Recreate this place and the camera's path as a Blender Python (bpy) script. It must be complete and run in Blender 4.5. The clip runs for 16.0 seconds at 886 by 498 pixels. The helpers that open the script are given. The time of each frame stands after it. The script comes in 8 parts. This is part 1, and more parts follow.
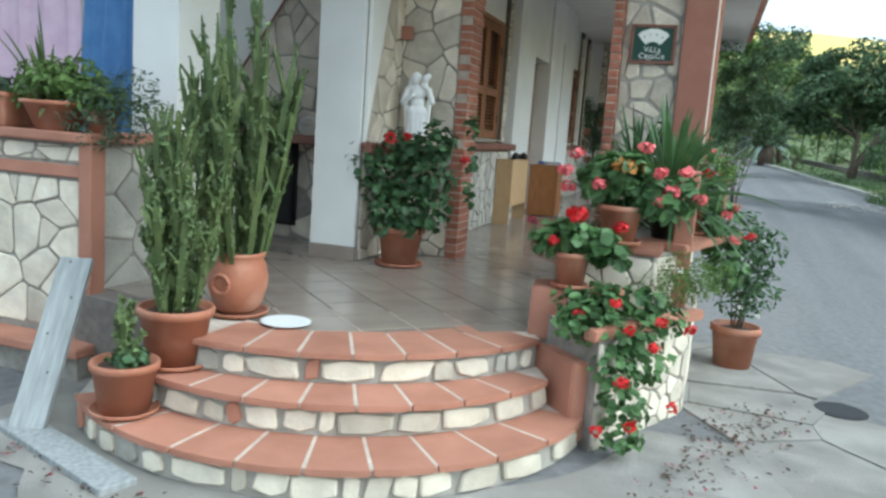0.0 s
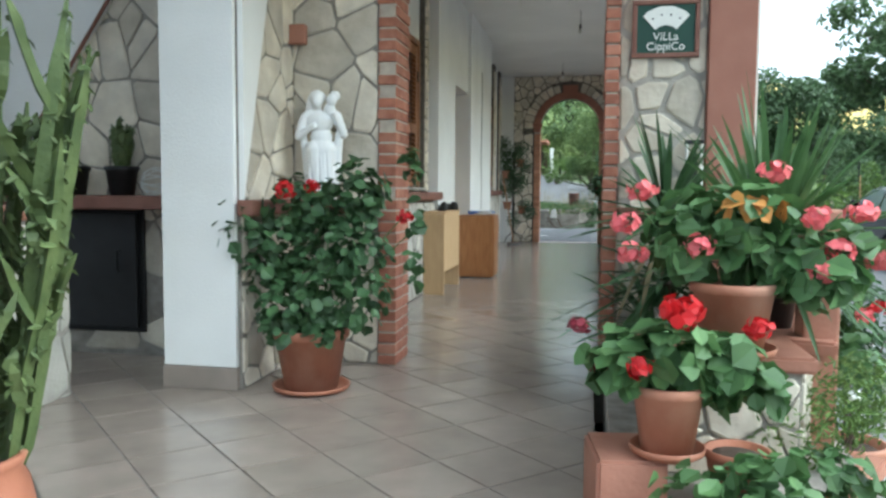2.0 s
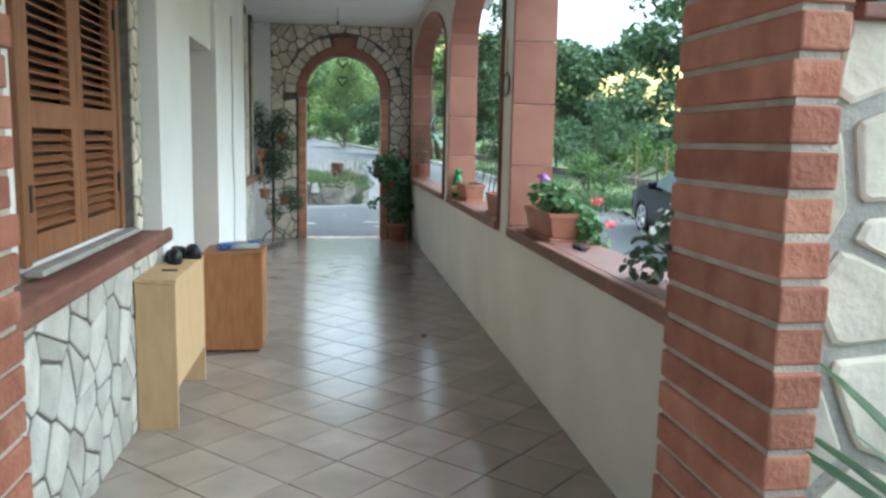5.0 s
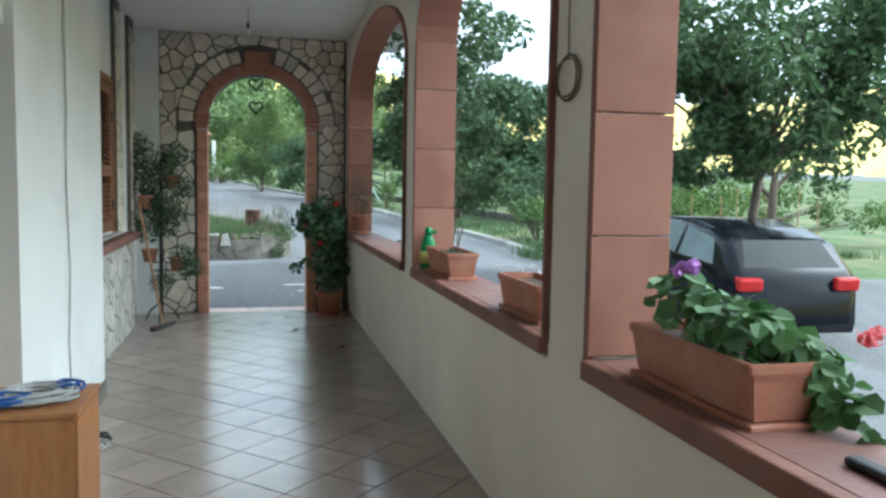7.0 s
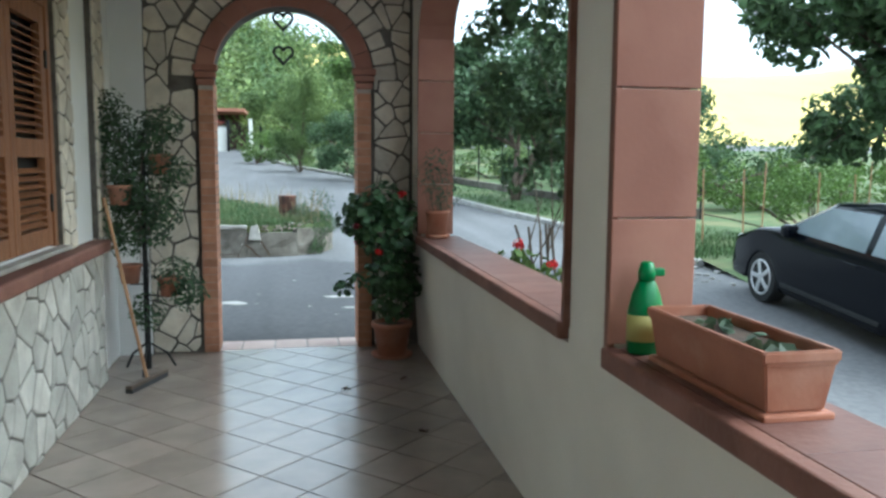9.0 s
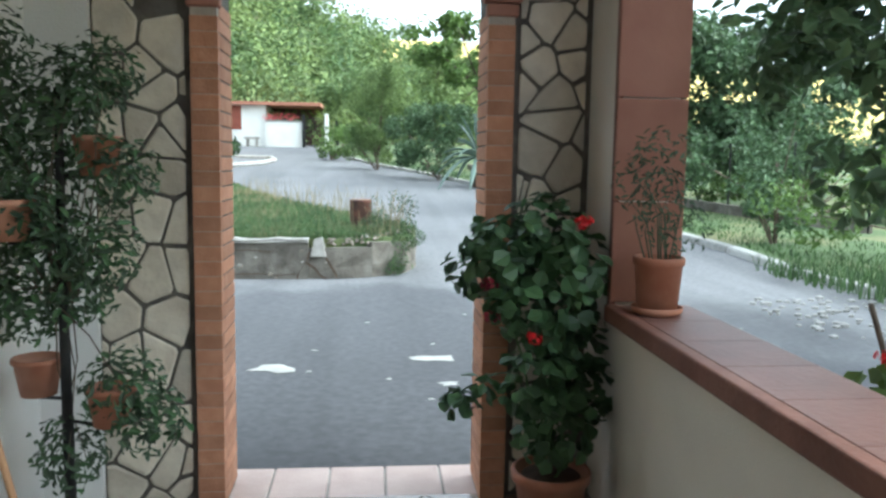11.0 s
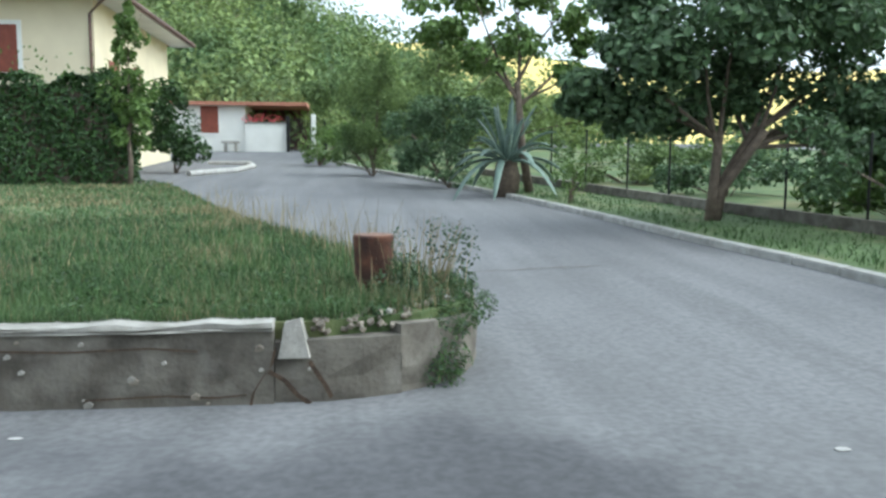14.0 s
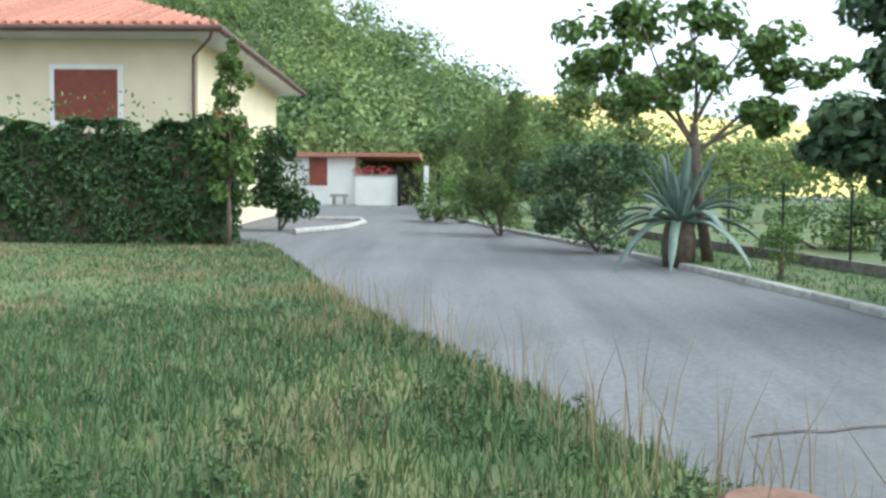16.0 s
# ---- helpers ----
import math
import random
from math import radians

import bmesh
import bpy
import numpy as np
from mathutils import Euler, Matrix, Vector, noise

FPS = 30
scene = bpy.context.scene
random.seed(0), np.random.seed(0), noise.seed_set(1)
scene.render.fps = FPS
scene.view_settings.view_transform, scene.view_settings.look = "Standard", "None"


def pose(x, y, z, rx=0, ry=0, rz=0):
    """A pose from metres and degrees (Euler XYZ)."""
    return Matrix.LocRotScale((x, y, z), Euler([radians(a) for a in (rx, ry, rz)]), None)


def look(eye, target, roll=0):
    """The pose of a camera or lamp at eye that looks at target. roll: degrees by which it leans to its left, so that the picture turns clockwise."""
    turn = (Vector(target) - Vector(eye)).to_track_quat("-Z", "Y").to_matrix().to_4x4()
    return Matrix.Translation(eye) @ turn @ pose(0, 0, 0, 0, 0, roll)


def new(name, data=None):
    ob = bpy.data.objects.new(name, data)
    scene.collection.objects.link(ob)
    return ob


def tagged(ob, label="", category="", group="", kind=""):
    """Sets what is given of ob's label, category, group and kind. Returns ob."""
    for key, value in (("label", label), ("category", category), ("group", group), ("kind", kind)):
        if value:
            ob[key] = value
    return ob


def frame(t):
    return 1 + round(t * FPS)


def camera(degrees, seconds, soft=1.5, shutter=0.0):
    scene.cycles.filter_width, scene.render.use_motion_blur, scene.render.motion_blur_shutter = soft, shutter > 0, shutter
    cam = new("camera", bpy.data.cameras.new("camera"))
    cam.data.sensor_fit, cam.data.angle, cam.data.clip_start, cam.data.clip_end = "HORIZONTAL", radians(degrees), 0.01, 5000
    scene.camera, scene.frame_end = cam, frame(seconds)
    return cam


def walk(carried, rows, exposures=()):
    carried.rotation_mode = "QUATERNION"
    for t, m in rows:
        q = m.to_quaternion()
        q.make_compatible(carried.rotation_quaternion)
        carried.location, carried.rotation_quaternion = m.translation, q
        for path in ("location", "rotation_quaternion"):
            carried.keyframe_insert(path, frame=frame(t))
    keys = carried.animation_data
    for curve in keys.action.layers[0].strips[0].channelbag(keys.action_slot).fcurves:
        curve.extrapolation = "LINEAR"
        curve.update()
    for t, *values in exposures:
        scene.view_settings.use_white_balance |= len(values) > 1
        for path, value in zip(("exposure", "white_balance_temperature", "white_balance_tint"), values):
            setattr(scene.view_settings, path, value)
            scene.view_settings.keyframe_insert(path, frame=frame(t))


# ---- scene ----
cam = camera(59.0, 16.0, soft=2.7)
PATH = [
    (0.0, 0.2811, -6.3217, 1.0722, 18.594, -8.485, -4.15),
    (0.5, 0.0222, -5.9031, 1.1283, 17.35, -8.757, -2.282),
    (1.0, -0.1456, -5.4558, 1.0539, 16.683, -6.251, -0.069),
    (1.5, -0.4061, -4.8669, 1.0601, 13.729, -6.001, 0.877),
    (2.0, -0.5855, -4.2626, 1.0078, 10.651, -4.333, -0.437),
    (2.5, -0.8097, -3.5874, 1.0094, 6.362, -3.907, -2.369),
    (3.0, -0.9533, -3.0068, 1.1933, 2.621, -3.185, -2.331),
    (3.5, -1.0268, -2.5121, 1.3858, -1.015, -1.085, -0.782),
    (4.0, -1.0933, -2.1336, 1.5339, -3.796, -0.944, 0.274),
    (4.5, -1.1249, -1.5892, 1.5255, -5.934, -5.43, 0.525),
    (5.0, -1.1475, -1.0137, 1.5219, -7.847, -7.834, -1.122),
    (5.2, -1.1308, -0.7558, 1.5194, -8.933, -7.89, -1.056),
    (7.5, -1.0553, 2.3824, 1.5393, -13.755, -4.216, -1.078),
    (8.0, -1.0401, 3.0959, 1.5481, -12.912, -4.278, -1.517),
    (8.5, -0.9882, 3.8751, 1.5372, -11.787, -5.187, -0.584),
    (9.0, -0.9595, 4.6181, 1.5409, -10.808, -6.279, -0.396),
    (9.5, -0.9358, 5.3351, 1.5334, -8.57, -7.778, -1.493),
    (10.0, -0.9299, 6.1022, 1.5195, -7.206, -7.058, -1.323),
    (12.3, -1.0114, 9.6692, 1.5702, -4.048, -5.892, -0.727),
    (12.5, -1.03, 9.9622, 1.6007, -4.124, -5.327, -0.459),
    (13, -1.0825, 11.0606, 1.5804, -3.935, -5.994, 0.531),
    (13.5, -1.1141, 11.987, 1.5912, -5.106, -6.323, 0.271),
    (14, -1.1838, 12.9783, 1.483, -6.202, -6.129, -0.228),
    (14.5, -1.3628, 14.0752, 1.4019, -4.236, -6.896, -1.782),
    (15, -1.5631, 15.2426, 1.5168, -1.259, -7.039, -2.214),
    (15.5, -1.7389, 16.3302, 1.6719, 0.007, -5.053, -0.599),
    (16, -1.9264, 17.1169, 1.6952, 1.188, -2.448, -0.513),
]
EXPOSURES = [(0.0, 1.27, 5450, -4), (1.5, 1.55, 5500, -3), (2.5, 1.82, 5450, -3), (4.0, 1.96, 5350, -3), (5.0, 2.15, 5250, -5), (7.5, 1.83, 5300, -4), (8.1, 1.97, 5300, -4), (9.0, 1.82, 5300, -4), (10.0, 2.1, 5400, -3), (12.3, 2.03, 5550, -2), (13.0, 1.5, 5550, -3), (14.0, 1.38, 5600, -1), (16.0, 1.48, 5650, 0)]
walk(cam, [(t, pose(x, y, z, 90 + pitch, roll, yaw)) for t, x, y, z, yaw, pitch, roll in PATH],
     exposures=EXPOSURES)

# ---------------------------------------------------------------- world and light
world = bpy.data.worlds.new("world")
scene.world = world
world.use_nodes = True
wn, wl = world.node_tree.nodes, world.node_tree.links
sky = wn.new("ShaderNodeTexSky")
sky.sky_type = "NISHITA"
sky.sun_disc = False
sky.sun_elevation, sky.sun_rotation = radians(47), radians(100)
sky.air_density, sky.dust_density, sky.ozone_density = 0.9, 7.0, 1.0
haze = wn.new("ShaderNodeHueSaturation")
haze.inputs["Saturation"].default_value, haze.inputs["Value"].default_value = 0.4, 1.2
wl.new(sky.outputs["Color"], haze.inputs["Color"])
veil = wn.new("ShaderNodeMixRGB")
veil.inputs["Fac"].default_value, veil.inputs["Color2"].default_value = 0.6, (4.2, 4.3, 4.45, 1)
wl.new(haze.outputs["Color"], veil.inputs["Color1"])
wl.new(veil.outputs["Color"], wn["Background"].inputs["Color"])
wn["Background"].inputs["Strength"].default_value = 0.15
sun_data = bpy.data.lights.new("sun", "SUN")
sun_data.energy, sun_data.angle, sun_data.color = 0.55, radians(80), (1.0, 0.985, 0.96)
sun = new("sun", sun_data)
sun.matrix_world = look((30, -5, 33), (0, 0, 0))

# ---------------------------------------------------------------- materials
def node_mat(name, col, col2=None, rough=0.7, scale=8.0, bump=0.2, bscale=60.0, metal=0.0, vary=0.0, island=0.0, spec=0.4,
             stain=None, stain_scale=1.5, stain_amt=0.5, stretch=(1, 1, 1), trans=0.0):
    m = bpy.data.materials.new(name)
    m.use_nodes = True
    n, l = m.node_tree.nodes, m.node_tree.links
    b = n["Principled BSDF"]
    b.inputs["Roughness"].default_value, b.inputs["Metallic"].default_value = rough, metal
    b.inputs["Specular IOR Level"].default_value = spec
    tc = n.new("ShaderNodeTexCoord")
    mp = n.new("ShaderNodeMapping")
    mp.inputs["Scale"].default_value = stretch
    l.new(tc.outputs["Object"], mp.inputs["Vector"])
    if vary:
        oi = n.new("ShaderNodeObjectInfo")
        ad = n.new("ShaderNodeVectorMath")
        ad.operation = "ADD"
        sc = n.new("ShaderNodeMath")
        sc.operation, sc.inputs[1].default_value = "MULTIPLY", 37.0
        l.new(oi.outputs["Random"], sc.inputs[0])
        l.new(mp.outputs["Vector"], ad.inputs[0])
        l.new(sc.outputs["Value"], ad.inputs[1])
        vec = ad.outputs["Vector"]
    else:
        vec = mp.outputs["Vector"]
    c2 = col2 or tuple(c * 0.7 for c in col)
    nz = n.new("ShaderNodeTexNoise")
    nz.inputs["Scale"].default_value, nz.inputs["Detail"].default_value = scale, 6
    l.new(vec, nz.inputs["Vector"])
    rp = n.new("ShaderNodeValToRGB")
    rp.color_ramp.elements[0].position, rp.color_ramp.elements[1].position = 0.33, 0.68
    rp.color_ramp.elements[0].color, rp.color_ramp.elements[1].color = (*c2, 1), (*col, 1)
    l.new(nz.outputs["Fac"], rp.inputs["Fac"])
    out = rp.outputs["Color"]
    if stain:
        ns = n.new("ShaderNodeTexNoise")
        ns.inputs["Scale"].default_value, ns.inputs["Detail"].default_value = stain_scale, 5
        l.new(vec, ns.inputs["Vector"])
        rs = n.new("ShaderNodeValToRGB")
        rs.color_ramp.elements[0].position, rs.color_ramp.elements[1].position = 0.48, 0.7
        rs.color_ramp.elements[0].color = (0, 0, 0, 1)
        rs.color_ramp.elements[1].color = (stain_amt,) * 3 + (1,)
        l.new(ns.outputs["Fac"], rs.inputs["Fac"])
        mx = n.new("ShaderNodeMixRGB")
        l.new(rs.outputs["Color"], mx.inputs["Fac"])
        l.new(out, mx.inputs["Color1"])
        mx.inputs["Color2"].default_value = (*stain, 1)
        out = mx.outputs["Color"]
    if vary or island:
        hs = n.new("ShaderNodeHueSaturation")
        mr = n.new("ShaderNodeMapRange")
        k = vary or island
        mr.inputs["To Min"].default_value, mr.inputs["To Max"].default_value = 1 - k, 1 + k
        if vary:
            l.new(oi.outputs["Random"], mr.inputs["Value"])
        else:
            g = n.new("ShaderNodeNewGeometry")
            l.new(g.outputs["Random Per Island"], mr.inputs["Value"])
        l.new(mr.outputs["Result"], hs.inputs["Value"])
        l.new(out, hs.inputs["Color"])
        out = hs.outputs["Color"]
    l.new(out, b.inputs["Base Color"])
    if bump:
        nb = n.new("ShaderNodeTexNoise")
        nb.inputs["Scale"].default_value, nb.inputs["Detail"].default_value = bscale, 8
        l.new(vec, nb.inputs["Vector"])
        bp = n.new("ShaderNodeBump")
        bp.inputs["Strength"].default_value, bp.inputs["Distance"].default_value = bump, 0.01
        l.new(nb.outputs["Fac"], bp.inputs["Height"])
        l.new(bp.outputs["Normal"], b.inputs["Normal"])
    if trans:
        tr = n.new("ShaderNodeBsdfTranslucent")
        l.new(out, tr.inputs["Color"])
        ms = n.new("ShaderNodeMixShader")
        ms.inputs["Fac"].default_value = trans
        l.new(b.outputs["BSDF"], ms.inputs[1])
        l.new(tr.outputs["BSDF"], ms.inputs[2])
        l.new(ms.outputs["Shader"], n["Material Output"].inputs["Surface"])
    return m


M = {}
M["plaster"] = node_mat("white_plaster", (0.74, 0.735, 0.715), (0.68, 0.675, 0.655), 0.9, 2.0, 0.25, 90, stain=(0.56, 0.545, 0.51), stain_scale=1.2, stain_amt=0.35)
M["plaster_warm"] = node_mat("cream_parapet_plaster", (0.70, 0.66, 0.58), (0.63, 0.59, 0.52), 0.9, 1.6, 0.3, 120, stain=(0.50, 0.46, 0.40), stain_scale=0.9, stain_amt=0.3)
M["ceiling"] = node_mat("ceiling_plaster", (0.78, 0.77, 0.75), (0.72, 0.71, 0.69), 0.95, 1.5, 0.15, 80)
M["stone"] = node_mat("cream_cladding_stone", (0.66, 0.60, 0.49), (0.50, 0.44, 0.35), 0.8, 7.0, 0.6, 30, vary=0.24, stain=(0.40, 0.37, 0.32), stain_scale=4.0, stain_amt=0.5)
# grey stone of the steps; on other walls its darker tone carries shade
M["stone_grey_and_shaded"] = node_mat("grey_weathered_and_shaded_stone", (0.50, 0.48, 0.42), (0.34, 0.32, 0.28), 0.85, 8.0, 0.6, 40, vary=0.2, stain=(0.24, 0.23, 0.2), stain_scale=4, stain_amt=0.5)
M["mortar"] = node_mat("grey_mortar", (0.31, 0.285, 0.25), (0.20, 0.18, 0.155), 0.95, 14, 0.6, 90)
M["brick"] = node_mat("red_brick", (0.36, 0.145, 0.09), (0.25, 0.095, 0.06), 0.85, 12, 0.5, 90, vary=0.18, stain=(0.48, 0.27, 0.19), stain_scale=6, stain_amt=0.4)
M["brick_joint"] = node_mat("brick_joint_mortar", (0.44, 0.38, 0.31), (0.34, 0.29, 0.24), 0.95, 20, 0.5, 120)
M["brick_pale"] = node_mat("pale_orange_brick", (0.50, 0.26, 0.16), (0.40, 0.19, 0.11), 0.85, 12, 0.5, 90, vary=0.16, stain=(0.34, 0.15, 0.09), stain_scale=5, stain_amt=0.5)
M["apron"] = node_mat("broken_pale_concrete", (0.26, 0.247, 0.225), (0.16, 0.15, 0.137), 0.95, 3.0, 0.7, 60, vary=0.12, stain=(0.19, 0.175, 0.155), stain_scale=2.2, stain_amt=0.75)
M["terra"] = node_mat("terracotta_tile", (0.39, 0.185, 0.125), (0.31, 0.138, 0.09), 0.65, 5, 0.25, 60, vary=0.10, stain=(0.40, 0.19, 0.13), stain_scale=3, stain_amt=0.5)
M["terra_paint"] = node_mat("terracotta_pillar_facing", (0.31, 0.14, 0.098), (0.26, 0.112, 0.078), 0.75, 3, 0.07, 50, vary=0.06, stain=(0.46, 0.24, 0.17), stain_scale=2, stain_amt=0.4)
M["pot"] = node_mat("terracotta_pot", (0.36, 0.145, 0.085), (0.29, 0.112, 0.064), 0.6, 6, 0.15, 70, vary=0.12, stain=(0.52, 0.33, 0.24), stain_scale=5, stain_amt=0.45)
M["cap"] = node_mat("brown_painted_cap", (0.20, 0.088, 0.062), (0.14, 0.06, 0.042), 0.6, 7, 0.3, 60, stain=(0.27, 0.14, 0.105), stain_scale=4, stain_amt=0.4)
M["tile"] = node_mat("glazed_floor_tile", (0.30, 0.25, 0.21), (0.24, 0.20, 0.168), 0.19, 4, 0.04, 30, vary=0.06, spec=0.8, stain=(0.205, 0.17, 0.143), stain_scale=2.5, stain_amt=0.4)
M["grout"] = node_mat("floor_grout", (0.09, 0.08, 0.072), (0.06, 0.054, 0.048), 0.9, 20, 0.3, 100)
M["grout_pale"] = node_mat("pale_terrace_grout", (0.19, 0.165, 0.145), (0.14, 0.12, 0.105), 0.9, 20, 0.3, 100)
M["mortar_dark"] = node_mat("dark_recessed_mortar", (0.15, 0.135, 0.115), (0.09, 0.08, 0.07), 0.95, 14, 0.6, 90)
M["joint_pale"] = node_mat("pale_tread_joint", (0.54, 0.47, 0.40), (0.42, 0.36, 0.30), 0.9, 14, 0.4, 90)
M["sill"] = node_mat("worn_painted_sill", (0.18, 0.088, 0.068), (0.135, 0.063, 0.049), 0.5, 4, 0.25, 50, vary=0.06, stain=(0.25, 0.145, 0.115), stain_scale=3, stain_amt=0.5)
M["threshold"] = node_mat("pale_threshold_tile", (0.52, 0.40, 0.35), (0.42, 0.31, 0.27), 0.6, 5, 0.3, 60, vary=0.1)
M["glass_black"] = node_mat("dark_rear_glass", (0.02, 0.022, 0.025), (0.014, 0.015, 0.018), 0.08, 2, 0, spec=0.1)
M["red_lens"] = node_mat("red_lamp_lens", (0.45, 0.02, 0.02), (0.36, 0.015, 0.015), 0.15, 8, 0)
M["earth_rubble"] = node_mat("pale_rubble", (0.27, 0.235, 0.19), (0.16, 0.137, 0.11), 0.95, 12, 0.7, 60, vary=0.25)
M["wood"] = node_mat("brown_shutter_wood", (0.26, 0.115, 0.05), (0.17, 0.07, 0.03), 0.5, 6, 0.2, 30, stretch=(6, 6, 1), vary=0.06)
M["ply"] = node_mat("pale_chipboard", (0.52, 0.36, 0.19), (0.46, 0.31, 0.16), 0.6, 5, 0.15, 60, stretch=(5, 5, 1))
M["veneer"] = node_mat("orange_brown_veneer", (0.36, 0.16, 0.055), (0.27, 0.11, 0.035), 0.45, 5, 0.1, 40, stretch=(6, 6, 1))
M["grey_wood"] = node_mat("weathered_grey_plank", (0.33, 0.34, 0.34), (0.22, 0.23, 0.23), 0.85, 5, 0.4, 30, stretch=(8, 8, 1))
M["asphalt"] = node_mat("worn_asphalt", (0.165, 0.163, 0.165), (0.115, 0.113, 0.115), 0.9, 16.0, 0.16, 160, stain=(0.105, 0.103, 0.103), stain_scale=0.35, stain_amt=0.6)


def asphalt_tones():
    """A darker, soft-edged area before the archway and long pale wheel tracks."""
    m = M["asphalt"]
    n, l = m.node_tree.nodes, m.node_tree.links
    b = n["Principled BSDF"]
    col = b.inputs["Base Color"].links[0].from_socket
    tc = n.new("ShaderNodeTexCoord")
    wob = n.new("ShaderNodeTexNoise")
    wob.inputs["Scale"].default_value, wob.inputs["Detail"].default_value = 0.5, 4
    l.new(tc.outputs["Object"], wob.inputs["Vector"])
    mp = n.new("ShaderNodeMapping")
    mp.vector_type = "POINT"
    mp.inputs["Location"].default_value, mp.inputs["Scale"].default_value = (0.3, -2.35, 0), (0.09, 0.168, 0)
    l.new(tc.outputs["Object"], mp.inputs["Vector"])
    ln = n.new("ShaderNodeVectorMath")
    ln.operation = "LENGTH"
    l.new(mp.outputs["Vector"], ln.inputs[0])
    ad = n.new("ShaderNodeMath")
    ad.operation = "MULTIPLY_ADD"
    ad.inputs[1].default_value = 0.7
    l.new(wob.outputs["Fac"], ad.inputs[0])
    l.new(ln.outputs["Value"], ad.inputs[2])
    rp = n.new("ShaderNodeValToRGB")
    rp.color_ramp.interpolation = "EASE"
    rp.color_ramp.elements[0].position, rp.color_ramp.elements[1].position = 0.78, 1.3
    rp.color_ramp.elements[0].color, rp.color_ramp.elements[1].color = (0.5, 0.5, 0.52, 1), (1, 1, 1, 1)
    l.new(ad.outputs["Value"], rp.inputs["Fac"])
    tm = n.new("ShaderNodeMapping")
    tm.inputs["Scale"].default_value, tm.inputs["Rotation"].default_value = (1.1, 0.06, 1), (0, 0, 0.12)
    l.new(tc.outputs["Object"], tm.inputs["Vector"])
    tr = n.new("ShaderNodeTexNoise")
    tr.inputs["Scale"].default_value, tr.inputs["Detail"].default_value = 1.6, 5
    l.new(tm.outputs["Vector"], tr.inputs["Vector"])
    tk = n.new("ShaderNodeMapRange")
    tk.inputs["From Min"].default_value, tk.inputs["From Max"].default_value = 0.35, 0.68
    tk.inputs["To Min"].default_value, tk.inputs["To Max"].default_value = 0.86, 1.12
    l.new(tr.outputs["Fac"], tk.inputs["Value"])
    m1, m2 = n.new("ShaderNodeMixRGB"), n.new("ShaderNodeMixRGB")
    for q in (m1, m2):
        q.blend_type, q.inputs["Fac"].default_value = "MULTIPLY", 1.0
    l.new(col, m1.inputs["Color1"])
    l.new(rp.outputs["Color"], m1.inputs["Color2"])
    l.new(m1.outputs["Color"], m2.inputs["Color1"])
    l.new(tk.outputs["Result"], m2.inputs["Color2"])
    l.new(m2.outputs["Color"], b.inputs["Base Color"])


asphalt_tones()
M["mortar_pale"] = node_mat("pale_wide_mortar", (0.40, 0.375, 0.33), (0.29, 0.27, 0.24), 0.95, 9, 0.6, 70)
M["soil"] = node_mat("potting_soil", (0.09, 0.06, 0.04), (0.05, 0.035, 0.025), 0.95, 20, 0.8, 60)
M["turf"] = node_mat("turf_ground", (0.095, 0.14, 0.05), (0.06, 0.09, 0.033), 0.95, 3, 0.8, 40, stain=(0.24, 0.20, 0.10), stain_scale=0.6, stain_amt=0.6)
M["concrete"] = node_mat("weathered_concrete", (0.165, 0.148, 0.122), (0.08, 0.07, 0.057), 0.9, 5, 0.8, 30, stain=(0.25, 0.23, 0.20), stain_scale=3.5, stain_amt=0.6, vary=0.12)
M["lime"] = node_mat("pale_concrete_cap", (0.38, 0.36, 0.325), (0.25, 0.235, 0.21), 0.9, 6, 0.7, 40, stain=(0.17, 0.16, 0.135), stain_scale=4, stain_amt=0.6, vary=0.1)
M["kerb"] = node_mat("kerb_stone", (0.38, 0.37, 0.345), (0.27, 0.26, 0.24), 0.9, 6, 0.5, 60, vary=0.15)
M["white"] = node_mat("white_marble_resin", (0.80, 0.80, 0.79), (0.74, 0.74, 0.74), 0.5, 6, 0.1, 40)
M["black"] = node_mat("black_plastic", (0.02, 0.02, 0.021), (0.014, 0.014, 0.014), 0.4, 8, 0.05, 40)
M["iron"] = node_mat("dark_iron", (0.03, 0.03, 0.03), (0.02, 0.02, 0.02), 0.5, 20, 0.2, 60, metal=0.6)
M["rust"] = node_mat("rusty_iron", (0.065, 0.028, 0.018), (0.032, 0.015, 0.012), 0.85, 9, 0.7, 60, stain=(0.2, 0.08, 0.04), stain_scale=7, stain_amt=0.5)
M["stump_top"] = node_mat("sawn_stump_wood", (0.20, 0.12, 0.085), (0.13, 0.07, 0.05), 0.9, 14, 0.5, 50)
M["leaf"] = node_mat("geranium_leaf", (0.105, 0.19, 0.065), (0.06, 0.125, 0.04), 0.55, 9, 0, island=0.35, trans=0.25)
M["leaf_dark"] = node_mat("dark_ivy_leaf", (0.075, 0.14, 0.055), (0.042, 0.088, 0.034), 0.5, 9, 0, island=0.4, trans=0.2)
M["leaf_grey"] = node_mat("grey_green_leaf", (0.085, 0.12, 0.07), (0.05, 0.08, 0.045), 0.6, 9, 0, island=0.35, trans=0.2)
M["leaf_light"] = node_mat("light_green_leaf", (0.14, 0.21, 0.055), (0.09, 0.15, 0.035), 0.55, 9, 0, island=0.35, trans=0.3)
M["leaf_tree"] = node_mat("tree_leaf", (0.11, 0.165, 0.075), (0.058, 0.105, 0.045), 0.55, 9, 0, island=0.45, trans=0.25)
M["leaf_walnut"] = node_mat("walnut_leaf", (0.12, 0.18, 0.075), (0.06, 0.11, 0.04), 0.5, 9, 0, island=0.45, trans=0.3)
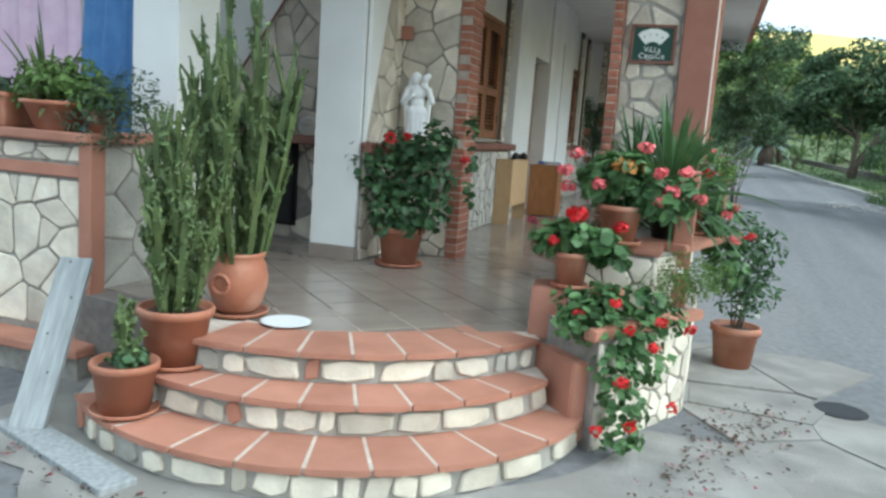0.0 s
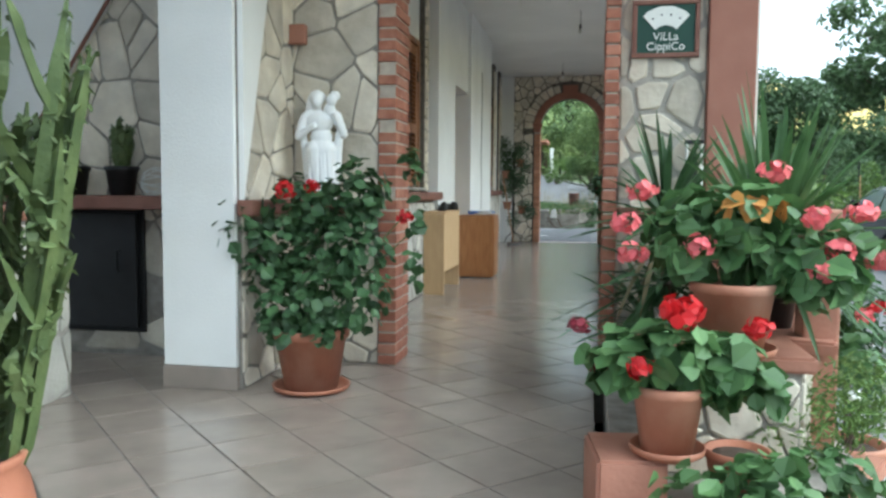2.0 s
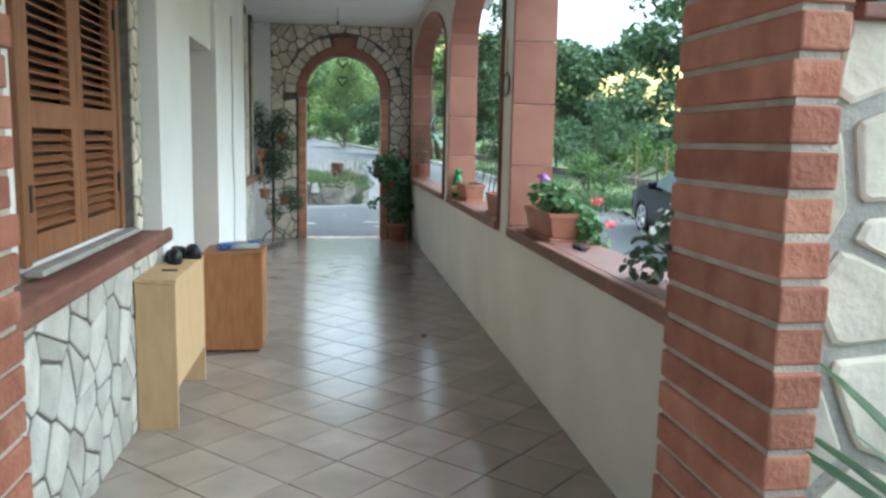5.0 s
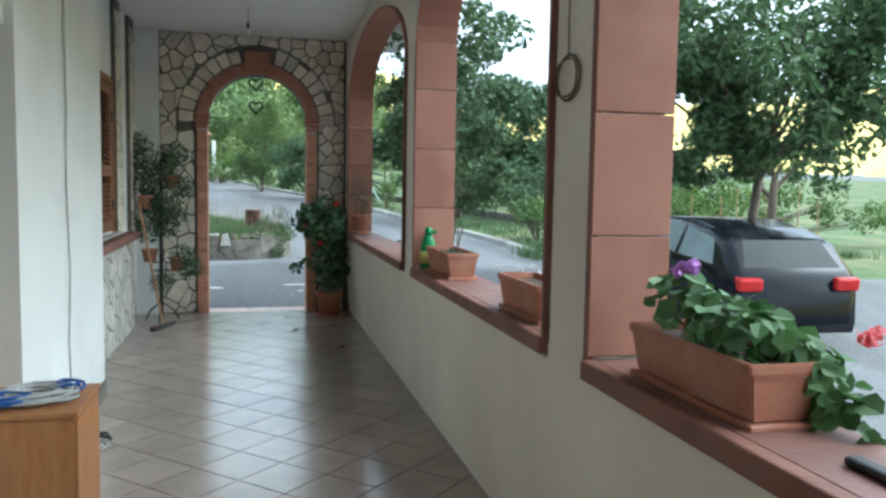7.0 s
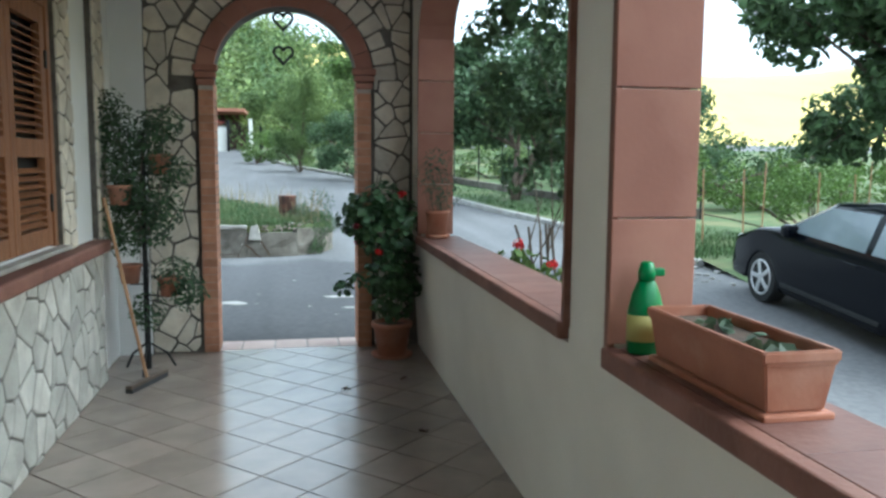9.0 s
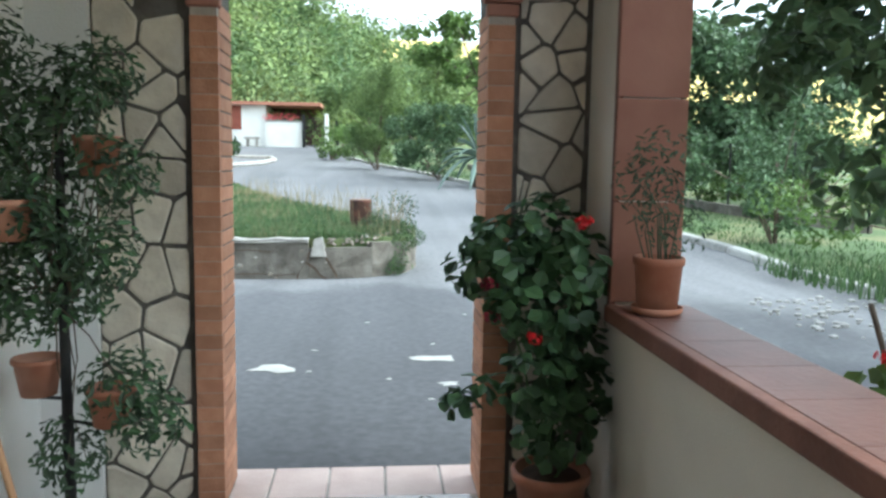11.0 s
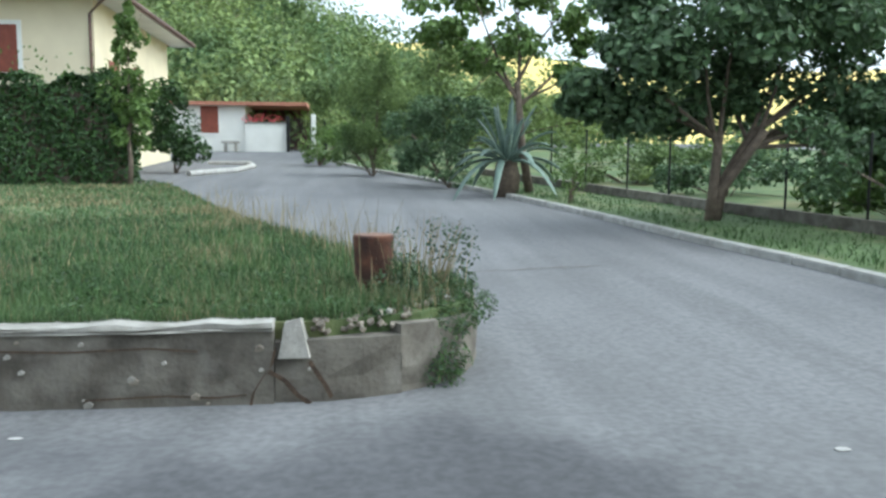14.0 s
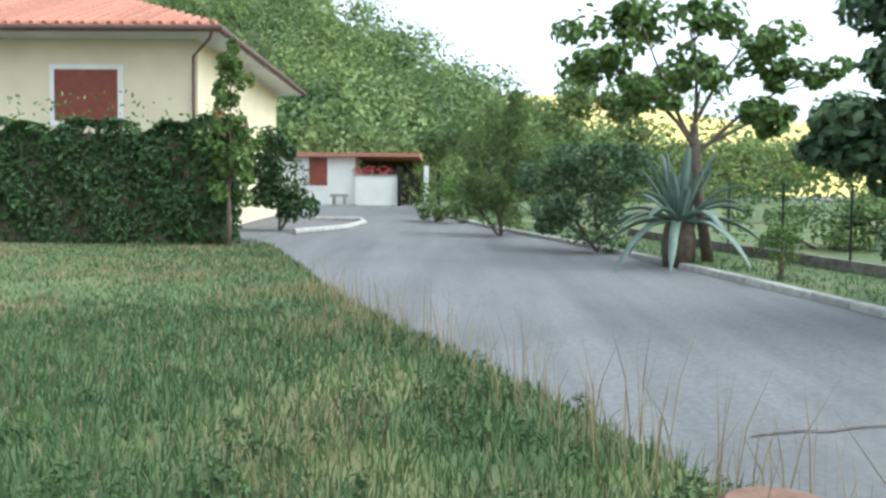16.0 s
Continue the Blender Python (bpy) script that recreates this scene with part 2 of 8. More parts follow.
M["leaf_hedge"] = node_mat("hedge_leaf", (0.06, 0.11, 0.03), (0.028, 0.06, 0.017), 0.5, 9, 0, island=0.5, trans=0.2)
M["leaf_wood"] = node_mat("woodland_leaf", (0.24, 0.30, 0.10), (0.085, 0.14, 0.055), 0.7, 0.16, 0, island=0.35, trans=0.25)
M["cactus"] = node_mat("cactus_green", (0.115, 0.155, 0.052), (0.06, 0.09, 0.028), 0.6, 10, 0.3, 60, island=0.3)
M["agave"] = node_mat("agave_blue_green", (0.17, 0.23, 0.19), (0.11, 0.16, 0.13), 0.5, 5, 0.1, 20, island=0.15)
M["grass"] = node_mat("grass_blade", (0.095, 0.15, 0.055), (0.045, 0.085, 0.03), 0.6, 1.2, 0, island=0.45, trans=0.3)
M["straw"] = node_mat("dry_grass_blade", (0.30, 0.25, 0.14), (0.20, 0.165, 0.09), 0.7, 5, 0, island=0.4, trans=0.3)
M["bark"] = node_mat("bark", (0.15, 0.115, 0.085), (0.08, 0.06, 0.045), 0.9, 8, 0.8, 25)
M["petal_red"] = node_mat("red_petal", (0.62, 0.02, 0.025), (0.45, 0.01, 0.015), 0.5, 9, 0, island=0.2, trans=0.25)
M["petal_pink"] = node_mat("coral_pink_petal", (0.78, 0.20, 0.20), (0.66, 0.13, 0.15), 0.5, 9, 0, island=0.2, trans=0.25)
M["petal_dark"] = node_mat("dark_red_petal", (0.22, 0.015, 0.03), (0.14, 0.01, 0.02), 0.5, 9, 0, island=0.2)
M["petal_white"] = node_mat("white_petal", (0.75, 0.75, 0.70), (0.65, 0.66, 0.6), 0.5, 9, 0, island=0.1, trans=0.2)
M["petal_violet"] = node_mat("violet_petal", (0.45, 0.20, 0.55), (0.35, 0.14, 0.45), 0.5, 9, 0, island=0.2)
M["petal_orange"] = node_mat("withered_orange_leaf", (0.55, 0.25, 0.05), (0.42, 0.2, 0.06), 0.7, 9, 0, island=0.2)
M["sign_green"] = node_mat("dark_green_board", (0.012, 0.055, 0.035), (0.009, 0.042, 0.028), 0.5, 6, 0.1, 60)
M["paint_white"] = node_mat("white_paint", (0.75, 0.75, 0.70), (0.66, 0.66, 0.62), 0.6, 20, 0.1, 60)
M["cream_wall"] = node_mat("cream_house_wall", (0.68, 0.60, 0.42), (0.61, 0.53, 0.37), 0.9, 1, 0.2, 40)
M["far_white"] = node_mat("far_white_wall", (0.74, 0.73, 0.69), (0.66, 0.65, 0.61), 0.9, 1, 0.2, 40)
M["roof_tile"] = node_mat("clay_roof_tile", (0.42, 0.19, 0.13), (0.32, 0.13, 0.085), 0.8, 6, 0.4, 40, vary=0.15)
M["shutter_red"] = node_mat("red_brown_shutter", (0.22, 0.06, 0.035), (0.17, 0.045, 0.028), 0.6, 6, 0.1, 40)
M["gutter"] = node_mat("brown_gutter", (0.12, 0.06, 0.045), (0.09, 0.045, 0.035), 0.5, 6, 0.1, 40)
M["cloth_blue"] = node_mat("blue_cloth", (0.11, 0.22, 0.44), (0.085, 0.18, 0.38), 0.9, 9, 0.4, 200)
M["cloth_pink"] = node_mat("pink_cloth", (0.62, 0.47, 0.58), (0.55, 0.40, 0.52), 0.9, 9, 0.4, 200)
M["car_paint"] = node_mat("black_car_paint", (0.006, 0.007, 0.010), (0.004, 0.005, 0.008), 0.14, 4, 0, spec=0.2)
M["rubber"] = node_mat("tyre_rubber", (0.02, 0.02, 0.02), (0.014, 0.014, 0.014), 0.85, 9, 0.2, 60)
M["alloy"] = node_mat("alloy_wheel", (0.62, 0.62, 0.63), (0.55, 0.55, 0.56), 0.35, 9, 0.05, 60, metal=0.5)
# lifted base colour stands in for sky reflected in the car's side windows
M["glass_sky"] = node_mat("glass_sky_tone", (0.22, 0.26, 0.28), (0.15, 0.18, 0.20), 0.04, 1.5, 0, spec=0.8)
M["green_plastic"] = node_mat("green_bottle_plastic", (0.008, 0.18, 0.045), (0.006, 0.14, 0.034), 0.35, 8, 0.05, 40)
M["yellow_label"] = node_mat("faded_bottle_label", (0.42, 0.38, 0.12), (0.36, 0.32, 0.10), 0.6, 9, 0.05, 40)
M["blue_plastic"] = node_mat("blue_plastic", (0.03, 0.10, 0.34), (0.025, 0.08, 0.28), 0.5, 8, 0.05, 40)
M["cable"] = node_mat("grey_cable", (0.42, 0.42, 0.40), (0.34, 0.34, 0.32), 0.6, 8, 0.05, 40)
M["broom_wood"] = node_mat("pale_broom_handle", (0.42, 0.25, 0.13), (0.34, 0.19, 0.10), 0.6, 8, 0.1, 40)
M["plate"] = node_mat("white_plastic_plate", (0.74, 0.75, 0.77), (0.70, 0.71, 0.73), 0.3, 3, 0)
# the far hills' sunlight is put into this yellow base and its emission
M["hill_lit"] = node_mat("sunlit_hillside_glow", (0.60, 0.46, 0.14), (0.50, 0.39, 0.13), 0.95, 0.03, 0, stain=(0.30, 0.30, 0.09), stain_scale=0.05, stain_amt=0.5)
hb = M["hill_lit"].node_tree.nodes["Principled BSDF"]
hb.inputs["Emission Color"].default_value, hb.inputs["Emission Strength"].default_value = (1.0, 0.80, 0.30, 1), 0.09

# ---------------------------------------------------------------- mesh helpers
def mesh_of(name, bm):
    me = bpy.data.meshes.new(name)
    bm.to_mesh(me)
    bm.free()
    return me


def part(name, bm, material, parent=None, label="", smooth=False):
    me = bm if isinstance(bm, bpy.types.Mesh) else mesh_of(name, bm)
    if not me.materials:
        me.materials.append(M[material])
    if smooth:
        me.polygons.foreach_set("use_smooth", [True] * len(me.polygons))
    ob = new(name, me)
    if parent is not None:
        ob.parent = parent
    if label:
        ob["label"] = label
    return ob


def thing(name, x, y, z, label, category, rz=0.0, group="", kind=""):
    ob = new(name)
    ob.empty_display_size = 0.05
    ob.matrix_world = pose(x, y, z, 0, 0, rz)
    return tagged(ob, label, category, group, kind)


def box(bm, x0, x1, y0, y1, z0, z1, bevel=0.0):
    vs = [bm.verts.new((x, y, z)) for z in (z0, z1) for y in (y0, y1) for x in (x0, x1)]
    fs = [bm.faces.new([vs[i] for i in q]) for q in ((0, 2, 3, 1), (4, 5, 7, 6), (0, 1, 5, 4), (2, 6, 7, 3), (0, 4, 6, 2), (1, 3, 7, 5))]
    if bevel:
        es = list({e for f in fs for e in f.edges})
        bmesh.ops.bevel(bm, geom=es, offset=bevel, segments=2, affect="EDGES", profile=0.5)
    return bm


def block(x0, x1, y0, y1, z0, z1, bevel=0.0):
    return box(bmesh.new(), x0, x1, y0, y1, z0, z1, bevel)


def lathe(profile, seg=28, cx=0.0, cy=0.0, bm=None, squash=1.0):
    bm = bm or bmesh.new()
    rings = []
    for r, z in profile:
        rings.append([bm.verts.new((cx + r * math.cos(2 * math.pi * i / seg), cy + squash * r * math.sin(2 * math.pi * i / seg), z)) for i in range(seg)])
    for a, b in zip(rings, rings[1:]):
        for i in range(seg):
            j = (i + 1) % seg
            bm.faces.new((a[i], a[j], b[j], b[i]))
    for ring, flip in ((rings[0], True), (rings[-1], False)):
        bm.faces.new(ring[::-1] if flip else ring)
    return bm


def tube(points, radii, seg=8, bm=None):
    bm = bm or bmesh.new()
    pts = [Vector(p) for p in points]
    if not hasattr(radii, "__len__"):
        radii = [radii] * len(pts)
    rings = []
    for i, p in enumerate(pts):
        d = (pts[min(i + 1, len(pts) - 1)] - pts[max(i - 1, 0)]).normalized()
        u = d.orthogonal().normalized() if i == 0 else (u - d * u.dot(d)).normalized()
        w = d.cross(u)
        rings.append([bm.verts.new(p + radii[i] * (u * math.cos(2 * math.pi * k / seg) + w * math.sin(2 * math.pi * k / seg))) for k in range(seg)])
    for a, b in zip(rings, rings[1:]):
        for i in range(seg):
            j = (i + 1) % seg
            bm.faces.new((a[i], a[j], b[j], b[i]))
    bm.faces.new(rings[0][::-1])
    bm.faces.new(rings[-1])
    return bm


def prism(poly, low, high, bm=None):
    """An upright prism over a plan polygon given counter-clockwise."""
    bm = bm or bmesh.new()
    a = [bm.verts.new((x, y, low)) for x, y in poly]
    b = [bm.verts.new((x, y, high)) for x, y in poly]
    bm.faces.new(a[::-1])
    bm.faces.new(b)
    for i in range(len(poly)):
        j = (i + 1) % len(poly)
        bm.faces.new((a[i], a[j], b[j], b[i]))
    return bm


def clip(poly, nx, ny, d):
    """Keep the part of a convex polygon where nx*x + ny*y <= d."""
    out = []
    for i, p in enumerate(poly):
        q = poly[(i + 1) % len(poly)]
        a, b = nx * p[0] + ny * p[1] - d, nx * q[0] + ny * q[1] - d
        if a <= 0:
            out.append(p)
        if (a < 0 < b) or (b < 0 < a):
            t = a / (a - b)
            out.append((p[0] + t * (q[0] - p[0]), p[1] + t * (q[1] - p[1])))
    return out


def area(poly):
    return 0.5 * sum(p[0] * q[1] - q[0] * p[1] for p, q in zip(poly, poly[1:] + poly[:1]))


def cells(w, h, size, rnd, aspect=1.0):
    """Irregular stone outlines that fill a w by h rectangle."""
    nx, ny = max(1, round(w / size)), max(1, round(h / (size * aspect)))
    seeds = [((i + 0.5 + rnd.uniform(-0.48, 0.48) + 0.25 * (j % 2)) * w / nx, (j + 0.5 + rnd.uniform(-0.48, 0.48)) * h / ny) for i in range(-1, nx + 1) for j in range(-1, ny + 1)]
    seeds = [s for s in seeds if rnd.random() > 0.16]
    seeds += [(rnd.uniform(0, w), rnd.uniform(0, h)) for _ in range(int(0.16 * len(seeds)))]
    res = []
    for k, s in enumerate(seeds):
        poly = [(0, 0), (w, 0), (w, h), (0, h)]
        for o in seeds:
            dx, dy = o[0] - s[0], o[1] - s[1]
            dd = dx * dx + dy * dy
            if 1e-9 < dd < (4.5 * size) ** 2:
                poly = clip(poly, dx, dy, (o[0] ** 2 + o[1] ** 2 - s[0] ** 2 - s[1] ** 2) / 2)
                if len(poly) < 3:
                    break
        if len(poly) >= 3 and area(poly) > 0.05 * size * size * aspect:
            res.append(poly)
    return res


def stone_mesh(poly, gap, depth, rnd):
    n = len(poly)
    cx, cy = sum(p[0] for p in poly) / n, sum(p[1] for p in poly) / n
    rad = math.sqrt(abs(area(poly)) / math.pi)
    k = max(0.55, 1 - gap / rad)
    ring = []
    for i in range(n):
        p, q = poly[i], poly[(i + 1) % n]
        for f in (0.09, 0.91):
            ring.append((p[0] + f * (q[0] - p[0]), p[1] + f * (q[1] - p[1])))
    ring = [((x - cx) * k * rnd.uniform(0.97, 1.03), (y - cy) * k * rnd.uniform(0.97, 1.03)) for x, y in ring]
    bm = bmesh.new()
    d = depth * rnd.uniform(0.75, 1.25)
    r0 = [bm.verts.new((x, y, -0.004)) for x, y in ring]
    r1 = [bm.verts.new((x, y, d * 0.6)) for x, y in ring]
    r2 = [bm.verts.new((x * 0.9, y * 0.9, d * rnd.uniform(0.92, 1.08))) for x, y in ring]
    m = len(ring)
    for a, b in ((r0, r1), (r1, r2)):
        for i in range(m):
            j = (i + 1) % m
            bm.faces.new((a[i], a[j], b[j], b[i]))
    bm.faces.new(r2)
    return mesh_of("stone", bm), cx, cy


def clad(parent, origin, u, v, w, h, size=0.24, mat="stone", gap=0.0085, depth=0.011, seed=1, cut=None, aspect=0.85):
    """Stones, each an object, on a rectangle that starts at origin and runs w along u and h along v."""
    rnd = random.Random(seed)
    u, v = Vector(u), Vector(v)
    nrm = u.cross(v)
    turn = Matrix((u, v, nrm)).transposed().to_4x4()
    for poly in cells(w, h, size, rnd, aspect):
        if cut:
            poly = cut(poly)
            if len(poly) < 3 or abs(area(poly)) < 0.1 * size * size:
                continue
        me, cx, cy = stone_mesh(poly, gap, depth, rnd)
        ob = part("stone", me, mat, parent)
        ob.matrix_basis = Matrix.Translation(Vector(origin) + u * cx + v * cy) @ turn


def leaf_mesh(name, centres, normals, sizes, rnd, ratio=0.6, fold=0.25, material=None):
    """Many small folded leaves in one mesh."""
    n = len(centres)
    c = np.asarray(centres, float)
    up = np.asarray(normals, float)
    up /= np.linalg.norm(up, axis=1, keepdims=True) + 1e-9
    s = np.asarray(sizes, float)[:, None]
    rv = rnd.normal(size=(n, 3))
    a = np.cross(up, rv)
    a /= np.linalg.norm(a, axis=1, keepdims=True) + 1e-9
    b = np.cross(up, a)
    base, tip = c - a * s * 0.5, c + a * s * 0.5
    l1, r1 = c - a * s * 0.12 + b * s * ratio * 0.5 + up * s * fold, c - a * s * 0.12 - b * s * ratio * 0.5 + up * s * fold
    l2, r2 = c + a * s * 0.25 + b * s * ratio * 0.36 + up * s * fold * 0.7, c + a * s * 0.25 - b * s * ratio * 0.36 + up * s * fold * 0.7
    verts = np.stack([base, l1, l2, tip, r2, r1], 1).reshape(-1, 3)
    i = np.arange(n)[:, None] * 6
    faces = np.concatenate([i + np.array([[0, 3, 2, 1]]), i + np.array([[0, 5, 4, 3]])], 0)
    me = bpy.data.meshes.new(name)
    me.from_pydata(verts.tolist(), [], faces.tolist())
    if material:
        me.materials.append(M[material])
    return me


def blob_points(n, rnd, centres, radii, shell=0.55):
    """Points through a set of overlapping clumps, mostly near their skins."""
    k = rnd.integers(0, len(centres), n)
    d = rnd.normal(size=(n, 3))
    d /= np.linalg.norm(d, axis=1, keepdims=True)
    r = shell + (1 - shell) * rnd.random(n) ** 0.5
    ctr, rad = np.asarray(centres, float)[k], np.asarray(radii, float)
    rad = rad[k]
    if rad.ndim == 1:
        rad = rad[:, None]
    return ctr + d * rad * r[:, None], d


def blades(name, roots, heights, lean, width, rnd, material):
    """Grass blades: bent tapering strips in one mesh."""
    n = len(roots)
    r = np.asarray(roots, float)
    h = np.asarray(heights, float)[:, None]
    ang = rnd.random(n) * 2 * np.pi
    side = np.stack([np.cos(ang), np.sin(ang), np.zeros(n)], 1)
    ang2 = rnd.random(n) * 2 * np.pi
    bend = np.stack([np.cos(ang2), np.sin(ang2), np.zeros(n)], 1) * (lean * rnd.random(n))[:, None] * h
    upv = np.array([[0, 0, 1.0]])
    w = np.asarray(width, float)
    w = (w * np.ones(n))[:, None]
    v = [r - side * w, r + side * w, r + upv * h * 0.55 + bend * 0.35 - side * w * 0.7, r + upv * h * 0.55 + bend * 0.35 + side * w * 0.7, r + upv * h * 0.95 + bend]
    verts = np.stack(v, 1).reshape(-1, 3)
    i = np.arange(n)[:, None] * 5
    faces = (i + np.array([[0, 1, 3, 2]])).tolist() + (i + np.array([[2, 3, 4]])).tolist()
    me = bpy.data.meshes.new(name)
    me.from_pydata(verts.tolist(), [], faces)
    me.materials.append(M[material])
    return me

# ---------------------------------------------------------------- plan (metres; the porch runs along y, its floor is z = 0)
CEIL, SILL = 3.2, 0.95
XW, XE = -2.30, 0.0
ARCH_Y, ARCH_D = 11.117, 0.25
AX0, AX1 = -1.567, -0.436


def road_z(y):
    return float(np.interp(y, (-8, -2, 6, 11.4, 14, 18, 20.4, 25.6, 28, 35.6, 61, 90, 200, 900), (-0.50, -0.48, -0.36, -0.03, 0.0, -0.06, 0.04, 0.2, 0.31, 0.65, 2.2, 3.6, 7, 20)))


def ground_z(x, y):
    z = road_z(y)
    # the drive falls away towards the parked car
    along = float(np.interp(y, (0.0, 7.0, 11.0, 15.5), (0, 1, 1, 0)))
    return z - 0.073 * along * max(0.0, min(x - 1.0, 4.5))


# ground: one sheet to the horizon
def ground():
    xs = sorted(set([-600, -250, -120, -60, -40, -30] + [round(-24 + 0.75 * i, 2) for i in range(60)] + [22, 26, 32, 40, 60, 120, 250, 600]))
    ys = sorted(set([-500, -150, -60, -30, -20, -15] + [round(-12 + 0.75 * i, 2) for i in range(110)] + [72, 76, 82, 90, 110, 150, 250, 500, 900]))
    verts = [(x, y, ground_z(x, y)) for y in ys for x in xs]
    nx = len(xs)
    faces = [(j * nx + i, j * nx + i + 1, (j + 1) * nx + i + 1, (j + 1) * nx + i) for j in range(len(ys) - 1) for i in range(nx - 1)]
    me = bpy.data.meshes.new("road")
    me.from_pydata(verts, [], faces)
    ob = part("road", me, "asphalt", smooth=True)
    return tagged(ob, "worn pale grey asphalt drive with patches", "road", kind="structure")


ground()

# porch slab and walls -------------------------------------------------------
def simple(name, bm, mat, label, category, kind="structure"):
    return tagged(part(name, bm, mat), label, category, kind=kind)


def plaster_walls():
    # west wall, in three depths, with a doorway and two windows cut through
    bm = bmesh.new()
    for y0, y1, face, holes in ((0.30, 3.62, -2.28, ((1.98, 3.36, 1.03, 2.45),)), (3.62, 4.62, -2.12, ()), (4.62, 5.55, -2.12, ((4.62, 5.55, 0.0, 2.2),)),
                                (5.55, 7.56, -2.08, ()), (7.56, 11.4, -2.33, ((8.13, 9.50, 1.05, 2.45),))):
        back = -2.62
        if not holes:
            box(bm, back, face, y0, y1, -0.3, CEIL)
        for a, b, z0, z1 in holes:
            if a > y0:
                box(bm, back, face, y0, a, -0.3, CEIL)
            if b < y1:
                box(bm, back, face, b, y1, -0.3, CEIL)
            if z0 > 0:
                box(bm, back, face, a, b, -0.3, z0)
            box(bm, back, face, a, b, z1, CEIL)
    simple("wall_west", bm, "plaster", "white rough plaster house wall of the porch", "wall")
    # house body behind it, closing the place
    bm = bmesh.new()
    box(bm, -9.0, -8.8, 0.3, 11.4, -0.4, CEIL)
    box(bm, -8.8, -2.62, 11.2, 11.4, -0.4, CEIL)
    box(bm, -8.8, -5.2, 0.3, 0.5, -0.4, CEIL)
    simple("wall_house", bm, "plaster", "plain white plaster walls of the house", "wall")
    # ceiling and roof: the stretch over the terrace is unseen, added to shade it
    bm = block(-9.3, 0.75, -2.8, 11.75, CEIL, CEIL + 0.22)
    simple("ceiling", bm, "ceiling", "white plastered porch ceiling", "ceiling")
    bm = bmesh.new()
    box(bm, -9.5, 0.9, -3.0, 11.95, CEIL + 0.22, CEIL + 0.34)
    simple("roof", bm, "roof_tile", "low clay tiled roof over the porch", "roof")


plaster_walls()


def arch_curve(a0, a1, spring, top, n=20):
    mid, half = (a0 + a1) / 2, (a1 - a0) / 2
    return [(mid - half * math.cos(math.pi * i / n), spring + (top - spring) * math.sin(math.pi * i / n)) for i in range(n + 1)]


def arch_wall_bm(axis, lo, hi, thick0, thick1, base, top, openings, split=None):
    """A wall along one axis with arched openings (a0, a1, sill, spring, crown)."""
    bm = bmesh.new()

    def put(a, t, z):
        return bm.verts.new((t, a, z) if axis == "y" else (a, t, z))

    def slab(poly):
        f = [put(a, thick0, z) for a, z in poly]
        g = [put(a, thick1, z) for a, z in poly]
        bm.faces.new(f)
        bm.faces.new(g[::-1])
        for i in range(len(poly)):
            j = (i + 1) % len(poly)
            bm.faces.new((f[i], g[i], g[j], f[j]))

    at = lo
    for a0, a1, sill, spring, crown in openings:
        if split:
            slab([(at, base), (a0, base), (a0, split), (at, split)])
        slab([(at, split or base), (a0, split or base), (a0, top), (at, top)])
        if sill > base:
            slab([(a0, base), (a1, base), (a1, sill), (a0, sill)])
        c = arch_curve(a0, a1, spring, crown)
        for p, q in zip(c, c[1:]):
            slab([p, q, (q[0], top), (p[0], top)])
        at = a1
    if split:
        slab([(at, base), (hi, base), (hi, split), (at, split)])
    slab([(at, split or base), (hi, split or base), (hi, top), (at, top)])
    bmesh.ops.recalc_face_normals(bm, faces=bm.faces)
    return bm


BAYS = ((0.42, 4.03, SILL - 0.06, 2.48, 3.06), (4.42, 6.885, SILL - 0.06, 2.48, 3.06), (7.285, 10.67, SILL - 0.06, 2.48, 3.06))
east_bm = arch_wall_bm("y", 0.05, ARCH_Y, 0.02, 0.25, -0.6, CEIL, BAYS, SILL - 0.06)
for v in east_bm.verts:
    if v.co.z < 0 and v.co.x < 0.1:
        v.co.x += 0.09
simple("wall_east", east_bm, "plaster_warm", "cream plaster parapet with three wide arched openings", "wall")
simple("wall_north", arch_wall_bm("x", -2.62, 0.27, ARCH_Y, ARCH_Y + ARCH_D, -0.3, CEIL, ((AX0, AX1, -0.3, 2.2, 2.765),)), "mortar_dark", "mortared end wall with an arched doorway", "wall")


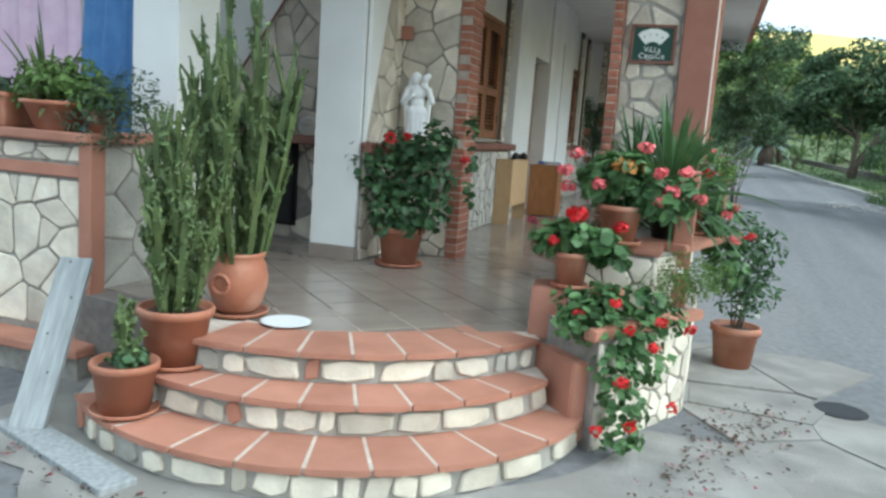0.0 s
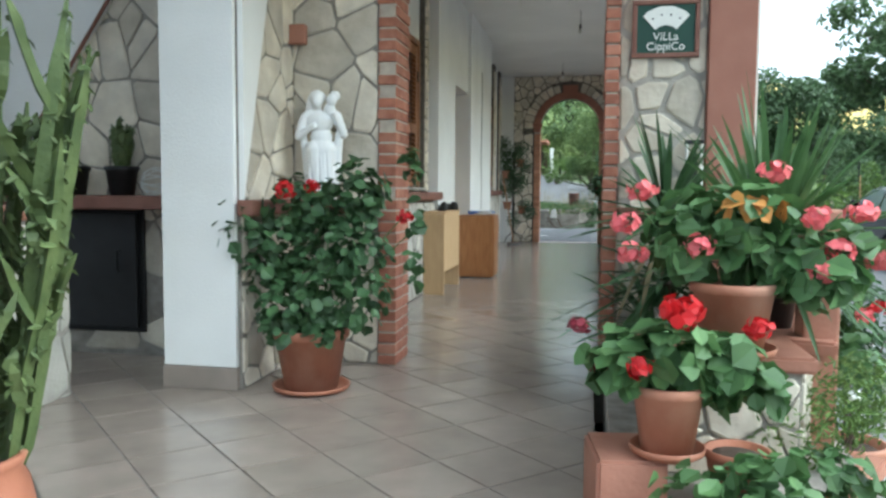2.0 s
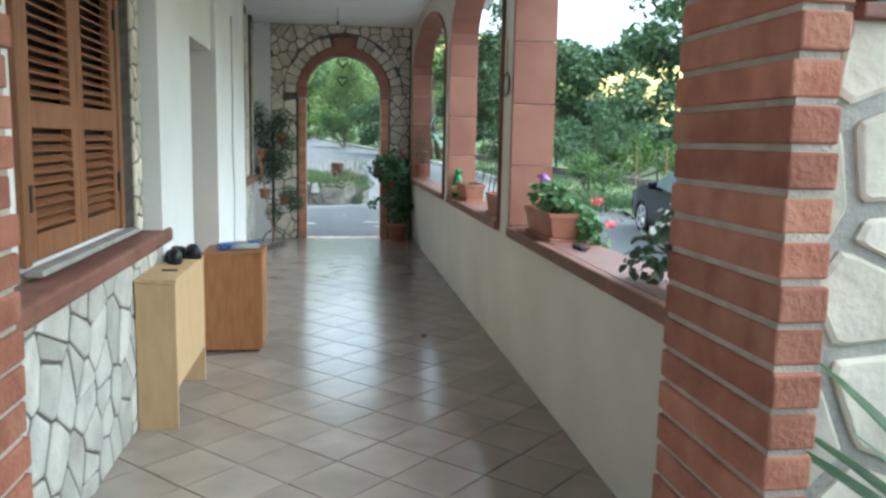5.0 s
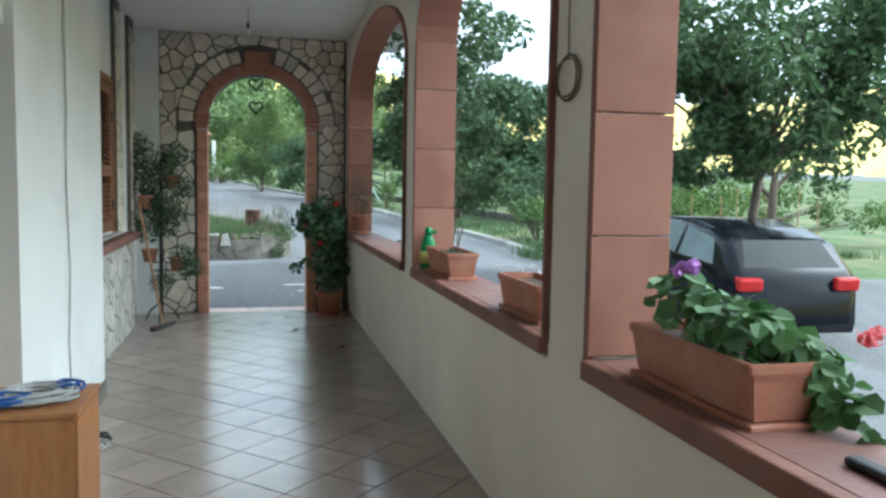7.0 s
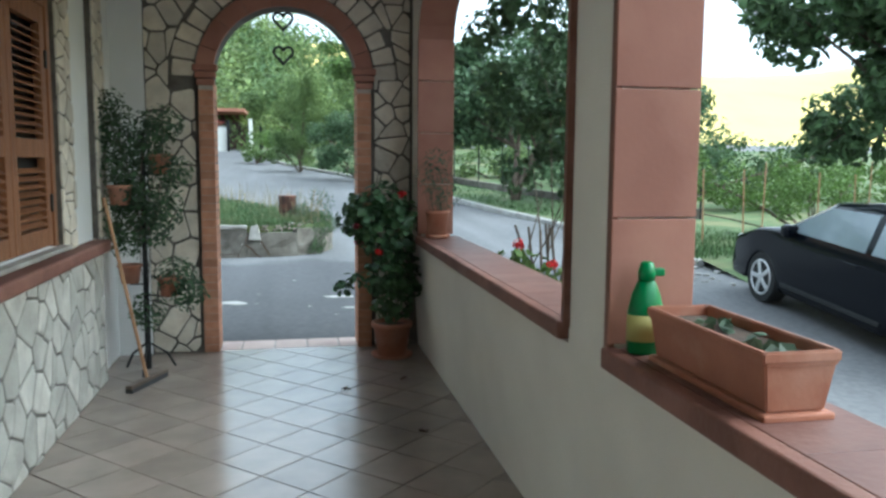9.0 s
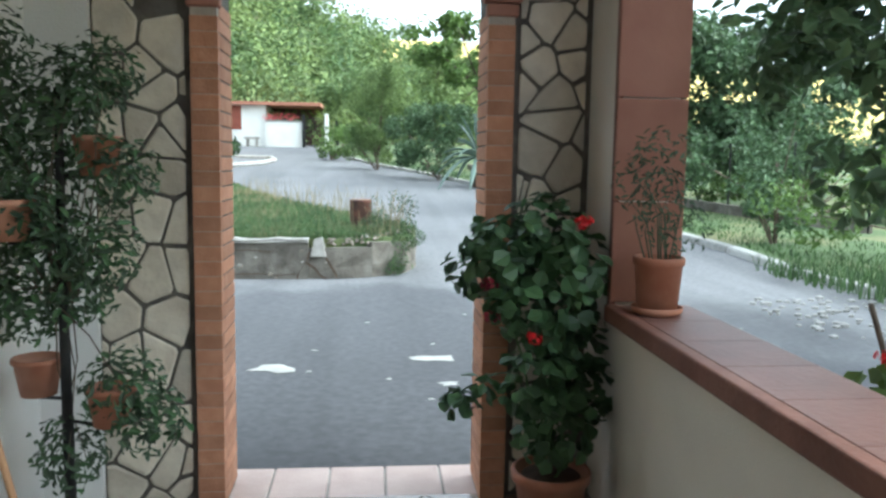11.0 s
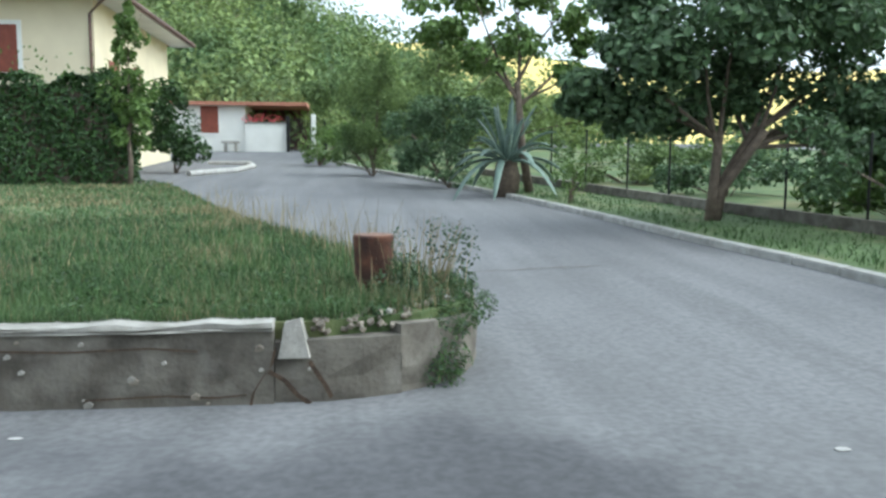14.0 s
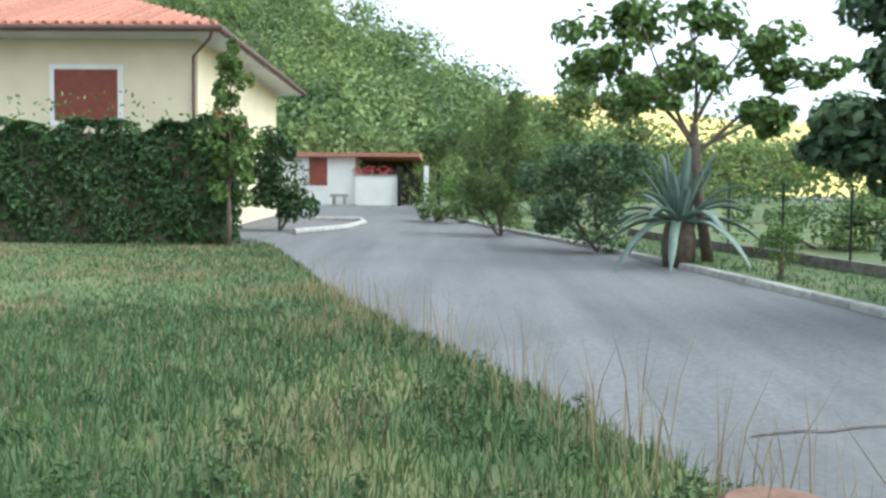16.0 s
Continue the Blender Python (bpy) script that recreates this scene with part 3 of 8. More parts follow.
def bay_linings():
    """Terracotta facing on the reveals and soffits of the arched openings."""
    for a0, a1, sill, spring, crown in BAYS:
        lin = thing("arch_lining", 0.135, (a0 + a1) / 2, sill + 0.06, "terracotta facing around an arched porch opening", "arch lining", group="porch arches", kind="structure")
        ang = arch_curve(a0, a1, spring, crown, 18)
        inner = arch_curve(a0 + 0.02, a1 - 0.02, spring, crown - 0.02, 18)
        bm = bmesh.new()
        x0, x1 = -0.004, 0.275
        for p, q, pi, qi in zip(ang, ang[1:], inner, inner[1:]):
            vs = [bm.verts.new((x, a, z)) for x in (x0, x1) for a, z in (p, q, qi, pi)]
            for k in ((0, 1, 2, 3), (4, 7, 6, 5), (0, 4, 5, 1), (3, 2, 6, 7), (0, 3, 7, 4), (1, 5, 6, 2)):
                bm.faces.new([vs[i] for i in k])
        bmesh.ops.recalc_face_normals(bm, faces=bm.faces)
        ob = part("soffit", bm, "terra_paint", lin)
        ob.matrix_parent_inverse = lin.matrix_world.inverted()
        z = SILL + 0.03
        while z < spring - 0.02:
            z1 = min(z + 0.395, spring)
            for y0, y1 in ((a0, a0 + 0.02), (a1 - 0.02, a1)):
                ob = part("tile", block(x0, x1, y0, y1, z + 0.003, z1 - 0.002, 0.003), "terra_paint", lin)
                ob.matrix_parent_inverse = lin.matrix_world.inverted()
            z = z1
        # sill: dark nosing inside, terracotta tiles on top
        ob = part("nosing", block(-0.022, 0.03, a0 - 0.0, a1 + 0.0, SILL - 0.045, SILL + 0.022, 0.008), "cap", lin, "dark brown sill nosing")
        ob.matrix_parent_inverse = lin.matrix_world.inverted()
        y = a0 + 0.02
        n = round((a1 - a0 - 0.04) / 0.31)
        st = (a1 - a0 - 0.04) / n
        for i in range(n):
            ob = part("sill_tile", block(0.032, 0.31, y + i * st + 0.001, y + (i + 1) * st - 0.001, SILL - 0.055, SILL + 0.02, 0.002), "sill", lin)
            ob.matrix_parent_inverse = lin.matrix_world.inverted()
        # dark brown edge strip on the inner wall beside the opening
        for ya in (a0, a1):
            ob = part("edge_strip", block(-0.006, 0.02, ya - 0.012, ya + 0.012, SILL, spring), "cap", lin, "dark brown edge strip")
            ob.matrix_parent_inverse = lin.matrix_world.inverted()


bay_linings()


# floors ---------------------------------------------------------------------
def diag_tiles(parent, region, pitch=0.318, top=0.0, x0=-0.682, y0=8.655):
    """Diagonal tiles, clipped to a convex plan region given as half-planes."""
    half = pitch / math.sqrt(2)
    rnd = random.Random(5)
    full = None
    for i in range(-40, 41):
        for j in range(-40, 41):
            cx, cy = x0 + (i - j) * half, y0 + (i + j) * half
            s = half - 0.006
            poly = [(cx - s, cy), (cx, cy - s), (cx + s, cy), (cx, cy + s)]
            whole = True
            for nx, ny, d in region:
                if max(nx * p[0] + ny * p[1] for p in poly) > d:
                    whole = False
                    poly = clip(poly, nx, ny, d)
                    if len(poly) < 3:
                        break
            if len(poly) < 3 or area(poly) < 0.002:
                continue
            if whole:
                if full is None:
                    bm = prism([(p[0] - cx, p[1] - cy) for p in poly], -0.008, 0.0)
                    full = mesh_of("tile", bm)
                ob = part("tile", full, "tile", parent)
            else:
                ob = part("tile", prism([(p[0] - cx, p[1] - cy) for p in poly], -0.008, 0.0), "tile", parent)
            ob.location = (cx, cy, top + rnd.uniform(-0.0006, 0.0006))


SU, SV = Vector((0.889, 0.458)), Vector((0.458, -0.889))


def stair_xy(u, v):
    p = SU * u + SV * v
    return (p.x, p.y)


STEPS = ((-0.0, -2.45, 0.52, 1.60, -3.22, -1.42), (-0.16, -2.43, 0.985, 1.40, -3.45, -1.42), (-0.32, -2.45, 1.25, 1.45, -3.78, -1.25))


def stairs():
    st = thing("steps", -1.2, -3.0, -0.48, "three curved terracotta steps with cream stone risers", "steps", kind="structure")
    inv = st.matrix_world.inverted()
    rnd = random.Random(8)
    for top, cu, cv, r, u0, u1 in STEPS:
        arc = []
        n = 28
        for i in range(n + 1):
            u = u0 + (u1 - u0) * i / n
            arc.append((u, cv + math.sqrt(max(0.01, r * r - (u - cu) ** 2))))
        body = [stair_xy(u, v - 0.035) for u, v in arc]
        back = [stair_xy(u1, 0.6), stair_xy(u0, 0.6)]
        poly = body + back
        if area(poly) < 0:
            poly = poly[::-1]
        ob = part("step_core", prism(poly, top - 0.5, top - 0.028), "mortar_pale", st)
        ob.matrix_parent_inverse = inv
        # tread tiles follow the arc
        nt = max(5, round((u1 - u0) / 0.27))
        for k in range(nt):
            a, b = u0 + (u1 - u0) * k / nt + 0.006, u0 + (u1 - u0) * (k + 1) / nt - 0.006
            fr = [(a + (b - a) * q / 5, cv + math.sqrt(max(0.01, r * r - (a + (b - a) * q / 5 - cu) ** 2)) + 0.012) for q in range(6)]
            depth = 0.42
            k_in = 1 - depth / r
            pl = [stair_xy(u, v) for u, v in fr] + [stair_xy(cu + (u - cu) * k_in, cv + (v - cv) * k_in) for u, v in fr[::-1]]
            if area(pl) < 0:
                pl = pl[::-1]
            bm = prism(pl, top - 0.03, top)
            bmesh.ops.bevel(bm, geom=[e for e in bm.edges if abs(e.verts[0].co.z - e.verts[1].co.z) < 1e-5], offset=0.004, segments=2, affect="EDGES")
            ob = part("tread_tile", bm, "terra", st)
            ob.matrix_parent_inverse = inv
        ob = part("tread_joint", prism([(p[0], p[1]) for p in ([stair_xy(u, v - 0.006) for u, v in arc] + [stair_xy(u1, cv + 0.75 * r - 0.5), stair_xy(u0, cv + 0.75 * r - 0.5)])][::-1] if area([stair_xy(u, v) for u, v in arc] + back) < 0 else [stair_xy(u, v - 0.006) for u, v in arc] + [stair_xy(u1, cv + 0.75 * r - 0.5), stair_xy(u0, cv + 0.75 * r - 0.5)], top - 0.03, top - 0.002), "joint_pale", st, "pale joint mortar")
        ob.matrix_parent_inverse = inv
        # riser stones
        u = u0 + 0.03
        while u < u1 - 0.08:
            w = rnd.choice((0.07, 0.11, 0.15, 0.2, 0.26))
            vm = cv + math.sqrt(max(0.01, r * r - (u + w / 2 - cu) ** 2)) - 0.035
            tx = Vector((1.0, -(u + w / 2 - cu) / max(0.25, vm + 0.035 - cv)))
            tx.normalize()
            x, y = stair_xy(u + w / 2, vm)
            t3 = Vector((SU.x * tx.x + SV.x * tx.y, SU.y * tx.x + SV.y * tx.y, 0))
            wl = w
            h = rnd.uniform(0.1, 0.124)
            pj = rnd.uniform(-0.07, 0.07)
            poly = [(0, rnd.uniform(0, 0.03)), (wl * rnd.uniform(0.3, 0.7), 0), (wl, rnd.uniform(0, 0.03)), (wl + pj * 0.4, h - rnd.uniform(0, 0.03)), (wl * rnd.uniform(0.3, 0.7), h), (0.0 + pj * 0.4, h - rnd.uniform(0, 0.03))]
            me, cx, cy = stone_mesh(poly, 0.003, 0.018, rnd)
            ob = part("riser_stone", me, rnd.choice(("stone", "stone", "stone", "stone_grey_and_shaded", "terra")) if w < 0.15 else "stone", st)
            nrm = t3.cross(Vector((0, 0, 1)))
            org = Vector((x, y, top - 0.15)) - t3 * wl / 2
            ob.matrix_basis = Matrix.Translation(org + t3 * cx + Vector((0, 0, cy))) @ Matrix((t3, Vector((0, 0, 1)), nrm)).transposed().to_4x4()
            ob.matrix_parent_inverse = inv
            u += w + 0.012


stairs()

# floors and low structure ----------------------------------------------------
floor_porch = simple("floor_porch", block(-2.4, 0.09, 0.0, ARCH_Y + 0.02, -0.25, -0.006), "grout", "glazed beige tiles laid diagonally with dark grout", "floor")
floor_terrace = simple("floor_terrace", prism([(-5.3, 0.0), (-5.3, -0.9), (-3.1, -0.9), (-3.1, -2.75), (-2.0, -2.95), (-1.3, -2.62), (-0.55, -2.0), (-0.55, 0.0)], -0.5, -0.004), "grout_pale", "glazed beige terrace tiles laid diagonally", "floor")
threshold = thing("threshold", -1.0, 11.5, -0.01, "row of pale terracotta tiles at the arched doorway", "threshold", kind="structure")


def threshold_tiles():
    inv = threshold.matrix_world.inverted()
    for i in range(5):
        x = AX0 - 0.1 + i * 0.27
        ob = part("tile", block(x + 0.004, x + 0.264, ARCH_Y + 0.03, ARCH_Y + 0.40, -0.06, -0.012, 0.006), "threshold", threshold)
        ob.matrix_parent_inverse = inv
    ob = part("bed", block(AX0 - 0.1, AX0 + 1.27, ARCH_Y + 0.021, ARCH_Y + 0.39, -0.3, -0.02), "lime", threshold)
    ob.matrix_parent_inverse = inv


threshold_tiles()


def brick_pier(name, x0, x1, y0, y1, label, seed, plain_sides=()):
    """A pier of single-brick courses with pale joints."""
    pier = thing(name, (x0 + x1) / 2, (y0 + y1) / 2, 0.0, label, "brick pier", kind="structure")
    inv = pier.matrix_world.inverted()
    rnd = random.Random(seed)
    ob = part("joint_core", block(x0 + 0.007, x1 - 0.007, y0 + 0.007, y1 - 0.007, 0, CEIL), "brick_joint", pier)
    ob.matrix_parent_inverse = inv
    c = 0.0635
    base = mesh_of("brick", block(x0, x1, y0, y1, 0.0, c - 0.011, 0.004))
    for i in range(int(CEIL / c)):
        ob = part("brick", base, "brick", pier)
        ob.matrix_parent_inverse = inv
        ob.location = (rnd.uniform(-0.003, 0.003), rnd.uniform(-0.004, 0.004), i * c + 0.004)
        ob.rotation_euler = (0, 0, radians(rnd.uniform(-0.3, 0.3)))
        ob.matrix_parent_inverse = inv
    return pier


# entry: two brick piers and stone walls beside them
brick_pier("brick_pier", -0.524, -0.449, 0.0, 0.38, "red brick pier with pale joints beside the sign wall", 3)
brick_pier("brick_pier", -1.767, -1.662, 0.035, 0.345, "red brick pier at the porch entrance", 4)
simple("ledge_sign", block(-0.447, 0.0, 0.055, 0.099, 0.84, 0.92, 0.01), "cap", "brown ledge on the sign wall", "ledge")
sign_wall = simple("wall_sign", block(-0.447, 0.0, 0.10, 0.36, -0.3, CEIL), "mortar_pale", "cream stone wall beside the porch entrance", "wall")
simple("corner_pillar", block(0.002, 0.24, 0.045, 0.38, -0.6, CEIL, 0.006), "terra_paint", "smooth terracotta corner pillar", "pillar")
stat_wall = simple("wall_statue", block(-2.33, -1.768, 0.06, 0.29, -0.3, CEIL), "mortar", "cream stone wall behind the statue", "wall")
side_wall = simple("wall_side", block(-2.52, -2.285, -0.64, 0.06, -0.3, CEIL), "mortar", "cream stone side wall with a brown ledge", "wall")
bbq_wall = simple("wall_barbecue", block(-5.2, -2.525, 0.10, 0.30, -0.3, CEIL), "mortar", "cream stone back wall of the terrace", "wall")
cb = block(-2.69, -2.30, -0.675, -0.642, 0.115, CEIL, 0.003)
box(cb, -2.69, -2.525, -0.641, -0.40, 0.115, CEIL)
simple("column", cb, "plaster", "square white plaster column", "column")
simple("column_base", block(-2.696, -2.295, -0.682, -0.643, 0.0, 0.113, 0.004), "tile", "beige tile skirting at the foot of a column", "skirting")


def wing(p, q, r, x0, x1):
    bm = bmesh.new()
    a = [bm.verts.new((x0, y, z)) for y, z in (p, q, r)]
    b = [bm.verts.new((x1, y, z)) for y, z in (p, q, r)]
    bm.faces.new(a)
    bm.faces.new(b[::-1])
    for i in range(3):
        j = (i + 1) % 3
        bm.faces.new((a[i], b[i], b[j], a[j]))
    bmesh.ops.recalc_face_normals(bm, faces=bm.faces)
    return bm


# sloping white plaster panels above the stone
simple("plaster_wing", wing((-0.641, 0.95), (-0.641, CEIL), (0.02, CEIL), -2.29, -2.262), "plaster", "sloping white plaster panel beside a column", "plaster panel")


def slope_panel():
    bm = bmesh.new()
    prof = [(-5.2, 1.0), (-4.2, 1.0), (-2.7, CEIL), (-5.2, CEIL)]
    f = [bm.verts.new((x, 0.06, z)) for x, z in prof]
    g = [bm.verts.new((x, 0.098, z)) for x, z in prof]
    bm.faces.new(f)
    bm.faces.new(g[::-1])
    for i in range(4):
        j = (i + 1) % 4
        bm.faces.new((f[i], g[i], g[j], f[j]))
    bmesh.ops.recalc_face_normals(bm, faces=bm.faces)
    simple("plaster_hood", bm, "plaster", "sloping white plaster panel over the barbecue wall", "plaster panel")
    bm = tube([(-4.21, 0.055, 1.0), (-2.7, 0.055, CEIL)], 0.012, 6)
    simple("trim_slope", bm, "cap", "thin dark trim along a sloping plaster edge", "trim")


slope_panel()
simple("shelf_barbecue", block(-4.9, -2.527, -0.2, 0.095, 0.88, 0.96, 0.012), "cap", "brown terracotta shelf along the stone wall", "shelf")
simple("ledge_side", block(-2.284, -2.20, -0.69, 0.0, 0.87, 0.95, 0.012), "cap", "brown ledge on the stone side wall", "ledge")
simple("ledge_statue", block(-2.2, -1.775, -0.2, 0.058, 0.87, 0.95, 0.012), "cap", "brown ledge under the statue", "ledge")


def firebox():
    # black panel paints the opening's dark inside; frame and handle are added
    fb = thing("barbecue", -3.7, 0.08, 0.1, "black panel for the dark barbecue opening in a stone wall", "barbecue")
    inv = fb.matrix_world.inverted()
    for nm, bm, mt in (("door", block(-4.12, -3.29, 0.05, 0.085, 0.15, 0.855, 0.006), "black"), ("frame", block(-4.16, -3.25, 0.075, 0.098, 0.12, 0.875, 0.005), "iron"),
                       ("handle", tube([(-3.4, 0.045, 0.5), (-3.4, 0.02, 0.5), (-3.4, 0.02, 0.62), (-3.4, 0.045, 0.62)], 0.008, 6), "iron")):
        part(nm, bm, mt, fb).matrix_parent_inverse = inv


firebox()

# left terrace wall with cap, corner and column ---------------------------------
left_wall = simple("wall_terrace_side", block(-3.3, -3.06, -2.46, -0.9, -0.55, 0.86), "mortar", "low shaded stone terrace wall", "wall")
left_front = simple("wall_terrace_front", block(-6.2, -3.06, -2.70, -2.46, -0.55, 0.86), "mortar", "low cream stone terrace wall facing the yard", "wall")
simple("cap_terrace_side", block(-3.34, -3.02, -2.455, -0.9, 0.86, 0.92, 0.012), "terra", "terracotta cap on the low terrace wall", "wall cap")
simple("cap_terrace_front", block(-6.2, -3.02, -2.76, -2.46, 0.86, 0.92, 0.012), "terra", "terracotta cap on the low terrace wall", "wall cap")
brick_edge = simple("corner_brick", block(-3.085, -2.995, -2.745, -2.63, -0.45, 0.855, 0.006), "terra", "upright terracotta corner strip of the terrace wall", "corner strip")
simple("band_front", block(-6.2, -3.09, -2.725, -2.68, 0.66, 0.73, 0.006), "terra", "terracotta band along the terrace wall", "band")
simple("ledge_front", block(-6.2, -2.93, -2.92, -2.70, -0.34, -0.28, 0.012), "terra", "low terracotta ledge at the foot of the wall", "ledge")
simple("ledge_base", block(-6.2, -2.96, -2.88, -2.70, -0.6, -0.341), "mortar", "stone base under the low ledge", "wall base")
simple("column_left", block(-3.39, -3.035, -1.95, -1.5, 0.922, CEIL, 0.004), "plaster", "square white plaster column on the low wall", "column")

# stepped flower wall on the east side of the terrace ----------------------------
FW = thing("flower_wall", -0.3, -1.6, -0.48, "stepped stone flower wall with terracotta blocks", "flower wall", kind="structure")


def flower_wall():
    inv = FW.matrix_world.inverted()

    def add(name, bm, mt, label=""):
        ob = part(name, bm, mt, FW, label)
        ob.matrix_parent_inverse = inv
        return ob

    def quad(a, b, w, z0, z1, bevel=0.01):
        a, b = Vector(a), Vector(b)
        d = (b - a).normalized()
        n = Vector((d.y, -d.x)) * w
        p = [a, b, b + n, a + n]
        pl = [(q.x, q.y) for q in p]
        if area(pl) < 0:
            pl = pl[::-1]
        bm = prism(pl, z0, z1)
        if bevel:
            bmesh.ops.bevel(bm, geom=list(bm.edges), offset=bevel, segments=2, affect="EDGES")
        return bm

    # terracotta blocks stepping up beside the stairs
    add("block", quad((-0.235, -2.47), (-0.50, -2.16), 0.24, -0.45, -0.03), "terra", "terracotta end block")
    add("block", quad((-0.552, -2.127), (-0.36, -2.10), -0.27, -0.03, 0.27), "terra", "terracotta end block")
    add("joint", quad((-0.555, -2.135), (-0.26, -2.20), -0.28, -0.045, -0.028, 0.0), "lime", "pale mortar joint")
    add("core", prism([(-0.50, -2.05), (-0.12, -2.46), (0.30, -1.6), (0.32, -0.4), (-0.50, -0.4)], -0.55, 0.12), "mortar")
    add("core", prism([(-0.42, -1.75), (0.06, -1.75), (0.24, -1.2), (0.24, -0.02), (-0.28, -0.02), (-0.28, -0.9)], 0.1, 0.46), "mortar")
    add("cap", quad((-0.45, -1.78), (0.10, -1.78), -0.35, 0.46, 0.51), "terra", "terracotta cap")
    add("cap", quad((-0.10, -1.42), (0.28, -0.03), 0.34, 0.46, 0.51), "terra", "terracotta cap")
    add("post", block(0.14, 0.26, -1.42, -1.3, -0.5, 0.95, 0.01), "terra", "upright terracotta post")
    add("trough_lip", quad((-0.20, -2.48), (0.31, -1.55), 0.07, 0.10, 0.16, 0.008), "terra", "terracotta trough lip")


flower_wall()

# shutters, doors ----------------------------------------------------------------
def shutter_window(name, y0, y1, z0, z1, face, label):
    win = thing(name, face, (y0 + y1) / 2, z0, label, "window", kind="structure")
    inv = win.matrix_world.inverted()

    def add(nm, bm, mt, par=win, lab=""):
        ob = part(nm, bm, mt, par, lab)
        ob.matrix_parent_inverse = inv if par is win else par.matrix_world.inverted()
        return ob

    f = 0.06
    add("window_frame", block(face - 0.09, face - 0.02, y0, y0 + f, z0, z1, 0.004), "wood")
    add("window_frame", block(face - 0.09, face - 0.02, y1 - f, y1, z0, z1, 0.004), "wood")
    add("window_frame", block(face - 0.09, face - 0.02, y0 + f, y1 - f, z1 - f, z1, 0.004), "wood")
    mid = (y0 + y1) / 2
    for a, b in ((y0 + f + 0.003, mid - 0.002), (mid + 0.002, y1 - f - 0.003)):
        xx0, xx1 = face - 0.075, face - 0.03
        bm = bmesh.new()
        for q in ((a, a + 0.085, z0 + 0.01, z1 - f - 0.005), (b - 0.085, b, z0 + 0.01, z1 - f - 0.005)):
            box(bm, xx0, xx1, q[0], q[1], q[2], q[3], 0.004)
        for zz in (z0 + 0.01, z0 + 0.72 * (z1 - z0) * 0.5, z1 - f - 0.105):
            box(bm, xx0, xx1, a + 0.085, b - 0.085, zz, zz + 0.1, 0.004)
        leaf = add("shutter", bm, "wood")
        zz = z0 + 0.14
        lo = z0 + 0.36 * (z1 - z0)
        base = None
        while zz < z1 - f - 0.12:
            if not (lo - 0.03 < zz < lo + 0.1):
                bm = bmesh.new()
                box(bm, -0.022, 0.022, a + 0.083, b - 0.083, -0.004, 0.004)
                ob = part("slat", bm, "wood", leaf)
                ob.matrix_basis = pose(face - 0.052, 0, zz, 0, 28, 0)
            zz += 0.042
        add("hinge", block(face - 0.03, face - 0.018, a if a < mid - 0.1 else b - 0.03, (a if a < mid - 0.1 else b - 0.03) + 0.03, z0 + 0.2, z0 + 0.3, 0.003), "iron", win, "black iron hinge")
        add("hinge", block(face - 0.03, face - 0.018, a if a < mid - 0.1 else b - 0.03, (a if a < mid - 0.1 else b - 0.03) + 0.03, z1 - 0.4, z1 - 0.3, 0.003), "iron", win, "black iron hinge")
    add("backing", block(face - 0.12, face - 0.1, y0, y1, z0, z1), "black")
    add("window_sill", block(face - 0.02, face + 0.045, y0 - 0.03, y1 + 0.03, z0 - 0.026, z0 - 0.002, 0.004), "lime", win, "pale stone sill")
    return win


shutter_window("window_1", 1.98, 3.36, 1.03, 2.45, -2.235, "closed brown wooden louvred shutters with black hinges")
shutter_window("window_2", 8.13, 9.50, 1.05, 2.45, -2.285, "closed brown wooden louvred shutters")


def door():
    d = thing("door_1", -2.3, 5.08, 0, "brown wooden house door with a glazed upper part", "door", kind="structure")
    inv = d.matrix_world.inverted()
    for nm, bm, mt in (("door_frame", block(-2.36, -2.30, 4.625, 4.70, 0, 2.19, 0.004), "wood"), ("door_frame", block(-2.36, -2.30, 5.47, 5.545, 0, 2.19, 0.004), "wood"),
                       ("door_leaf", block(-2.35, -2.31, 4.705, 5.465, 0.01, 2.12, 0.004), "ply"), ("pane", block(-2.308, -2.302, 4.84, 5.33, 1.2, 2.0), "glass_sky"),
                       ("door_handle", tube([(-2.31, 5.40, 1.0), (-2.26, 5.40, 1.0), (-2.26, 5.30, 1.0)], 0.01, 6), "alloy")):
        part(nm, bm, mt, d).matrix_parent_inverse = inv


door()

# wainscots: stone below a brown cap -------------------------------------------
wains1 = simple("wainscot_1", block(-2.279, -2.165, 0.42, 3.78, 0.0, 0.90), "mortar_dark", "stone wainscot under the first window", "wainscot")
simple("cap_wainscot_1", block(-2.279, -2.10, 0.42, 3.82, 0.90, 0.985, 0.02), "cap", "brown wainscot cap", "wainscot cap")
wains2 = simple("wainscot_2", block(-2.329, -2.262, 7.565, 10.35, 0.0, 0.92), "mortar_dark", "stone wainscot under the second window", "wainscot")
simple("cap_wainscot_2", block(-2.329, -2.20, 7.565, 10.36, 0.92, 1.0, 0.015), "cap", "brown wainscot cap", "wainscot cap")
simple("skirting", block(-2.08, -2.066, 5.56, 7.55, 0.0, 0.12, 0.003), "concrete", "grey tile skirting along the white wall", "skirting")
simple("surround_1", block(-2.279, -2.225, 3.42, 3.60, 0.99, CEIL), "mortar_dark", "stone strip beside the first window", "window surround")
simple("surround_2", block(-2.329, -2.29, 9.53, 9.83, 1.0, CEIL), "mortar_dark", "stone strip beside the second window", "window surround")
simple("surround_3", block(-2.329, -2.29, 10.39, 10.69, 1.0, CEIL), "mortar_dark", "stone strip in the far corner", "window surround")
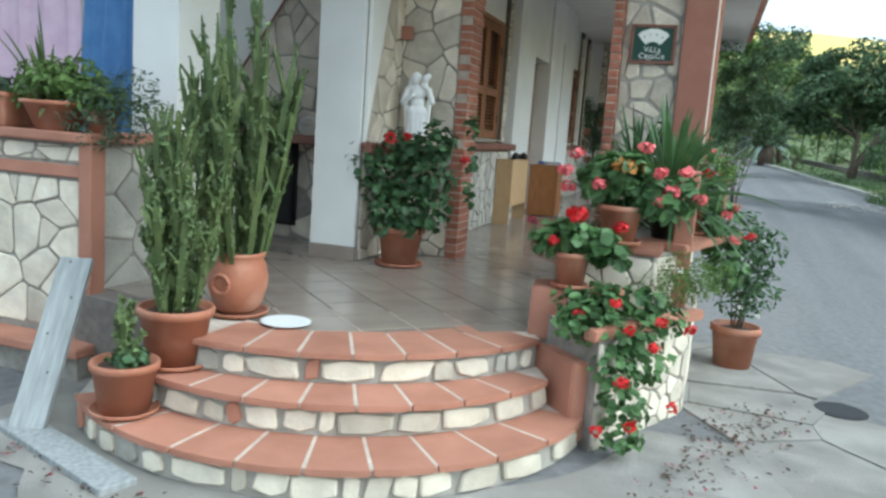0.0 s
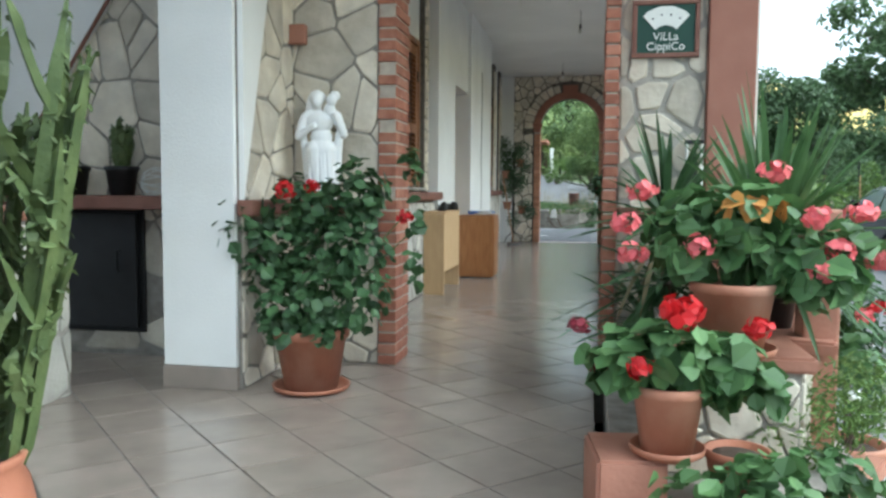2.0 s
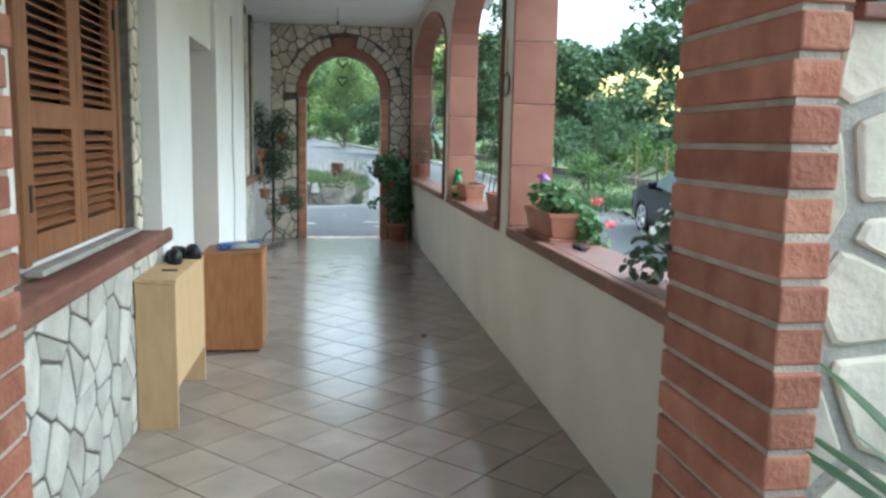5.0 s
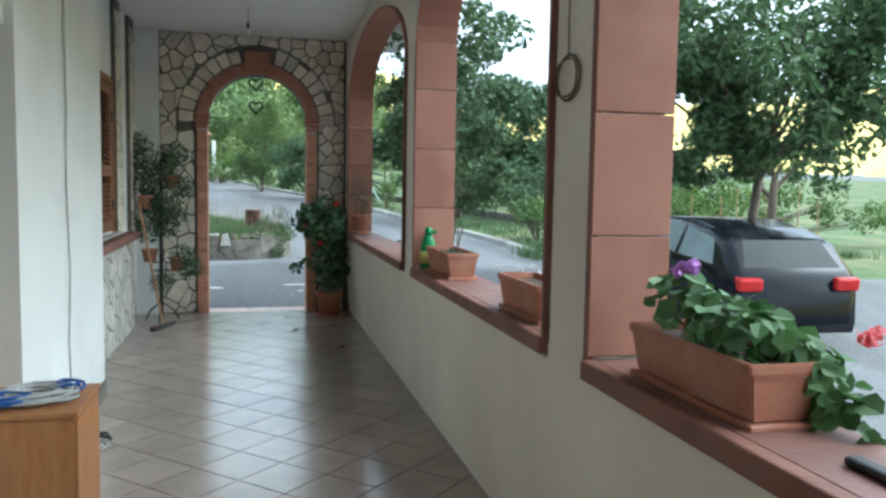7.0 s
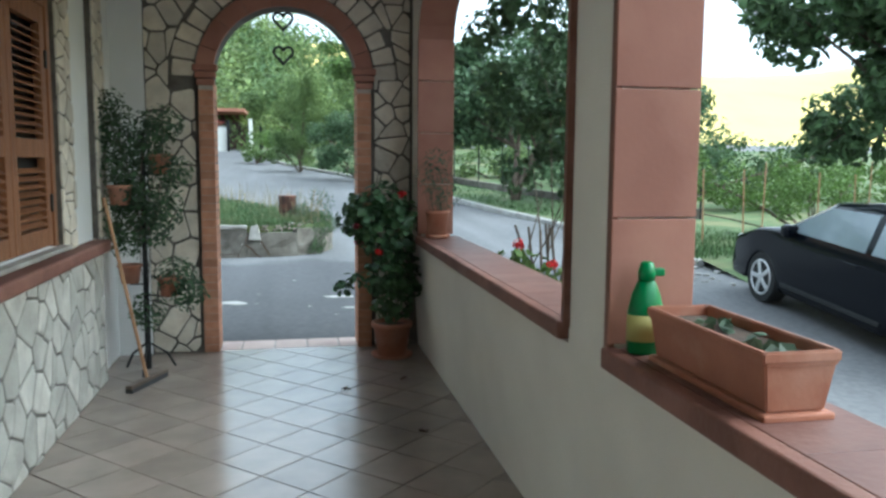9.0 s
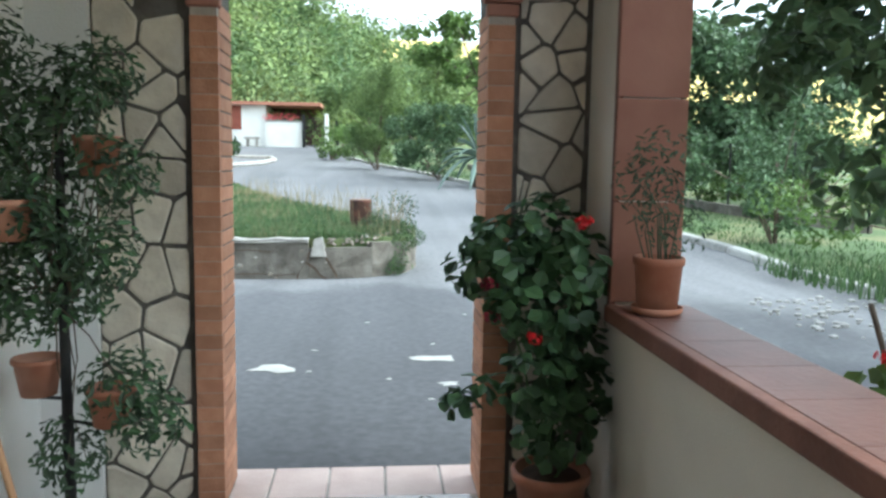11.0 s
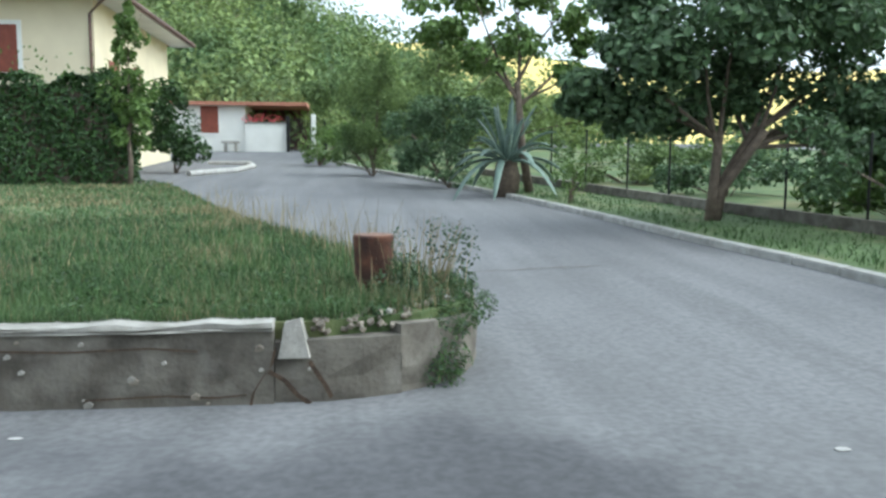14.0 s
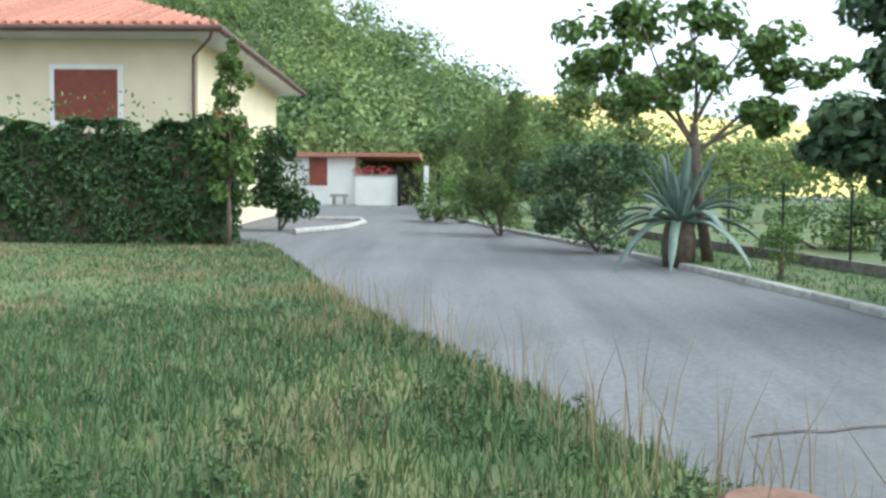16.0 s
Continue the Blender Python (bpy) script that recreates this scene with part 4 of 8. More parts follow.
simple("north_plaster", block(-2.33, -2.08, ARCH_Y - 0.03, ARCH_Y - 0.001, 0.0, CEIL), "plaster", "white plaster strip beside the arch wall", "plaster strip")

# brick arch of the far doorway -------------------------------------------------
def arch_frame():
    fr = thing("arch_frame", (AX0 + AX1) / 2, ARCH_Y, 0, "terracotta arch frame with moulded imposts", "arch frame", kind="structure")
    inv = fr.matrix_world.inverted()

    def add(nm, bm, mt):
        part(nm, bm, mt, fr).matrix_parent_inverse = inv

    for x0, x1 in ((AX0 - 0.11, AX0 + 0.004), (AX1 - 0.004, AX1 + 0.11)):
        add("jamb_core", block(x0 + 0.003, x1 - 0.003, ARCH_Y - 0.042, ARCH_Y - 0.001, 0.0, 2.13), "brick_joint")
        course = mesh_of("jamb_brick", block(x0, x1, ARCH_Y - 0.045, ARCH_Y - 0.0015, 0.0, 0.0605, 0.002))
        for i in range(33):
            ob = part("jamb_brick", course, "brick_pale", fr)
            ob.location = (0, 0, i * 0.0635 + 0.003)
            ob.matrix_parent_inverse = inv
        for z, o in ((2.13, 0.012), (2.185, 0.025), (2.24, 0.038)):
            add("impost", block(x0 - o, x1 + o, ARCH_Y - 0.05 - o, ARCH_Y - 0.001, z, z + 0.05, 0.01), "terra_paint")
    mid, r0, r1 = (AX0 + AX1) / 2, 0.565 - 0.004, 0.565 + 0.13
    n = 9
    for i in range(n):
        a, b = math.pi * i / n + 0.003, math.pi * (i + 1) / n - 0.003
        bm = bmesh.new()
        sweep = [a + (b - a) * k / 6 for k in range(7)]
        pts = [(r1, t) for t in sweep] + [(r0, t) for t in sweep[::-1]]
        f = [bm.verts.new((mid + r * math.cos(t), ARCH_Y - 0.045, 2.2 + r * math.sin(t))) for r, t in pts]
        g = [bm.verts.new((mid + r * math.cos(t), ARCH_Y - 0.001, 2.2 + r * math.sin(t))) for r, t in pts]
        bm.faces.new(f)
        bm.faces.new(g[::-1])
        for k in range(len(pts)):
            j = (k + 1) % len(pts)
            bm.faces.new((f[k], g[k], g[j], f[j]))
        bmesh.ops.recalc_face_normals(bm, faces=bm.faces)
        add("voussoir", bm, "terra_paint")
    add("keystone", block(mid - 0.145, mid + 0.145, ARCH_Y - 0.06, ARCH_Y - 0.001, 2.80, 3.02, 0.012), "terra_paint")
    # cream stones set on end around the ring
    rnd = random.Random(6)
    n = 19
    for i in range(n):
        a, b = math.pi * i / n, math.pi * (i + 1) / n
        if abs((a + b) / 2 - math.pi / 2) < 0.22:
            continue
        ro = 0.885 + rnd.uniform(-0.03, 0.02)
        poly = [(mid + r * math.cos(t), 2.2 + r * math.sin(t)) for r, t in ((0.70, a), (ro, a), (ro, b), (0.70, b))]
        me, cx, cz = stone_mesh(poly, 0.010, 0.016, rnd)
        ob = part("stone", me, "stone", fr)
        ob.matrix_basis = Matrix.Translation((cx, ARCH_Y, cz)) @ pose(0, 0, 0, 90, 0, 0)
        ob.matrix_parent_inverse = inv
    # brick reveals
    for x0, x1 in ((AX0 - 0.09, AX0 + 0.004), (AX1 - 0.004, AX1 + 0.09)):
        base = mesh_of("brick", block(x0, x1, ARCH_Y + 0.002, ARCH_Y + ARCH_D + 0.02, 0, 0.056, 0.003))
        for i in range(34):
            ob = part("brick", base, "brick_pale", fr)
            ob.location = (0, 0, i * 0.0635 + 0.003)
            ob.matrix_parent_inverse = inv
        add("reveal_core", block(x0 + 0.006, x1 - 0.006, ARCH_Y + 0.006, ARCH_Y + ARCH_D + 0.014, 0, 2.2), "brick_joint")


arch_frame()

# outside: retaining wall, bed, kerbs, verge -----------------------------------
bed_poly = [(-14.0, 18.12), (-1.45, 18.12), (-0.75, 18.35), (-0.32, 18.75), (-0.25, 19.3), (-0.6, 20.2), (-1.4, 22.5), (-3.4, 27.5), (-5.2, 33.0), (-7.0, 38.4), (-9.2, 42.0), (-20.0, 42.0), (-20.0, 18.12)]


def bed_z(x, y):
    return float(np.interp(y, (18, 19, 27, 38, 44), (0.47, 0.50, 0.55, 0.82, 1.1)))


def inside(poly, x, y):
    c = False
    for (x0, y0), (x1, y1) in zip(poly, poly[1:] + poly[:1]):
        if (y0 > y) != (y1 > y) and x < (x1 - x0) * (y - y0) / (y1 - y0) + x0:
            c = not c
    return c


def lawn():
    bm = bmesh.new()
    tops = [bm.verts.new((x, y, bed_z(x, y) - 0.02)) for x, y in bed_poly]
    low = [bm.verts.new((x, y, road_z(y) - 0.3)) for x, y in bed_poly]
    bm.faces.new(tops)
    for i in range(len(tops)):
        j = (i + 1) % len(tops)
        bm.faces.new((low[i], low[j], tops[j], tops[i]))
    bmesh.ops.triangulate(bm, faces=[f for f in bm.faces if len(f.verts) > 4])
    simple("lawn", bm, "turf", "rough unmown lawn in a raised bed", "lawn")


lawn()


def retaining_wall():
    w = thing("retaining_wall", -4, 18.0, -0.1, "cracked weathered concrete retaining wall with a pale cap", "retaining wall", kind="structure")
    inv = w.matrix_world.inverted()
    rnd = random.Random(12)

    def slab(nm, pts, thick, z0, z1, mt, rough=0.012):
        bm = bmesh.new()
        n = len(pts)
        grid = []
        nz = 4
        for i, (x, y) in enumerate(pts):
            a, b = pts[max(0, i - 1)], pts[min(n - 1, i + 1)]
            d = Vector((b[0] - a[0], b[1] - a[1])).normalized()
            nr = Vector((-d.y, d.x))
            col = []
            for k in range(nz + 1):
                e = rnd.uniform(-rough, rough)
                col.append(bm.verts.new((x - nr.x * e, y - nr.y * e, z0(y) + (z1 - z0(y)) * k / nz + (rnd.uniform(-rough, rough) if k == nz else 0))))
            for k in (nz, 0):
                col.append(bm.verts.new((x + nr.x * thick, y + nr.y * thick, col[k].co.z)))
            grid.append(col)
        m = nz + 3
        for c0, c1 in zip(grid, grid[1:]):
            for k in range(m):
                j = (k + 1) % m
                bm.faces.new((c0[k], c1[k], c1[j], c0[j]))
        bm.faces.new(grid[0])
        bm.faces.new(grid[-1][::-1])
        bmesh.ops.recalc_face_normals(bm, faces=bm.faces)
        ob = part(nm, bm, mt, w)
        ob.matrix_parent_inverse = inv

    zb = lambda y: road_z(y) - 0.1
    xs = [-14.0]
    while xs[-1] < -4.3:
        xs.append(xs[-1] + 0.4)
    slab("wall_block", [(x, 18.0) for x in xs], 0.2, zb, 0.42, "concrete")
    slab("wall_cap", [(x, 17.98) for x in xs], 0.22, lambda y: 0.42, 0.48, "lime", 0.015)
    slab("wall_block", [(-3.93 + 0.2 * i, 18.0) for i in range(12)], 0.2, zb, 0.42, "concrete")
    slab("wall_cap", [(-3.93 + 0.2 * i, 17.98) for i in range(12)], 0.22, lambda y: 0.42, 0.47, "lime", 0.015)
    curve = [(-1.725, 18.03), (-1.4, 18.03), (-1.15, 18.07), (-0.9, 18.16), (-0.66, 18.3), (-0.46, 18.48), (-0.32, 18.72), (-0.26, 19.0), (-0.28, 19.3), (-0.4, 19.6)]
    slab("wall_block", curve[:4], 0.2, zb, 0.35, "concrete", 0.016)
    slab("wall_block", curve[3:], 0.2, zb, 0.40, "concrete", 0.016)
    bm = bmesh.new()
    vs = [bm.verts.new(p) for p in ((-1.70, 17.99, 0.24), (-1.50, 17.99, 0.24), (-1.56, 18.02, 0.50), (-1.66, 18.02, 0.46), (-1.70, 18.12, 0.24), (-1.48, 18.14, 0.24), (-1.55, 18.12, 0.48), (-1.66, 18.12, 0.46))]
    for k in ((0, 1, 2, 3), (5, 4, 7, 6), (4, 0, 3, 7), (1, 5, 6, 2), (3, 2, 6, 7), (4, 5, 1, 0)):
        bm.faces.new([vs[i] for i in k])
    part("wedge", bm, "lime", w, "pale broken concrete wedge").matrix_parent_inverse = inv
    for i in range(170):
        t = rnd.random()
        x, y = -1.5 + 1.2 * t + rnd.uniform(-0.05, 0.05), 18.1 + 0.8 * t ** 2 + rnd.uniform(-0.02, 0.22)
        me, cx, cy = stone_mesh([(0, 0), (0.09, 0.01), (0.11, 0.06), (0.06, 0.1), (0.0, 0.07)], 0.004, 0.05, rnd)
        ob = part("rubble", me, "earth_rubble" if i % 7 else "lime", w)
        ob.matrix_basis = pose(x, y, 0.36 + 0.08 * t + rnd.uniform(0, 0.09), rnd.uniform(-40, 40), rnd.uniform(-40, 40), rnd.uniform(0, 360)) @ Matrix.Scale(rnd.uniform(0.2, 0.6), 4)
        ob.matrix_parent_inverse = inv


    for k, pts in enumerate((((-1.72, 0.30), (-1.74, 0.2), (-1.80, 0.12), (-1.86, 0.02), (-1.88, -0.08)), ((-1.76, 0.16), (-1.66, 0.1), (-1.58, 0.0), (-1.5, -0.06)), ((-1.5, 0.22), (-1.44, 0.12), (-1.4, 0.06), (-1.36, -0.02)), ((-3.6, 0.33), (-3.0, 0.31), (-2.5, 0.325), (-2.2, 0.30)), ((-2.9, 0.0), (-2.4, 0.015), (-2.1, -0.005), (-1.9, 0.01)))):
        bm = bmesh.new()
        wd = 0.011 if k < 3 else 0.006
        a = [bm.verts.new((x - wd, 17.982, z - wd)) for x, z in pts]
        b = [bm.verts.new((x + wd, 17.982, z + wd)) for x, z in pts]
        for i in range(len(pts) - 1):
            bm.faces.new((a[i], a[i + 1], b[i + 1], b[i]))
        part("crack", bm, "soil", w, "dark open crack").matrix_parent_inverse = inv
    for i in range(26):
        me, cx, cy = stone_mesh([(0, 0), (0.05, 0.005), (0.06, 0.03), (0.03, 0.05), (0.0, 0.03)], 0.002, 0.012, rnd)
        ob = part("chip", me, "lime" if i % 2 else "earth_rubble", w)
        ob.matrix_basis = pose(rnd.uniform(-5.2, -1.5), 17.985, rnd.uniform(-0.1, 0.38), 90, 0, 0) @ Matrix.Scale(rnd.uniform(0.3, 1.1), 4)
        ob.matrix_parent_inverse = inv


retaining_wall()

KERB = [(5.05, 15.5), (5.07, 20.4), (4.85, 23), (4.4, 25.8), (3.9, 29.0), (3.35, 32.0), (2.5, 36.0), (1.0, 40.5), (-0.8, 45.0), (-2.7, 52.0), (-4.6, 60.0)]


def kerb_at(y):
    return float(np.interp(y, [k[1] for k in KERB], [k[0] for k in KERB]))


def kerbs():
    k = thing("kerb", 5.0, 20.4, 0.04, "worn pale stone kerb along the drive", "kerb", kind="structure")
    inv = k.matrix_world.inverted()
    y = 15.6
    while y < 59:
        y1 = y + 0.95
        x0, x1 = kerb_at(y), kerb_at(y1)
        z0, z1 = road_z(y) - 0.02, road_z(y1) - 0.02
        bm = bmesh.new()
        vs = [bm.verts.new(p) for p in ((x0, y + 0.01, z0 - 0.2), (x0 + 0.2, y + 0.01, z0 - 0.2), (x1 + 0.2, y1 - 0.01, z1 - 0.2), (x1, y1 - 0.01, z1 - 0.2),
                                        (x0, y + 0.01, z0 + 0.13), (x0 + 0.2, y + 0.01, z0 + 0.14), (x1 + 0.2, y1 - 0.01, z1 + 0.14), (x1, y1 - 0.01, z1 + 0.13))]
        for q in ((3, 2, 1, 0), (4, 5, 6, 7), (0, 1, 5, 4), (1, 2, 6, 5), (2, 3, 7, 6), (3, 0, 4, 7)):
            bm.faces.new([vs[i] for i in q])
        bmesh.ops.bevel(bm, geom=list(bm.edges), offset=0.018, segments=2, affect="EDGES")
        part("kerb_stone", bm, "kerb", k).matrix_parent_inverse = inv
        y = y1
    # verge behind it
    ys = [11.5 + i for i in range(60)]
    verts, faces = [], []
    for y in ys:
        x = kerb_at(y) + 0.15
        for dx, dz in ((0, 0.10), (1.2, 0.16), (2.8, 0.16), (3.0, 0.14), (70, 0.10)):
            rise = min(1.0, max(0.0, (y - 13.5) / 2.0))
            verts.append((x + dx, y, ground_z(x + dx, y) + (dz + 0.06) * rise - 0.06))
    for i in range(len(ys) - 1):
        for j in range(4):
            faces.append((i * 5 + j, i * 5 + j + 1, i * 5 + j + 6, i * 5 + j + 5))
    me = bpy.data.meshes.new("verge")
    me.from_pydata(verts, [], faces)
    tagged(part("verge", me, "turf", smooth=True), "grass verge behind the kerb", "verge", kind="structure")


kerbs()

# ---------------------------------------------------------------- plants and pots
def pot_bm(r, h, taper=0.72, rim=0.16, seg=28):
    return lathe([(r * taper, 0.0), (r * (taper + (1 - taper) * 0.8), h * (1 - rim)), (r * 1.04, h * (1 - rim) + 0.004), (r * 1.05, h - 0.008), (r * 1.02, h), (r * 0.93, h), (r * 0.9, h * 0.9)], seg)


def urn_bm(r, h):
    return lathe([(r * 0.55, 0), (r * 0.75, h * 0.1), (r * 0.98, h * 0.42), (r, h * 0.58), (r * 0.92, h * 0.78), (r * 0.82, h * 0.88), (r * 0.86, h * 0.93), (r * 0.9, h * 0.97), (r * 0.86, h), (r * 0.76, h * 0.99), (r * 0.72, h * 0.9)], 32)


def potted(name, x, y, z, r, h, label, category="potted plant", pot="pot", taper=0.72, saucer=True, bm=None, rz=0.0, group=""):
    p = thing(name, x, y, z, label, category, rz, group)
    z0 = 0.0
    if saucer:
        part("saucer", lathe([(r * 0.82, 0), (r * 1.02, 0.012), (r * 1.06, 0.03), (r * 1.0, 0.03), (r * 0.95, 0.014)], 28), pot, p, smooth=True)
        z0 = 0.014
    b = bm or pot_bm(r, h, taper)
    for v in b.verts:
        v.co.z += z0
    part("pot", b, pot, p, smooth=True)
    part("soil", lathe([(r * 0.74 if bm else r * 0.9, z0 + h * 0.885), (r * 0.7, z0 + h * 0.91), (r * 0.3, z0 + h * 0.92)], 20), "soil", p)
    return p


def foliage(p, n, centres, radii, size, mat="leaf", seed=0, ratio=0.85, name="foliage", shell=0.45, upbias=0.7, fold=0.12):
    rnd = np.random.default_rng(seed)
    c, d = blob_points(n, rnd, centres, radii, shell)
    nr = d + rnd.normal(scale=0.5, size=d.shape) + np.array([[0, 0, upbias]])
    sz = size * rnd.uniform(0.6, 1.25, n)
    return part(name, leaf_mesh(name, c, nr, sz, rnd, ratio, fold, mat), mat, p, smooth=False)


def stems(p, pts, n, seed, r=0.006, mat="leaf", base=(0, 0, 0.2), name="stem"):
    rnd = random.Random(seed)
    for i in range(n):
        e = Vector(rnd.choice(pts)) + Vector((rnd.uniform(-0.06, 0.06), rnd.uniform(-0.06, 0.06), rnd.uniform(-0.1, 0.05)))
        b = Vector(base) + Vector((rnd.uniform(-0.04, 0.04), rnd.uniform(-0.04, 0.04), 0))
        m = (b + e) / 2 + Vector((rnd.uniform(-0.05, 0.05), rnd.uniform(-0.05, 0.05), 0.04))
        part(name, tube([b, m, e], [r, r * 0.8, r * 0.5], 6), mat, p)


def flower(p, at, mat, size=0.045, n=26, seed=0, name="flower", flat=0.7):
    rnd = np.random.default_rng(seed + 77)
    d = rnd.normal(size=(n, 3))
    d /= np.linalg.norm(d, axis=1, keepdims=True)
    c = np.asarray(at)[None, :] + d * np.array([[1, 1, flat]]) * size * rnd.uniform(0.5, 1.0, (n, 1))
    return part(name, leaf_mesh(name, c, d + rnd.normal(scale=0.3, size=d.shape), size * rnd.uniform(0.55, 0.85, n), rnd, 0.9, 0.1, mat), mat, p)


def cactus_stem(bm, base, height, rad, rnd, lean=0.12, a=None, tips=None):
    """A ribbed, faintly jointed column; tips gathers places on its ridges."""
    n, seg = max(5, int(height / 0.05)), 6
    a = rnd.uniform(0, 6.28) if a is None else a
    tip = Vector((math.cos(a), math.sin(a), 0)) * lean * height
    sway = Vector((rnd.uniform(-1, 1), rnd.uniform(-1, 1), 0)) * 0.012
    turn = rnd.uniform(0, 6.28)
    rings = []
    for i in range(n + 1):
        t = i / n
        c = Vector(base) + tip * math.sqrt(t) * (0.5 + 0.5 * t) + sway * math.sin(t * 7 + a) + Vector((0, 0, height * t))
        rr = rad * (0.8 + 0.2 * abs(math.sin(t * height * 14 + a))) * (1.0 if t < 0.85 else 1.0 - (t - 0.85) * 5.2) * (0.75 + 0.25 * min(1, t * 5))
        ring = []
        for k in range(seg):
            d = Vector((math.cos(turn + math.pi * k / 3), math.sin(turn + math.pi * k / 3), 0))
            ring.append(bm.verts.new(c + d * max(0.004, rr) * (1.0 if k % 2 else 0.5)))
            if tips is not None and k % 2 and rnd.random() < 0.5:
                tips.append((c + d * rr * 1.1, d))
        rings.append(ring)
    for p, q in zip(rings, rings[1:]):
        for k in range(seg):
            j = (k + 1) % seg
            bm.faces.new((p[k], p[j], q[j], q[k]))
    bm.faces.new(rings[-1])
    return tip


def cactus(p, base, height, spread, n, seed, rad=0.018):
    rnd = random.Random(seed)
    tips = []
    for i in range(n):
        a, d = rnd.uniform(0, 6.28), spread * math.sqrt(rnd.random())
        bm = bmesh.new()
        b = Vector(base) + Vector((math.cos(a) * d * 0.4, math.sin(a) * d * 0.4, 0))
        h = height * (1 - 0.5 * (d / spread) ** 1.3) * rnd.uniform(0.6, 1.0)
        lean = 0.04 + 0.5 * d / max(h, 0.1)
        tip = cactus_stem(bm, b, h, rad, rnd, lean, a, tips)
        stem = part("cactus_stem", bm, "cactus", p)
        for k in range(rnd.randint(5, 9)):
            t = rnd.uniform(0.15, 0.88)
            arm = bmesh.new()
            at = b + tip * math.sqrt(t) * (0.5 + 0.5 * t) + Vector((0, 0, h * t))
            cactus_stem(arm, at, h * rnd.uniform(0.1, 0.24), rad * 0.85, rnd, rnd.uniform(0.25, 0.6), None, tips)
            part("side_shoot", arm, "cactus", stem)
    if tips:
        r = np.random.default_rng(seed)
        c, up = [t[0] for t in tips], [t[1] + Vector((0, 0, 0.8)) for t in tips]
        part("leaflets", leaf_mesh("leaflets", c, up, 0.034 * r.uniform(0.6, 1.3, len(c)), r, 0.45, 0.1, "cactus"), "cactus", p)


small = potted("cactus_pot", -2.15, -3.45, -0.32, 0.15, 0.235, "small terracotta pot with a young columnar cactus on the lowest step", taper=0.75)
cactus(small, (0, 0, 0.21), 0.42, 0.08, 7, 2, 0.015)
foliage(small, 60, [(0.02, 0, 0.27)], [(0.1, 0.1, 0.04)], 0.05, "leaf_dark", 3)
mid_pot = potted("cactus_pot", -2.11, -3.14, -0.16, 0.18, 0.28, "terracotta pot with a dense columnar cactus on the middle step")
cactus(mid_pot, (0, 0, 0.25), 1.28, 0.25, 30, 4, 0.018)
urn = potted("cactus_urn", -2.08, -2.65, 0.0, 0.165, 0.34, "round terracotta urn with ring handles and a tall branching cactus", bm=urn_bm(0.165, 0.34))
cactus(urn, (0, 0, 0.3), 2.1, 0.32, 32, 6, 0.021)


def urn_ring():
    pts = [(0.0 + 0.05 * math.cos(t), -0.165, 0.19 + 0.05 * math.sin(t)) for t in np.linspace(0, 2 * math.pi, 17)]
    part("ring_handle", tube(pts, 0.011, 8), "pot", urn, smooth=True)


urn_ring()

plate = thing("plate", -1.745, -2.70, 0.0, "white plastic plate lying on the top step", "plate")
part("dish", lathe([(0.07, 0.0), (0.085, 0.002), (0.13, 0.016), (0.135, 0.018), (0.128, 0.02), (0.085, 0.007), (0.07, 0.006)], 32), "plate", plate, smooth=True)

# big geranium by the statue wall
big = potted("geranium_pot", -1.95, -0.56, 0.0, 0.185, 0.30, "large terracotta pot with a bushy dark red geranium")
BIGC = [(0.0, 0, 0.6), (-0.15, 0.05, 0.8), (0.18, 0.0, 0.78), (0.05, 0.08, 1.0), (0.22, 0.06, 1.02), (-0.22, 0.0, 0.62), (0.12, -0.1, 0.5), (-0.08, -0.12, 0.42), (0.3, 0.05, 0.72), (-0.34, -0.04, 0.86), (-0.1, 0.05, 1.02), (0.28, 0.05, 1.12), (0.3, 0.0, 0.48)]
BIGC = [(0.9 * x - 0.02, y, 0.33 + 0.86 * (z - 0.33)) for x, y, z in BIGC] + [(-0.1, -0.08, 0.34), (0.09, -0.1, 0.33)]
stems(big, BIGC, 16, 3, 0.007, base=(0, 0, 0.3))
foliage(big, 1350, BIGC, [(0.16, 0.15, 0.16)] * 13 + [(0.11, 0.1, 0.08)] * 2, 0.066, "leaf_dark", 11, 0.95)
foliage(big, 60, [(-0.42, -0.05, 0.95), (-0.52, -0.05, 1.0), (-0.38, -0.04, 0.82)], [(0.07, 0.05, 0.05)] * 3, 0.08, "leaf_dark", 12, 0.95)
foliage(big, 46, [(0.5, 0.1, 0.6), (0.52, 0.1, 0.85), (0.48, 0.12, 1.1)], [(0.05, 0.05, 0.12)] * 3, 0.07, "leaf_dark", 13, 0.95)
stems(big, [(-0.5, -0.05, 0.95)], 2, 5, 0.005, base=(-0.1, 0, 0.6))
stems(big, [(0.5, 0.1, 0.9)], 2, 6, 0.005, base=(0.1, 0, 0.4))
for i, (q, m) in enumerate((((-0.08, -0.14, 1.0), "petal_red"), ((-0.60, -0.06, 0.87), "petal_dark"), ((0.46, 0.10, 0.87), "petal_red"), ((0.05, -0.12, 1.02), "petal_red"))):
    flower(big, q, m, 0.045 if i else 0.055, 26, i)

